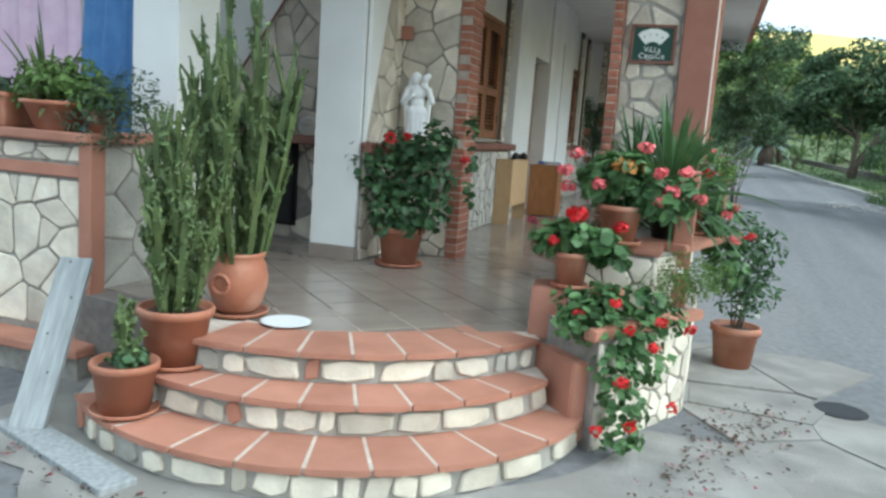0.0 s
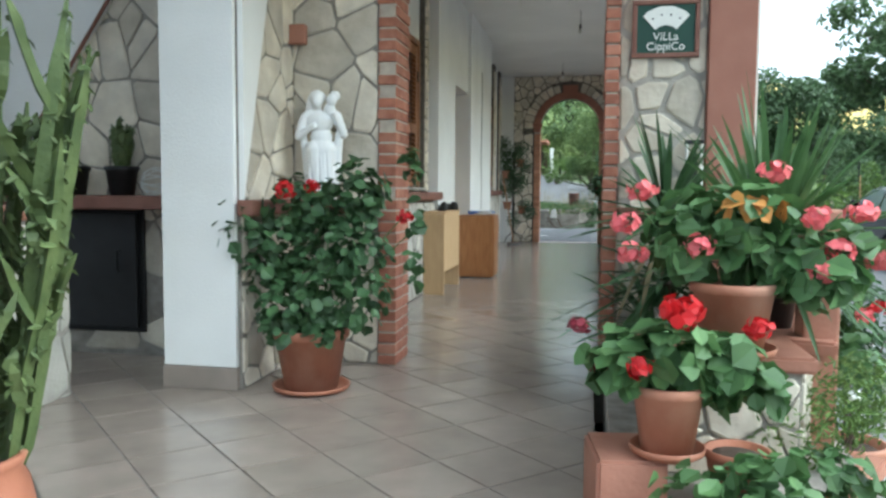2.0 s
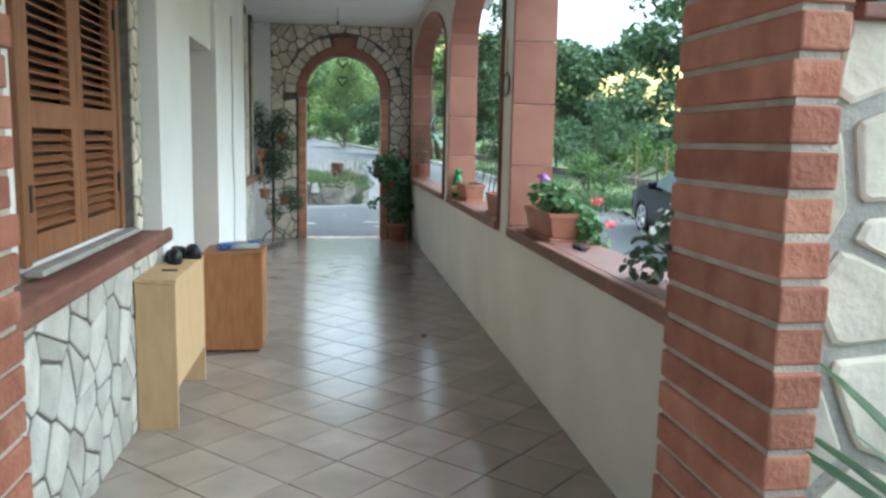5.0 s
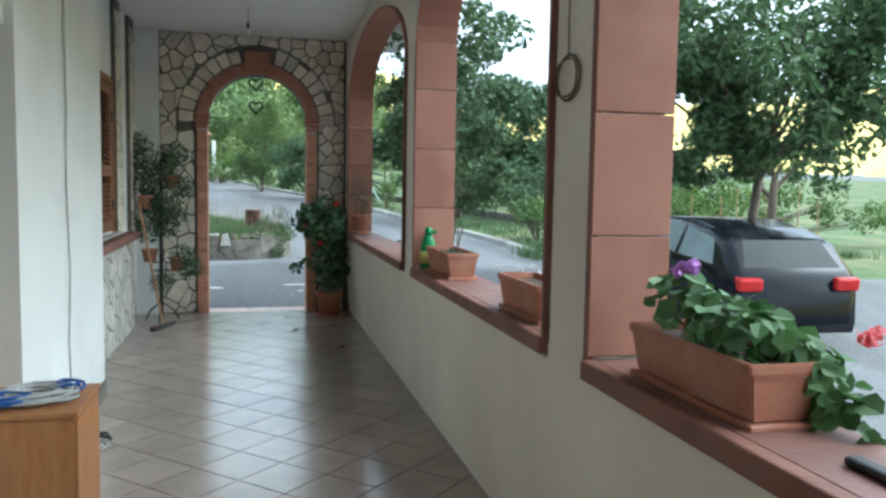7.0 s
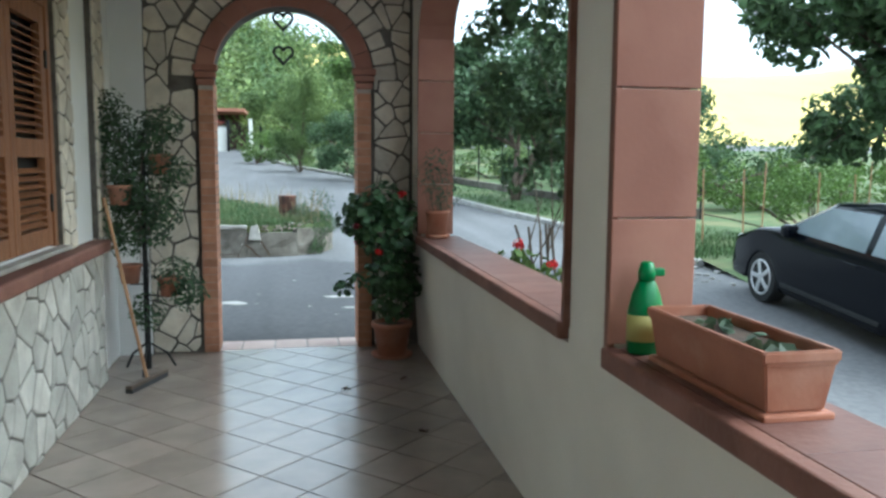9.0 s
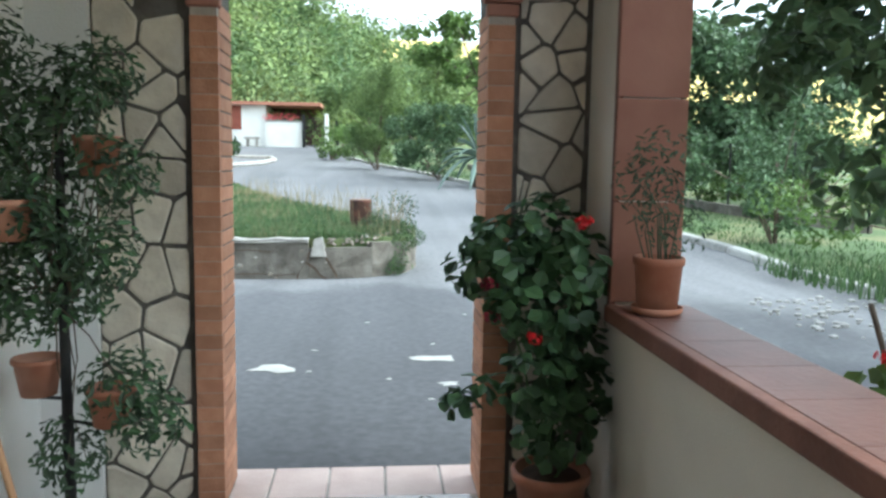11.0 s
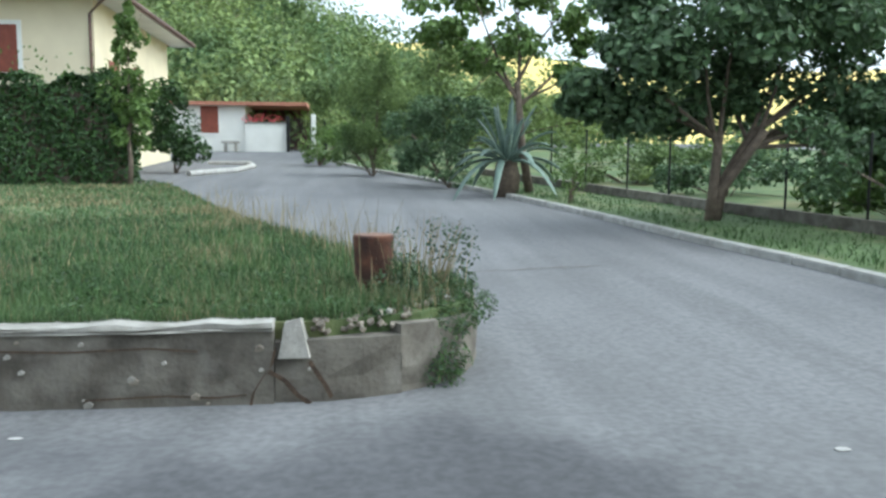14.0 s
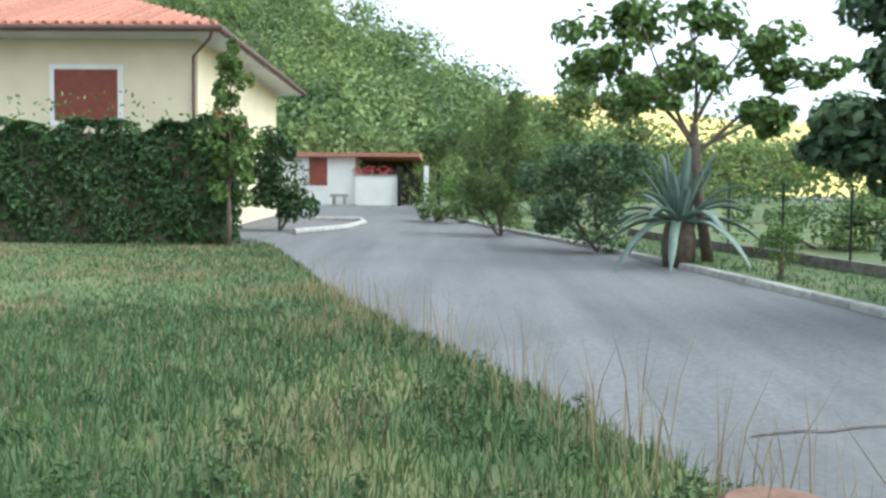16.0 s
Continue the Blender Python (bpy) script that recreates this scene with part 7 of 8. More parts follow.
    for nm, (y0, z0, y1, z1) in (("windscreen", (1.0, 0.995, 0.34, 1.345)), ("rear_window", (-1.9, 0.99, -1.6, 1.29))):
        q = bmesh.new()
        dz = 0.012
        vs = [q.verts.new(v) for v in ((-0.66, y0, z0 + dz), (0.66, y0, z0 + dz), (0.54, y1, z1 + dz), (-0.54, y1, z1 + dz), (-0.66, y0, z0 - 0.03), (0.66, y0, z0 - 0.03), (0.54, y1, z1 - 0.03), (-0.54, y1, z1 - 0.03))]
        for k in ((0, 1, 2, 3), (7, 6, 5, 4), (0, 4, 5, 1), (1, 5, 6, 2), (2, 6, 7, 3), (3, 7, 4, 0)):
            q.faces.new([vs[i] for i in k])
        bmesh.ops.recalc_face_normals(q, faces=q.faces)
        part(nm, q, "glass_black", c)
    for s in (-1, 1):
        for y in (-1.3, 1.28):
            w = part("wheel", lathe([(0.2, -0.1), (0.3, -0.1), (0.315, -0.07), (0.315, 0.07), (0.3, 0.1), (0.2, 0.1)], 32), "rubber", c, "black tyre", smooth=False)
            w.matrix_basis = pose(s * 0.765, y, 0.315, 0, 90, 0)
            bm = lathe([(0.2, -0.06), (0.215, 0.085), (0.2, 0.095), (0.19, 0.06), (0.06, 0.055), (0.05, 0.085), (0.02, 0.088)], 30)
            rim = part("rim", bm, "black", w)
            for k in range(5):
                sp = part("spoke", block(-0.026, 0.026, -0.01, 0.2, 0.094, 0.114, 0.006), "alloy", w)
                sp.matrix_basis = pose(0, 0, 0, 0, 0 if s > 0 else 180, 72 * k)
            ring = part("rim_edge", tube([(0.207 * math.cos(t), 0.207 * math.sin(t), 0.1) for t in np.linspace(0, 2 * math.pi, 31)], 0.013, 8), "alloy", w)
            ring.matrix_basis = pose(0, 0, 0, 0, 0 if s > 0 else 180, 0)
            rim.matrix_basis = pose(0, 0, 0, 0, 0 if s > 0 else 180, 0)


car()

# garden beyond the car ------------------------------------------------------------
branch_tree("walnut_tree", 7.2, 13.2, -0.1, 7.5, [(-2.0, -1.0, 4.0, 1.3, 1.2, 0.8), (-1.0, -2.0, 3.9, 1.4, 1.3, 0.9), (0.2, -0.8, 4.4, 1.6, 1.5, 1.2), (-0.8, 0.6, 3.5, 1.2, 1.1, 0.9), (0.6, -2.2, 3.4, 1.3, 1.2, 1.0), (1.6, 0.4, 4.0, 1.5, 1.4, 1.3), (-0.4, -0.2, 2.7, 1.0, 0.9, 0.6), (-2.4, 0.6, 4.6, 1.0, 1.0, 0.6), (0.4, 1.4, 3.2, 1.2, 1.2, 0.9), (-2.6, -0.2, 3.5, 0.8, 0.7, 0.45), (-1.8, -0.2, 3.3, 0.8, 0.7, 0.55), (-0.9, -0.2, 3.2, 0.8, 0.7, 0.6), (-1.0, -0.3, 2.4, 0.7, 0.7, 0.6), (-1.7, -0.2, 2.05, 0.5, 0.5, 0.35), (-0.4, -0.2, 2.1, 0.7, 0.7, 0.5), (-1.3, -0.2, 3.9, 1.0, 0.9, 0.6), (-0.4, -1.9, 2.6, 0.9, 0.8, 0.7), (0.4, -1.7, 2.9, 0.9, 0.9, 0.8), (0.1, -2.4, 4.3, 1.0, 1.0, 0.8), (-0.2, -2.0, 3.5, 0.9, 0.9, 0.7)],
            "large spreading walnut tree over the parked car", "leaf_walnut", 0.16, 15000, 521, 0.085, 0.3, ratio=0.45, fill=1.2)
bush("garden_shrub", 6.0, 20.5, 0.1, [(0, 0, 1.5, 0.9, 0.8, 0.9), (0.4, 0.3, 2.3, 0.7, 0.7, 0.7), (-0.3, 0, 0.7, 0.8, 0.7, 0.6)], 2300, 0.11, "leaf_tree", "tall leafy garden shrub with red flowers", 531)
bush("vine_row", 9.5, 19.0, 0.1, [(x, 0.4 * math.sin(x), 0.9 + 0.25 * math.sin(2 * x), 0.9, 0.6, 0.6) for x in (-3.6, -2.4, -1.2, 0, 1.2, 2.4, 3.6, 4.8, 6.0)], 5200, 0.10, "leaf_light", "long row of leafy vegetables and vines", 532, category="vine row")
bush("vine_row", 8.6, 24.5, 0.3, [(x, 0.3 * math.sin(2 * x), 1.3 + 0.3 * math.sin(1.5 * x), 1.0, 0.7, 0.9) for x in (-2.4, -1.0, 0.6, 2.0, 3.5, 5.0)], 4200, 0.13, "leaf_tree", "tall leafy vine row behind the garden", 533, category="vine row")
stake_rnd = random.Random(4)
for i in range(9):
    x, y = 6.2 + 0.75 * i, 17.6 + stake_rnd.uniform(-0.4, 0.4)
    st = tagged(part("garden_stake", tube([(0, 0, -0.15), (stake_rnd.uniform(-0.05, 0.05), 0, 1.5 + stake_rnd.uniform(-0.2, 0.2))], 0.014, 6), "broom_wood"), "thin wooden garden stake", "stake", group="garden stakes")
    st.location = (x, y, 0.0)
branch_tree("pergola_vine", 9.8, 16.4, 0.1, 3.6, [(0, 0, 2.6, 1.0, 0.9, 0.5), (1.3, 0, 2.6, 1.0, 0.9, 0.5), (-1.2, 0.3, 2.5, 0.9, 0.8, 0.5), (0.6, 0.4, 2.1, 0.8, 0.8, 0.4)], "spreading fruit tree behind the car", "leaf_tree", 0.14, 1700, 541, 0.1, 0.45)
rock_rnd = random.Random(21)
gravel = bmesh.new()
for i in range(260):
    x, y = rock_rnd.uniform(3.2, 7.5), rock_rnd.uniform(14.2, 16.4)
    z = ground_z(x, y)
    s = rock_rnd.uniform(0.02, 0.06)
    bmesh.ops.create_icosphere(gravel, subdivisions=1, radius=s, matrix=Matrix.Translation((x, y, z + s * 0.2)) @ Matrix.Diagonal((1, rock_rnd.uniform(0.6, 1), 0.5, 1)))
tagged(part("gravel", gravel, "kerb"), "loose pale stones at the edge of the drive", "gravel", kind="stuff")

# trees beyond the kerb ---------------------------------------------------------
FIG = [(x, y, 0.3 + 0.8 * z, a, b, 0.9 * c) for x, y, z, a, b, c in [(-1.9, -0.3, 3.3, 1.1, 1.1, 0.9), (-0.5, -0.6, 4.0, 1.4, 1.3, 1.0), (1.2, -0.4, 3.9, 1.4, 1.3, 1.1), (2.8, -0.2, 3.3, 1.4, 1.3, 1.1), (0.6, 0.6, 2.9, 1.4, 1.2, 0.8), (-1.1, 0.3, 2.5, 1.0, 1.0, 0.6), (2.2, -0.8, 2.2, 1.2, 1.1, 0.7),
       (3.9, 0.0, 2.5, 1.2, 1.1, 1.0), (0.3, -0.4, 5.1, 1.3, 1.2, 0.8), (1.9, 0.2, 5.0, 1.3, 1.2, 0.8), (3.4, -0.6, 1.5, 1.0, 1.0, 0.6), (-2.4, 0.4, 2.8, 0.7, 0.9, 0.5), (4.9, 0.1, 3.6, 1.2, 1.1, 0.9), (4.9, 0.2, 1.7, 1.0, 1.0, 0.7), (3.5, 0.0, 4.6, 1.2, 1.1, 0.9), (-1.2, 0.0, 4.9, 1.0, 1.0, 0.7)]]
branch_tree("fig_tree", 5.55, 27.4, 0.3, 5.6, FIG, "dark spreading fig tree with a forked trunk on the verge", "leaf_tree", 0.18, 26000, 553, 0.10, 0.33, 3, ratio=0.6, lean=(0.15, 0), splay=8.0, fill=1.45)
branch_tree("fruit_tree", 3.6, 34.5, 0.75, 6.0, [(-2.6, 0, 4.6, 1.0, 0.9, 0.8), (-1.6, 0, 5.2, 1.1, 1.0, 0.8), (-0.4, 0.2, 5.4, 1.1, 1.0, 0.9), (0.8, 0, 4.9, 1.1, 1.0, 0.8), (-1.4, -0.2, 3.7, 1.0, 0.9, 0.6), (1.2, 0.2, 3.2, 1.0, 0.9, 0.7), (-0.2, 0, 4.2, 0.9, 0.9, 0.6), (1.9, 0, 4.0, 0.8, 0.8, 0.6)],
            "tall airy fruit tree with light green leaves", "leaf_light", 0.24, 3000, 552, 0.11, 0.5, ratio=0.6, lean=(-0.4, 0))


def agave():
    a = thing("agave", 2.95, 34.6, 1.2, "large blue green agave with arching leaves on the bank", "agave")
    rnd = random.Random(7)
    part("base", lathe([(0.34, -0.6), (0.38, 0.0), (0.3, 0.35), (0.16, 0.5)], 18), "bark", a, smooth=True)
    for i in range(34):
        az = i * 2.4
        el = radians(82 - 2.2 * i + rnd.uniform(-6, 6))
        L = rnd.uniform(1.75, 2.4)
        bm = bmesh.new()
        prev = None
        for k in range(9):
            t = k / 8
            r = L * t * math.cos(el) * 0.9 + 0.1
            z = 0.35 + L * (t * max(0.25, math.sin(el)) - 0.75 * t * t * max(0.0, math.cos(el)) ** 1.3)
            w = 0.13 * (0.55 + 1.1 * t) * (1 - t) ** 0.55 + 0.004
            c = Vector((math.cos(az) * r, math.sin(az) * r, z))
            s = Vector((-math.sin(az), math.cos(az), 0)) * w
            cur = [bm.verts.new(c - s + Vector((0, 0, w * 0.5))), bm.verts.new(c), bm.verts.new(c + s + Vector((0, 0, w * 0.5))), bm.verts.new(c - Vector((0, 0, w * 0.35)))]
            if prev:
                for j in range(4):
                    q = (j + 1) % 4
                    bm.faces.new((prev[j], prev[q], cur[q], cur[j]))
            prev = cur
        part("leaf", bm, "agave", a, smooth=True)


agave()
bush("verge_bush", 1.7, 37.5, 0.8, [(0, 0, 1.1, 1.2, 0.9, 1.1), (-1.0, 0.6, 1.0, 1.0, 0.9, 0.9), (0.9, 0, 1.9, 1.1, 0.9, 1.1), (-0.2, 0.4, 2.3, 1.2, 0.9, 1.0), (-1.2, 1.6, 1.9, 1.1, 0.9, 1.2)], 6500, 0.14, "leaf_tree", "mixed dark bushes on the verge", 561)
bush("feathery_tree", -0.6, 42.2, 1.0, [(0, 0, 1.4, 1.2, 1.0, 1.3), (0.2, 0, 3.0, 1.2, 1.0, 1.3), (-0.4, 0, 2.4, 1.1, 1.0, 1.2), (0.3, 0, 4.1, 0.9, 0.8, 1.0), (1.1, 0, 2.2, 1.0, 0.9, 1.4), (-0.9, 0.5, 1.2, 0.9, 0.8, 1.0)], 8500, 0.17, "leaf_wood", "tall feathery green shrub", 562, 0.22, "tree")
bush("verge_bush", -2.9, 48.5, 1.4, [(0, 0, 0.9, 1.0, 0.9, 0.9), (0.8, -1, 1.0, 1.0, 0.9, 0.9)], 1500, 0.16, "leaf_light", "rounded light green bush beside the drive", 563)
bush("verge_bush", 3.9, 31.4, 0.55, [(0, 0, 0.5, 0.5, 0.45, 0.5), (0.15, 0.2, 0.9, 0.4, 0.4, 0.4)], 700, 0.08, "leaf_light", "small light green bush on the verge", 564)
bush("tree_row", 1.5, 52.0, 1.8, [(0, 0, 2.5, 2.5, 2, 2.2), (3.5, -1, 2.8, 2.6, 2, 2.4), (7.0, -2, 2.6, 2.8, 2, 2.2), (-2.2, 2, 3.2, 2.0, 2, 2.4), (11, -4, 2.5, 3, 2, 2.0), (1.5, 1, 5.0, 2, 2, 1.6), (-4.2, 4, 2.6, 1.8, 2, 2.2), (4.5, 0, 5.0, 2, 2, 1.5)], 11000, 0.27, "leaf_wood", "row of mixed trees behind the verge", 565, 0.5, "trees")


def fence():
    f = thing("fence", 6, 27, 0.4, "wire fence with thin posts on a low concrete wall", "fence")
    inv = f.matrix_world.inverted()
    pts = [(8.6, 22.0), (7.4, 25.5), (6.4, 29.0), (5.6, 32.5), (4.6, 36.5), (3.2, 41.0)]
    for (x0, y0), (x1, y1) in zip(pts, pts[1:]):
        z0, z1 = road_z(y0) + 0.12, road_z(y1) + 0.12
        bm = bmesh.new()
        vs = [bm.verts.new(v) for v in ((x0, y0, z0 - 0.3), (x0 + 0.18, y0, z0 - 0.3), (x1 + 0.18, y1, z1 - 0.3), (x1, y1, z1 - 0.3), (x0, y0, z0 + 0.26), (x0 + 0.18, y0, z0 + 0.26), (x1 + 0.18, y1, z1 + 0.26), (x1, y1, z1 + 0.26))]
        for q in ((3, 2, 1, 0), (4, 5, 6, 7), (0, 1, 5, 4), (1, 2, 6, 5), (2, 3, 7, 6), (3, 0, 4, 7)):
            bm.faces.new([vs[i] for i in q])
        part("low_wall", bm, "concrete", f).matrix_parent_inverse = inv
        for k in range(2):
            t = k / 2
            x, y, z = x0 + (x1 - x0) * t + 0.09, y0 + (y1 - y0) * t, z0 + (z1 - z0) * t
            part("post", tube([(x, y, z), (x, y, z + 1.75)], 0.025, 7), "iron", f).matrix_parent_inverse = inv
        for h in (0.5, 0.8, 1.1, 1.4, 1.7):
            part("wire", tube([(x0 + 0.09, y0, z0 + h), (x1 + 0.09, y1, z1 + h)], 0.006, 4), "iron", f).matrix_parent_inverse = inv


fence()

# overgrown ground behind the fence
for i, (x, y, s) in enumerate(((9.6, 27.0, 1.0), (11.5, 30.0, 1.2), (8.6, 33.0, 0.9), (12.0, 24.0, 1.1), (7.6, 37.5, 1.1), (14.5, 33.0, 1.5), (16.0, 27.0, 1.4), (10.5, 37.0, 1.4))):
    bush("field_bush", x, y, road_z(y) + 0.05, [(0, 0, 0.8 * s, 1.5 * s, 1.2, 0.8 * s), (1.2 * s, 0.6, 1.1 * s, 1.2 * s, 1.1, 0.8 * s), (-1.3 * s, 0.3, 0.6 * s, 1.2 * s, 1.0, 0.6 * s)], 1700, 0.17, ("leaf_light", "leaf_wood", "leaf_tree")[i % 3], "loose green bush on the field behind the fence", 570 + i)

# stump, weeds, grass ------------------------------------------------------------
stump = thing("tree_stump", -1.06, 19.18, 0.46, "reddish brown sawn tree stump standing in the weeds", "stump")
part("shell", lathe([(0.145, 0.0), (0.155, 0.1), (0.152, 0.22), (0.158, 0.3), (0.162, 0.45), (0.164, 0.465), (0.155, 0.472)], 28), "rust", stump, smooth=True)
part("sawn_top", lathe([(0.15, 0.468), (0.146, 0.476), (0.06, 0.478), (0.01, 0.479)], 28), "stump_top", stump, "pale reddish sawn wood")
flower(stump, (0.0, -0.17, 0.1), "straw", 0.05, 14, 600, "weed")


def grass():
    r = np.random.default_rng(33)
    roots, hs = [], []
    roots2, hs2 = [], []
    tries = 0
    while len(roots) < 85000 and tries < 330000:
        tries += 1
        u = r.random()
        y = 18.15 + 22 * u ** 2.1
        x = r.uniform(-9.5, 0.2) if y < 26 else r.uniform(-16, -2)
        if inside(bed_poly, x, y):
            patch = noise.noise(Vector((x * 0.8, y * 0.45, 0)))
            far = min(1.0, (y - 18) / 12)
            h = (0.07 + 0.13 * r.random() ** 1.5 + 0.09 * max(0, patch)) * (1.0 - 0.3 * far)
            if y < 18.6 and x < -1.6:
                h *= 0.7
            if r.random() < 0.03 + 0.9 * max(0.0, patch - 0.05) + 0.14 * far:
                roots2.append((x, y, bed_z(x, y) - 0.03))
                hs2.append(h * 1.15)
            else:
                roots.append((x, y, bed_z(x, y) - 0.03))
                hs.append(h)
    w = 0.0024 + 0.0008 * (np.array([q[1] for q in roots]) - 18)
    tagged(part("grass", blades("grass", roots, hs, 0.8, w, r, "grass"), "grass"), "uneven green grass of the raised bed", "grass", kind="stuff")
    w = 0.0022 + 0.0007 * (np.array([q[1] for q in roots2]) - 18)
    tagged(part("dry_grass", blades("dry_grass", roots2, hs2, 0.6, w, r, "straw"), "straw"), "dry straw coloured grass among the green", "dry grass", kind="stuff")
    # verge grass
    roots, hs = [], []
    while len(roots) < 7000:
        y = 16 + 30 * r.random() ** 1.3
        x = kerb_at(y) + 0.25 + 2.6 * r.random()
        roots.append((x, y, road_z(y) + 0.12))
        hs.append(0.05 + 0.1 * r.random())
    tagged(part("verge_grass", blades("verge_grass", roots, hs, 0.8, 0.012, r, "grass"), "grass"), "short grass on the verge", "grass", kind="stuff")
    # grass beside the parked car
    roots, hs = [], []
    while len(roots) < 3500:
        x, y = r.uniform(4.6, 12.0), r.uniform(15.6, 18.5)
        roots.append((x, y, ground_z(x, y) + 0.05))
        hs.append(0.12 + 0.25 * r.random())
    tagged(part("garden_grass", blades("garden_grass", roots, hs, 0.8, 0.012, r, "grass"), "grass"), "long grass at the edge of the garden", "grass", kind="stuff")
    # tall seed stalks at the lawn edge
    roots, hs = [], []
    for i in range(420):
        t = r.random()
        if i < 90:
            x, y = -1.2 + 1.0 * r.random(), 18.5 + 1.2 * r.random()
            if not inside(bed_poly, x, y):
                continue
        else:
            k = r.random()
            y = 19.6 + 9 * k
            x = float(np.interp(y, (19.3, 20.2, 22.5, 27.5, 33), (-0.3, -0.65, -1.45, -3.45, -5.2))) - 0.5 * r.random()
        roots.append((x, y, bed_z(x, y) - 0.03))
        hs.append(0.3 + 0.45 * r.random())
    tagged(part("tall_stalks", blades("tall_stalks", roots, hs, 0.45, 0.004, r, "straw"), "straw"), "tall dry seed stalks along the lawn edge", "dry grass", kind="stuff")


grass()


def lawn_weeds():
    r = np.random.default_rng(57)
    C, Rr = [], []
    while len(C) < 330:
        y = 18.25 + 9 * r.random() ** 1.7
        x = r.uniform(-7.5, -0.4)
        if inside(bed_poly, x, y):
            C.append((x, y, bed_z(x, y) + 0.03))
            Rr.append((r.uniform(0.06, 0.2), r.uniform(0.06, 0.2), r.uniform(0.03, 0.11)))
    n = 15000
    pts, d = blob_points(n, r, C, Rr, 0.3)
    me = leaf_mesh("lawn_weeds", pts, d + r.normal(scale=0.5, size=d.shape) + np.array([[0, 0, 0.8]]), 0.04 * r.uniform(0.5, 1.3, n), r, 0.5, 0.15, "leaf_hedge")
    tagged(part("lawn_weeds", me, "leaf_hedge"), "low broad-leaved weeds among the lawn grass", "weeds", kind="stuff")


lawn_weeds()
weeds = thing("weed_clump", -0.72, 18.75, 0.33, "tangled green weeds hanging over the broken wall end", "weeds")
WC = [(0, 0, 0.2), (-0.2, 0.1, 0.25), (0.2, 0.15, 0.2), (0.05, -0.15, 0.08), (0.3, 0.3, 0.22), (-0.1, 0.35, 0.32), (0.0, -0.28, -0.1), (0.02, -0.34, -0.22), (0.12, -0.28, 0.0), (0.24, -0.2, 0.05), (0.4, 0.05, 0.1), (0.14, -0.36, -0.2), (0.1, -0.4, -0.32)]
foliage(weeds, 2600, WC, [(0.19, 0.16, 0.15)] * 13, 0.055, "grass", 611, 0.25)
foliage(weeds, 1500, WC, [(0.19, 0.16, 0.15)] * 13, 0.04, "leaf_grey", 615, 0.4)
foliage(weeds, 300, [(0.3, 0.2, 0.55), (0.15, 0.1, 0.6), (0.4, 0.4, 0.5), (-0.1, 0.2, 0.5)], [(0.12, 0.12, 0.2)] * 4, 0.035, "leaf_grey", 612, 0.6)
stems(weeds, [(0.3, 0.2, 0.7), (0.15, 0.1, 0.78), (0.4, 0.4, 0.65), (-0.1, 0.2, 0.65), (0.25, 0.0, 0.62)], 16, 613, 0.004, "straw", (0.05, 0.05, 0.05))
foliage(weeds, 300, [(0.0, -0.3, -0.15), (0.05, -0.36, -0.28), (-0.15, -0.1, 0.0)], [(0.12, 0.08, 0.12)] * 3, 0.06, "straw", 614, 0.2)

# pale broken concrete at the foot of the steps
def apron():
    rnd = random.Random(3)
    bm = bmesh.new()
    inner, outer = [], []
    for i in range(49):
        a = radians(178 + 186 * i / 48)
        r1 = 2.15 + 0.35 * noise.noise(Vector((math.cos(a) * 2, math.sin(a) * 2, 1))) + rnd.uniform(-0.06, 0.06)
        for ring, r in ((inner, 1.2), (outer, r1)):
            x, y = -1.15 + r * math.cos(a), -2.1 + r * math.sin(a)
            ring.append(bm.verts.new((x, y, road_z(y) + 0.007)))
    for i in range(48):
        bm.faces.new((inner[i], outer[i], outer[i + 1], inner[i + 1]))
    tagged(part("concrete_apron", bm, "apron"), "pale broken concrete around the foot of the steps", "pavement", kind="structure")


apron()


def broken_concrete():
    """Cracked concrete slabs along the foot of the flower wall."""
    rnd = random.Random(14)
    ap = thing("broken_concrete", 0.7, -1.6, -0.49, "cracked pale concrete slabs beside the flower wall", "pavement", kind="structure")
    inv = ap.matrix_world.inverted()
    for poly in cells(1.5, 2.9, 0.62, rnd):
        poly = [(x + 0.24, y - 2.75) for x, y in poly]
        cx, cy = sum(p[0] for p in poly) / len(poly), sum(p[1] for p in poly) / len(poly)
        if cx > 1.35 + 0.25 * math.sin(3 * cy) or (cx < 0.42 and cy < -1.5 and cx < 0.9 + 0.3 * cy + 0.2):
            continue
        k = rnd.uniform(0.975, 0.995)
        poly = [(cx + (x - cx) * k, cy + (y - cy) * k) for x, y in poly]
        h = rnd.uniform(0.005, 0.012)
        part("slab", prism(poly, road_z(cy) - 0.05, road_z(cy) + h), "apron", ap).matrix_parent_inverse = inv
    part("drain_cover", lathe([(0.16, 0.0), (0.16, 0.012), (0.13, 0.014), (0.05, 0.013)], 24), "iron", ap, "dark round drain cover").matrix_basis = pose(0.55, 0.55, 0.018)


broken_concrete()

# litter of leaves and petals by the steps
lit = np.random.default_rng(8)
pts = []
for _ in range(1000):
    k = lit.random()
    pts.append((-0.9 + 1.75 * k + 0.16 * lit.normal(), -3.85 + 2.5 * k ** 1.2 + 0.16 * lit.normal() - 0.12 * lit.random()))
for _ in range(90):
    k = lit.random()
    pts.append((-2.6 + 1.3 * k, -3.75 - 0.25 * k + 0.08 * lit.normal()))
pts = [(x, y) for x, y in pts if (Vector((x, y)) - Vector((-1.2, -2.3))).length > 1.45 and not (x < 0.33 and y > -2.5 and x > -0.5)]
petals = [(x + lit.normal() * 0.05, y + lit.normal() * 0.05) for x, y in pts[::5]]
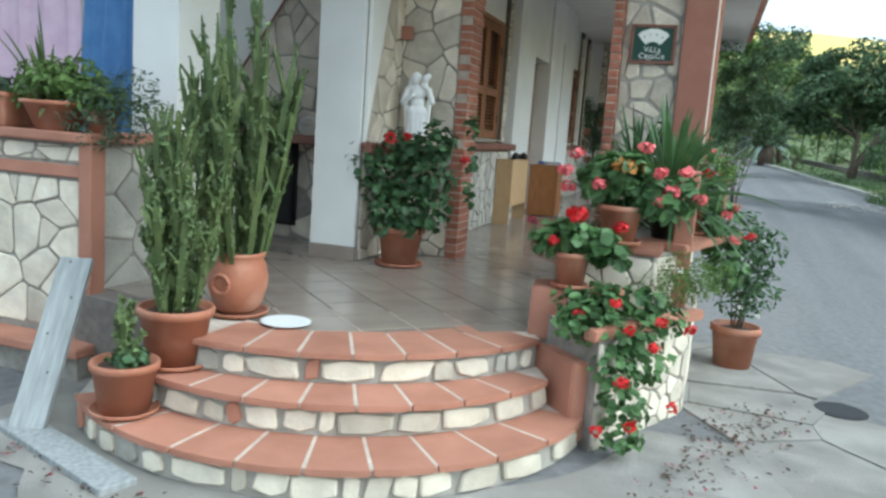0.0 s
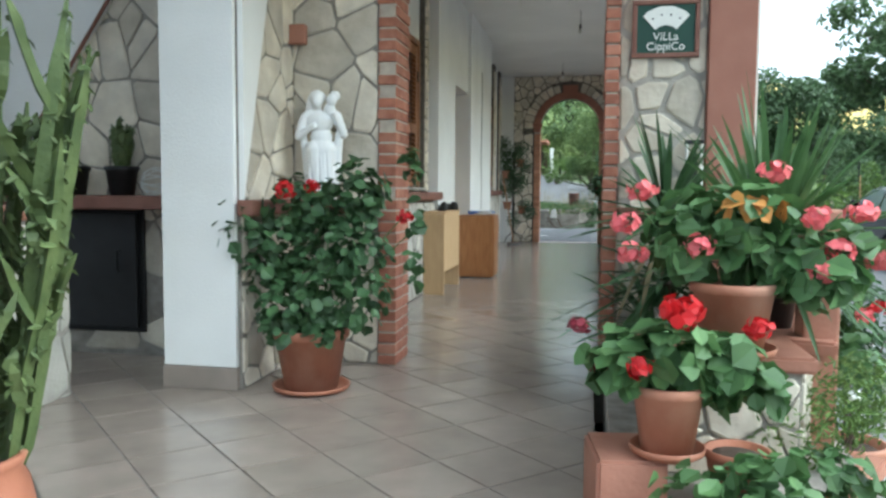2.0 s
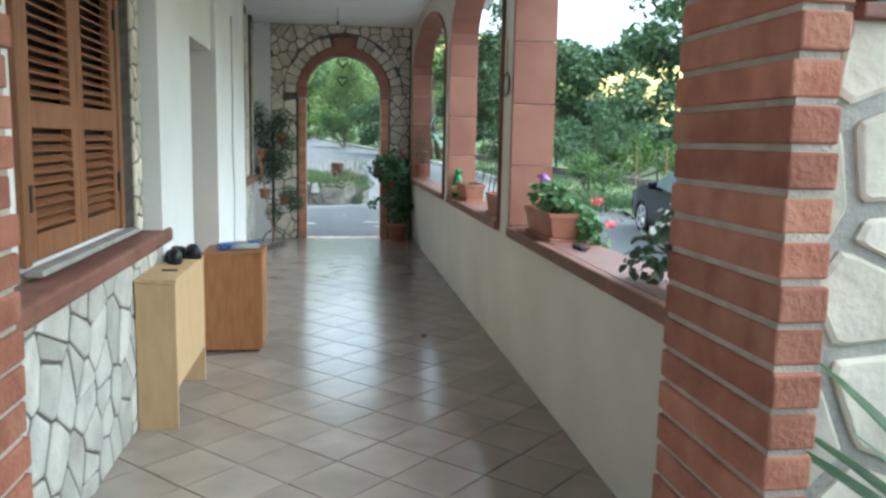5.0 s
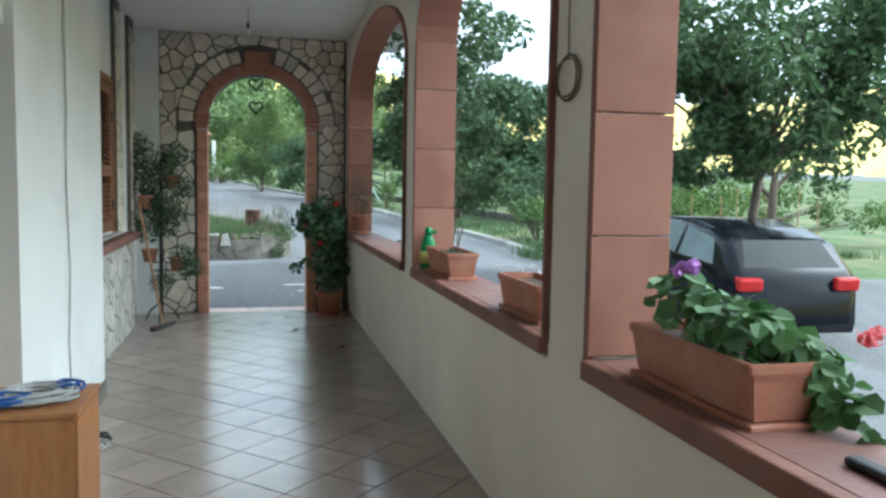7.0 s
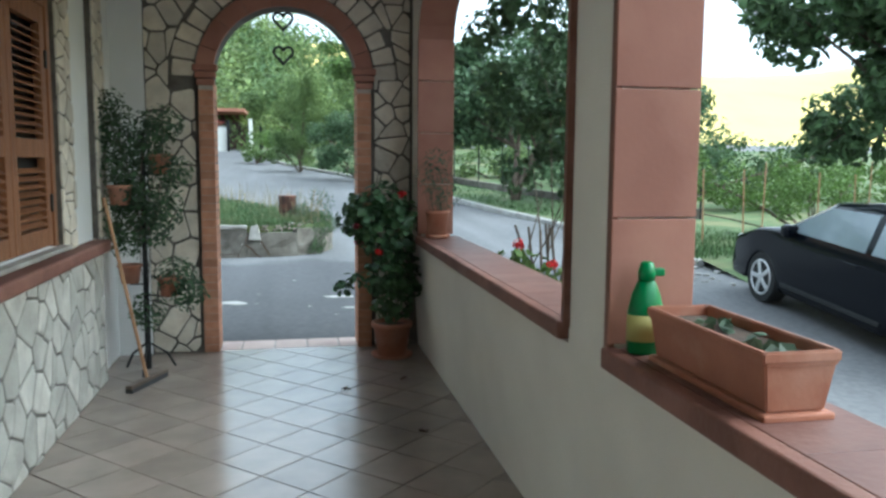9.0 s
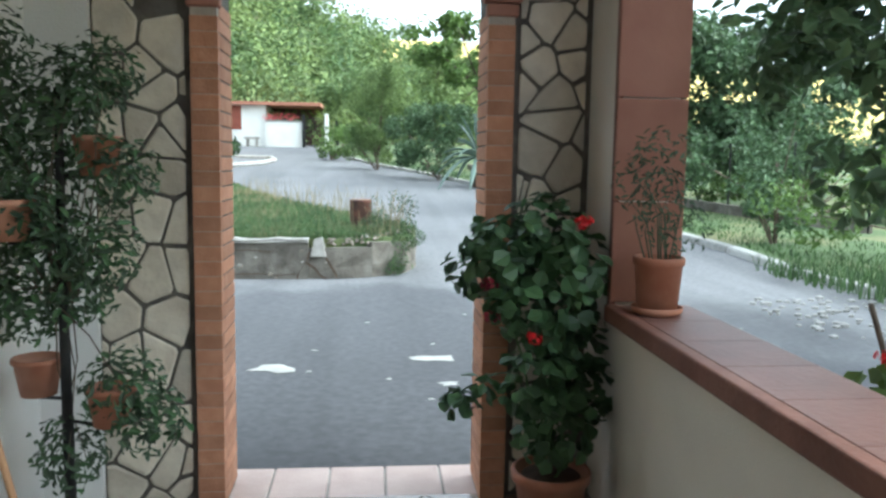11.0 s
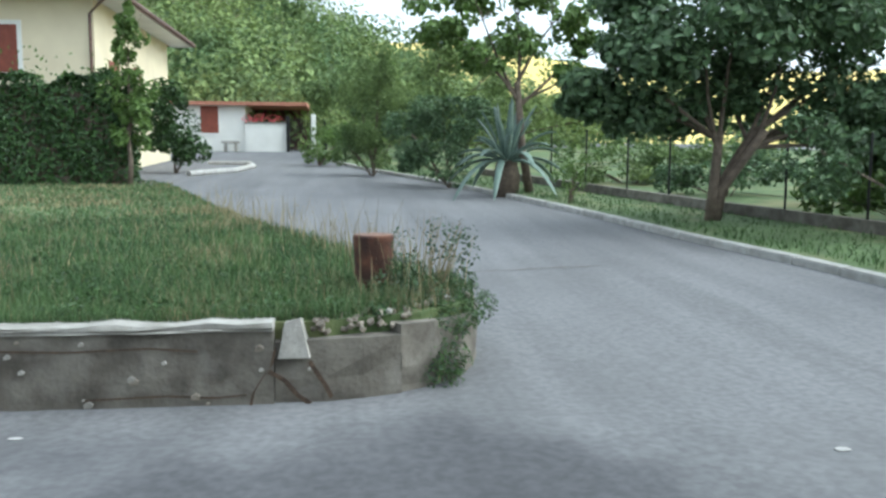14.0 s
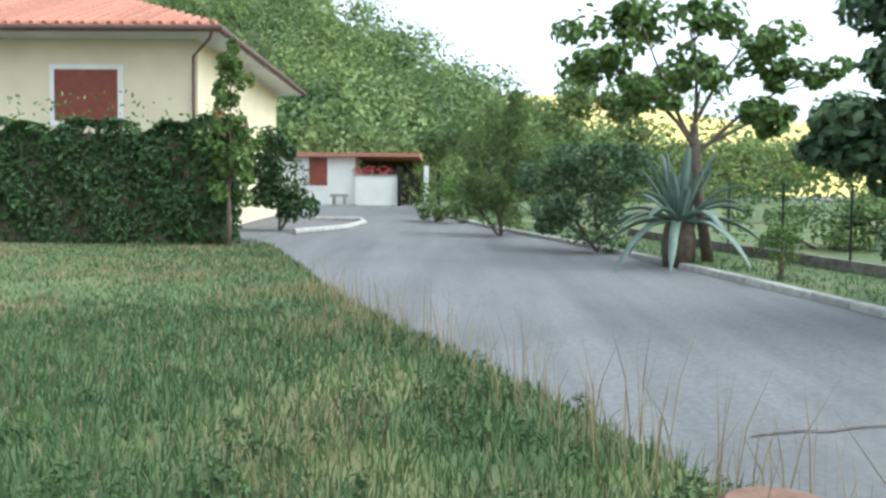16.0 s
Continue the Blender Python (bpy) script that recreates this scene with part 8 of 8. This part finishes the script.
me = leaf_mesh("fallen_petals", [(x, y, road_z(y) + 0.024) for x, y in petals], [(lit.normal() * 0.3, lit.normal() * 0.3, 1) for _ in petals], [lit.uniform(0.012, 0.028) for _ in petals], lit, 0.7, 0.12, "petal_dark")
tagged(part("fallen_petals", me, "petal_dark"), "fallen dark red petals at the foot of the flower wall", "fallen petals", kind="stuff")
me = leaf_mesh("leaf_litter", [(x, y, road_z(y) + 0.022) for x, y in pts], [(lit.normal() * 0.3, lit.normal() * 0.3, 1) for _ in pts], [lit.uniform(0.012, 0.038) for _ in pts], lit, 0.6, 0.15, "soil")
tagged(part("leaf_litter", me, "soil"), "dry leaves and petals scattered on the drive", "leaf litter", kind="stuff")

# road crack and pale patches
def road_marks():
    r = random.Random(17)
    pts = [(0.2 + 1.9 * k / 9, 22.75 + 0.5 * k / 9 + r.uniform(-0.05, 0.05)) for k in range(10)]
    bm = bmesh.new()
    a = [bm.verts.new((x, y - 0.012, road_z(y) + 0.012)) for x, y in pts]
    b = [bm.verts.new((x, y + 0.014, road_z(y) + 0.012)) for x, y in pts]
    for i in range(9):
        bm.faces.new((a[i], a[i + 1], b[i + 1], b[i]))
    tagged(part("road_crack", bm, "soil"), "thin dark crack across the drive", "crack", kind="structure")
    bm = bmesh.new()
    for k in range(30):
        y = r.uniform(12.2, 17.5)
        x = r.uniform(-3.2, 2.6)
        s = r.choice((0.015, 0.02, 0.03, 0.05)) if k > 1 else 0.11
        if k == 0:
            x, y = -1.62, 13.35
        if k == 1:
            x, y = -0.45, 13.6
        n = 9
        vs = []
        for i in range(n):
            t = 2 * math.pi * i / n
            q = s * r.uniform(0.5, 1.3)
            vs.append(bm.verts.new((x + 1.5 * q * math.cos(t), y + q * math.sin(t), ground_z(x, y) + 0.006)))
        bm.faces.new(vs)
    tagged(part("road_patches", bm, "kerb"), "small pale chips and patches on the drive", "road patches", kind="stuff")


road_marks()

# hedge, houses -------------------------------------------------------------------
def hedge():
    t = thing("hedge", -12.5, 38.6, 0.85, "tall clipped dark green hedge in front of the house", "hedge")
    r = np.random.default_rng(71)
    n = 15000
    x = r.uniform(-6.5, 4.3, n)
    top = 3.25 + 0.16 * np.sin(x * 2.3) + 0.12 * np.sin(x * 5.1 + 1)
    face = r.random(n)
    z = np.where(face < 0.72, r.random(n) ** 0.9 * top, top - 0.12 * r.random(n))
    y = np.where(face < 0.72, -0.55 + 0.25 * r.random(n) + 0.12 * np.sin(x * 3 + z * 2), r.uniform(-0.55, 0.5, n))
    side = r.random(n) < 0.07
    x = np.where(side, 4.2 + 0.25 * r.random(n), x)
    y = np.where(side, r.uniform(-0.5, 0.5, n), y)
    nr = np.stack([r.normal(scale=0.6, size=n), np.where(face < 0.72, -1.0, 0.0) + r.normal(scale=0.5, size=n), np.where(face < 0.72, 0.5, 1.0) + r.normal(scale=0.4, size=n)], 1)
    part("foliage", leaf_mesh("foliage", np.stack([x, y, z], 1), nr, 0.17 * r.uniform(0.6, 1.3, n), r, 0.55, 0.15, "leaf_hedge"), "leaf_hedge", t)
    # solid bark-coloured block fills the hedge behind its leaves
    part("hedge_core", block(-6.4, 4.1, -0.3, 0.4, 0.0, 3.0, 0.1), "bark", t)
    m = 260
    xs = r.uniform(-6.3, 3.8, m)
    me = leaf_mesh("shoots", np.stack([xs, r.uniform(-0.4, 0.3, m), 3.3 + 0.9 * r.random(m) ** 2], 1), r.normal(size=(m, 3)), 0.16 * r.uniform(0.6, 1.2, m), r, 0.5, 0.15, "leaf_light")
    tagged(part("new_growth", me, "leaf_light", t), "light green new shoots", kind="stuff")


hedge()
branch_tree("laurel_tree", -8.1, 37.9, 0.85, 5.4, [(0, 0, 1.8, 0.7, 0.6, 0.8), (0.15, 0, 2.9, 0.75, 0.6, 0.8), (0.0, 0, 4.0, 0.6, 0.5, 0.7), (0.1, 0, 4.9, 0.5, 0.45, 0.6), (0.6, 0.2, 2.2, 0.6, 0.5, 0.6), (-0.3, 0, 2.2, 0.5, 0.5, 0.7)], "narrow young laurel tree at the end of the hedge", "leaf_light", 0.2, 2300, 701, 0.07, 0.3)
bush("oleander_bush", -8.0, 43.5, 1.1, [(0, 0, 1.4, 1.1, 0.9, 1.3), (-0.3, 0, 2.8, 1.0, 0.8, 1.1), (0.5, 0, 0.9, 1.0, 0.8, 0.8)], 3000, 0.2, "leaf_hedge", "rounded bush beside the house wall", 702)


def house_one():
    h = thing("house", -12, 44, 0.9, "cream single-storey house with a clay tiled roof", "house")
    inv = h.matrix_world.inverted()

    def add(nm, bm, mt, par=None, lab=""):
        ob = part(nm, bm, mt, par or h, lab)
        ob.matrix_parent_inverse = inv if par is None else Matrix.Identity(4)
        return ob

    x0, x1, y0, y1 = -26.0, -10.1, 41.5, 52.0
    add("wall", block(x0, x1, y0, y1, 0.5, 7.2), "cream_wall")
    # hipped roof with overhang
    bm = bmesh.new()
    e = 1.0
    ez = 7.15
    base = [(x0 - e, y0 - e, ez), (x1 + e, y0 - e, ez), (x1 + e, y1 + e, ez), (x0 - e, y1 + e, ez)]
    rid = [(x0 + 5, (y0 + y1) / 2, ez + 2.6), (x1 - 5, (y0 + y1) / 2, ez + 2.6)]
    b0 = [bm.verts.new(v) for v in base]
    b1 = [bm.verts.new((v[0], v[1], v[2] + 0.14)) for v in base]
    rr = [bm.verts.new(v) for v in rid]
    bm.faces.new(b0[::-1])
    for i in range(4):
        j = (i + 1) % 4
        bm.faces.new((b0[i], b0[j], b1[j], b1[i]))
    bm.faces.new((b1[0], b1[1], rr[1], rr[0]))
    bm.faces.new((b1[1], b1[2], rr[1]))
    bm.faces.new((b1[2], b1[3], rr[0], rr[1]))
    bm.faces.new((b1[3], b1[0], rr[0]))
    roof = add("roof", bm, "roof_tile")
    # rows of roof tiles on the seen slope
    n = 46
    for k in range(n):
        x = x0 - e + 0.2 + (x1 - x0 + 2 * e - 0.4) * k / (n - 1)
        tmax = min(1.0, (x - (x0 - e)) / (6.0), ((x1 + e) - x) / 6.0)
        yb, zb = y0 - e, ez + 0.15
        yt, zt = yb + tmax * ((y0 + y1) / 2 - yb), zb + tmax * 2.55
        ob = part("roll_tile", tube([(x, yb - 0.03, zb + 0.02), (x, yt, zt + 0.03)], 0.09, 6), "roof_tile", roof)
    add("soffit", block(x0 - e + 0.05, x1 + e - 0.05, y0 - e + 0.05, y0, ez - 0.06, ez - 0.004), "far_white")
    add("soffit", block(x1, x1 + e - 0.05, y0, y1 + e - 0.05, ez - 0.06, ez - 0.004), "far_white")
    add("gutter", tube([(x0 - e, y0 - e - 0.06, ez + 0.04), (x1 + e + 0.06, y0 - e - 0.06, ez + 0.04), (x1 + e + 0.06, y1 + e, ez + 0.04)], 0.1, 8), "gutter")
    add("drain_pipe", tube([(x1 + e - 0.2, y0 - e - 0.06, ez), (x1 + e - 0.3, y0 - e, ez - 0.25), (x1 - 0.1, y0 - 0.08, ez - 0.6), (x1 - 0.1, y0 - 0.08, 0.8)], 0.05, 8), "gutter")
    for wx in (-13.6, -18.5):
        w = add("window", block(wx - 1.0, wx + 1.0, y0 - 0.03, y0 + 0.05, 4.55, 6.15, 0.01), "shutter_red")
        for k in range(16):
            part("slat", block(wx - 0.95, wx + 0.95, y0 - 0.045, y0 - 0.031, 4.6 + 0.095 * k, 4.66 + 0.095 * k), "shutter_red", w)
        part("surround", block(wx - 1.15, wx + 1.15, y0 - 0.025, y0 - 0.002, 4.4, 6.3), "far_white", w)
    w = add("window", block(x1 - 0.02, x1 + 0.04, 43.0, 44.2, 3.4, 5.2, 0.01), "shutter_red")
    ap = add("arched_window", tube([(x1 + 0.03, 46.5 + 0.6 * math.cos(t), 4.6 + 0.7 * math.sin(t)) for t in np.linspace(0, 2 * math.pi, 25)], 0.09, 6), "cap")


house_one()


def house_two():
    h = thing("house", -9, 64, 2.2, "small white far house with a red-brown shuttered window", "house")
    inv = h.matrix_world.inverted()

    def add(nm, bm, mt):
        ob = part(nm, bm, mt, h)
        ob.matrix_parent_inverse = inv
        return ob

    add("wall", block(-14, -7.9, 62, 70, 1.8, 5.0), "far_white")
    add("roof", prism([(-14.4, 61.5), (-4.2, 61.5), (-4.2, 70.4), (-14.4, 70.4)], 5.0, 5.2), "roof_tile")
    w = add("window", block(-10.55, -9.5, 61.94, 62.04, 3.35, 4.95, 0.01), "shutter_red")
    part("surround", block(-10.7, -9.35, 61.96, 61.99, 3.2, 5.0), "far_white", w)
    add("back_wall", block(-7.9, -4.4, 66, 66.2, 1.8, 5.0), "gutter")
    add("low_wall", block(-7.9, -5.4, 61.8, 62.0, 1.8, 3.9), "far_white")
    add("low_wall_cap", block(-7.95, -5.35, 61.75, 62.05, 3.9, 4.0), "lime")
    for k, q in enumerate(((2.0, -2.1, 2.1), (2.8, -2.1, 2.05), (1.4, -2.1, 2.0))):
        tagged(foliage(h, 46, [q], [(0.5, 0.2, 0.25)], 0.14, "petal_pink", 711 + k, name="blossom"), "pink blossom over the low wall", kind="stuff")
    for k in range(9):
        add("gate_bar", tube([(-5.3 + 0.16 * k, 61.7, 2.1), (-5.3 + 0.16 * k, 61.7, 4.2)], 0.03, 6), "iron")
    add("gate_post", block(-5.45, -5.25, 61.6, 61.9, 1.9, 4.4), "iron")
    add("gate_post", block(-3.95, -3.7, 61.5, 61.9, 1.9, 4.5), "far_white")
    add("gate_post", block(-3.2, -3.0, 61.0, 61.4, 1.9, 4.2), "iron")
    add("bench", block(-9.2, -8.2, 61.0, 61.5, 2.7, 2.85), "lime")
    for x in (-9.0, -8.4):
        add("bench_leg", block(x - 0.08, x + 0.08, 61.1, 61.4, 2.0, 2.7), "lime")


house_two()
simple("kerb_house", tube([(-7.2, 42.0, 1.12), (-5.9, 44.0, 1.24), (-5.5, 46.5, 1.4), (-5.9, 48.5, 1.5), (-7.8, 49.2, 1.5)], 0.12, 8), "kerb", "pale kerb around the bed by the house", "kerb")


# hills -----------------------------------------------------------------------------
def hill(name, xs, ys, fz, mat, label):
    verts = [(x, y, fz(x, y)) for y in ys for x in xs]
    nx = len(xs)
    faces = [(j * nx + i, j * nx + i + 1, (j + 1) * nx + i + 1, (j + 1) * nx + i) for j in range(len(ys) - 1) for i in range(nx - 1)]
    me = bpy.data.meshes.new(name)
    me.from_pydata(verts, [], faces)
    return tagged(part(name, me, mat, smooth=True), label, "hill", kind="structure")


def wood_z(x, y):
    s = max(0.0, min(1.0, (y - 66) / 60.0))
    crest = float(np.interp(x, (-140, -60, -25, -10, 0, 8, 20, 45), (52, 42, 31, 23, 15, 9, 3, -6)))
    return road_z(min(y, 70)) - 1.0 + s * crest + 1.2 * noise.noise(Vector((x * 0.05, y * 0.05, 3)))


hill("hill_wooded", [-140 + 6 * i for i in range(33)], [64 + 6 * i for i in range(20)], wood_z, "turf", "steep wooded hillside behind the houses")


def woodland():
    r = np.random.default_rng(91)
    cent, rads = [], []
    for i in range(560):
        x, y = r.uniform(-75, 26), 66 + 62 * r.random() ** 1.2
        h = r.uniform(3.0, 6.5)
        z = wood_z(x, y)
        for k in range(3):
            cent.append((x + r.normal() * 1.2, y + r.normal() * 1.0, z + h * r.uniform(0.35, 0.95)))
            rads.append((r.uniform(1.3, 2.9), r.uniform(1.2, 2.4), r.uniform(1.1, 2.6)))
    n = 120000
    pts, d = blob_points(n, r, cent, rads, 0.7)
    me = leaf_mesh("woodland", pts, d + r.normal(scale=0.5, size=d.shape) + np.array([[0, -0.2, 0.5]]), 0.42 * r.uniform(0.6, 1.4, n), r, 0.7, 0.2, "leaf_wood")
    tagged(part("woodland", me, "leaf_wood"), "dense mixed woodland on the hillside", "woodland", kind="stuff")


woodland()


def far_z(x, y):
    crest = float(np.interp(x, (-60, 0, 30, 80, 140, 220, 360, 600), (34, 36, 35, 27, 29, 40, 55, 60)))
    s = max(0.0, min(1.0, (y - 110) / 130.0 + 0.0))
    return -12 + s * (crest + 12) + 2.5 * noise.noise(Vector((x * 0.015, y * 0.015, 8)))


hill("hill_sunlit", [-60 + 14 * i for i in range(48)], [100 + 10 * i for i in range(18)], far_z, "hill_lit", "far pale yellow hillside, sunlight put in as glow")


def east_z(x, y):
    s = max(0.0, min(1.0, (x - 60) / 120.0))
    return -10 + s * 55 + 2.5 * noise.noise(Vector((x * 0.015, y * 0.015, 5)))


hill("hill_east", [50 + 10 * i for i in range(16)], [-160 + 14 * i for i in range(20)], east_z, "hill_lit", "far pale yellow hillside, sunlight put in as glow")

# ---------------------------------------------------------------- pieces of walls and floors
diag_tiles(floor_porch, [(1, 0, 0.085), (-1, 0, 2.33), (0, 1, ARCH_Y + 0.015), (0, -1, -0.005)])
diag_tiles(floor_terrace, [(1, 0, -0.55), (-1, 0, 4.6), (0, 1, -0.005), (SV.x, SV.y, 1.72), (-0.15, -1.0, 3.02), (0.6, -0.8, 1.32)])
clad(sign_wall, (-0.447, 0.10, 0.0), (1, 0, 0), (0, 0, 1), 0.447, CEIL, 0.22, seed=3, gap=0.015)
clad(stat_wall, (-2.28, 0.06, 0.0), (1, 0, 0), (0, 0, 1), 0.51, CEIL, 0.22, seed=4)
clad(side_wall, (-2.285, -0.64, 0.0), (0, 1, 0), (0, 0, 1), 0.70, CEIL, 0.23, seed=5)
clad(bbq_wall, (-4.9, 0.10, 0.0), (1, 0, 0), (0, 0, 1), 2.37, CEIL, 0.26, seed=6, cut=lambda p: [] if -4.16 < -4.9 + sum(q[0] for q in p) / len(p) < -3.25 and 0.1 < sum(q[1] for q in p) / len(p) < 0.9 else p)
# the side face takes darker stone than the front, shade painted in
clad(left_wall, (-3.06, -2.62, -0.5), (0, 1, 0), (0, 0, 1), 1.72, 1.34, 0.27, "stone_grey_and_shaded", seed=7)
clad(left_front, (-5.6, -2.70, -0.25), (1, 0, 0), (0, 0, 1), 2.49, 0.90, 0.25, seed=8)
clad(left_front, (-5.6, -2.70, 0.745), (1, 0, 0), (0, 0, 1), 2.49, 0.10, 0.2, seed=9, aspect=0.5)
# both wainscots: the dim porch wall is put into the stone colour
clad(wains1, (-2.165, 0.42, 0.0), (0, 1, 0), (0, 0, 1), 3.36, 0.89, 0.17, "stone_grey_and_shaded", seed=10, aspect=1.2)
clad(wains2, (-2.262, 7.57, 0.0), (0, 1, 0), (0, 0, 1), 2.77, 0.91, 0.17, "stone_grey_and_shaded", seed=11, aspect=1.2)
arch_wall = bpy.data.objects["wall_north"]


def cut_arch(poly):
    cx, cy = sum(p[0] for p in poly) / len(poly) - 2.08, sum(p[1] for p in poly) / len(poly)
    mid = (AX0 + AX1) / 2
    if cy < 2.2:
        if cx < mid:
            return clip(poly, 1, 0, AX0 - 0.135 + 2.08)
        return clip(poly, -1, 0, -(AX1 + 0.135 + 2.08))
    dx, dz = cx - mid, cy - 2.2
    ln = math.hypot(dx, dz) or 1.0
    dx, dz = dx / ln, dz / ln
    return clip(poly, -dx, -dz, -(dx * (mid + 2.08) + dz * 2.2 + 0.895))


clad(arch_wall, (-2.08, ARCH_Y, 0.0), (1, 0, 0), (0, 0, 1), 2.08, CEIL, 0.17, seed=12, cut=cut_arch)
clad(bpy.data.objects["surround_1"], (-2.225, 3.42, 0.99), (0, 1, 0), (0, 0, 1), 0.18, 2.1, 0.12, seed=13)
clad(bpy.data.objects["surround_2"], (-2.29, 9.53, 1.0), (0, 1, 0), (0, 0, 1), 0.3, 2.1, 0.14, seed=14)
clad(bpy.data.objects["surround_3"], (-2.29, 10.39, 1.0), (0, 1, 0), (0, 0, 1), 0.3, 2.1, 0.14, seed=15)


def flower_wall_stones():
    """Stones on the outer faces of the flower wall."""
    inv = FW.matrix_world.inverted()
    before = set(bpy.data.objects)
    for a, b, z0, z1, sd in (((-0.12, -2.46), (0.30, -1.6), -0.48, 0.09, 31), ((0.30, -1.6), (0.32, -0.4), -0.48, 0.09, 32), ((-0.42, -1.75), (0.06, -1.75), 0.12, 0.45, 33), ((0.06, -1.75), (0.24, -1.2), 0.12, 0.45, 34), ((0.24, -1.2), (0.24, -0.02), 0.12, 0.45, 35)):
        d = Vector((b[0] - a[0], b[1] - a[1], 0))
        ln = d.length
        clad(FW, (a[0], a[1], z0), tuple(d / ln), (0, 0, 1), ln, z1 - z0, 0.17, seed=sd)
    for ob in set(bpy.data.objects) - before:
        ob.matrix_parent_inverse = inv


flower_wall_stones()

stair_end = bpy.data.objects["steps"]
known = set(bpy.data.objects)
clad(stair_end, (*stair_xy(-3.222, 0.6), -0.5), (SV.x, SV.y, 0), (0, 0, 1), 1.2, 0.46, 0.2, "stone_grey_and_shaded", seed=41)
for ob in set(bpy.data.objects) - known:
    ob.matrix_parent_inverse = stair_end.matrix_world.inverted()
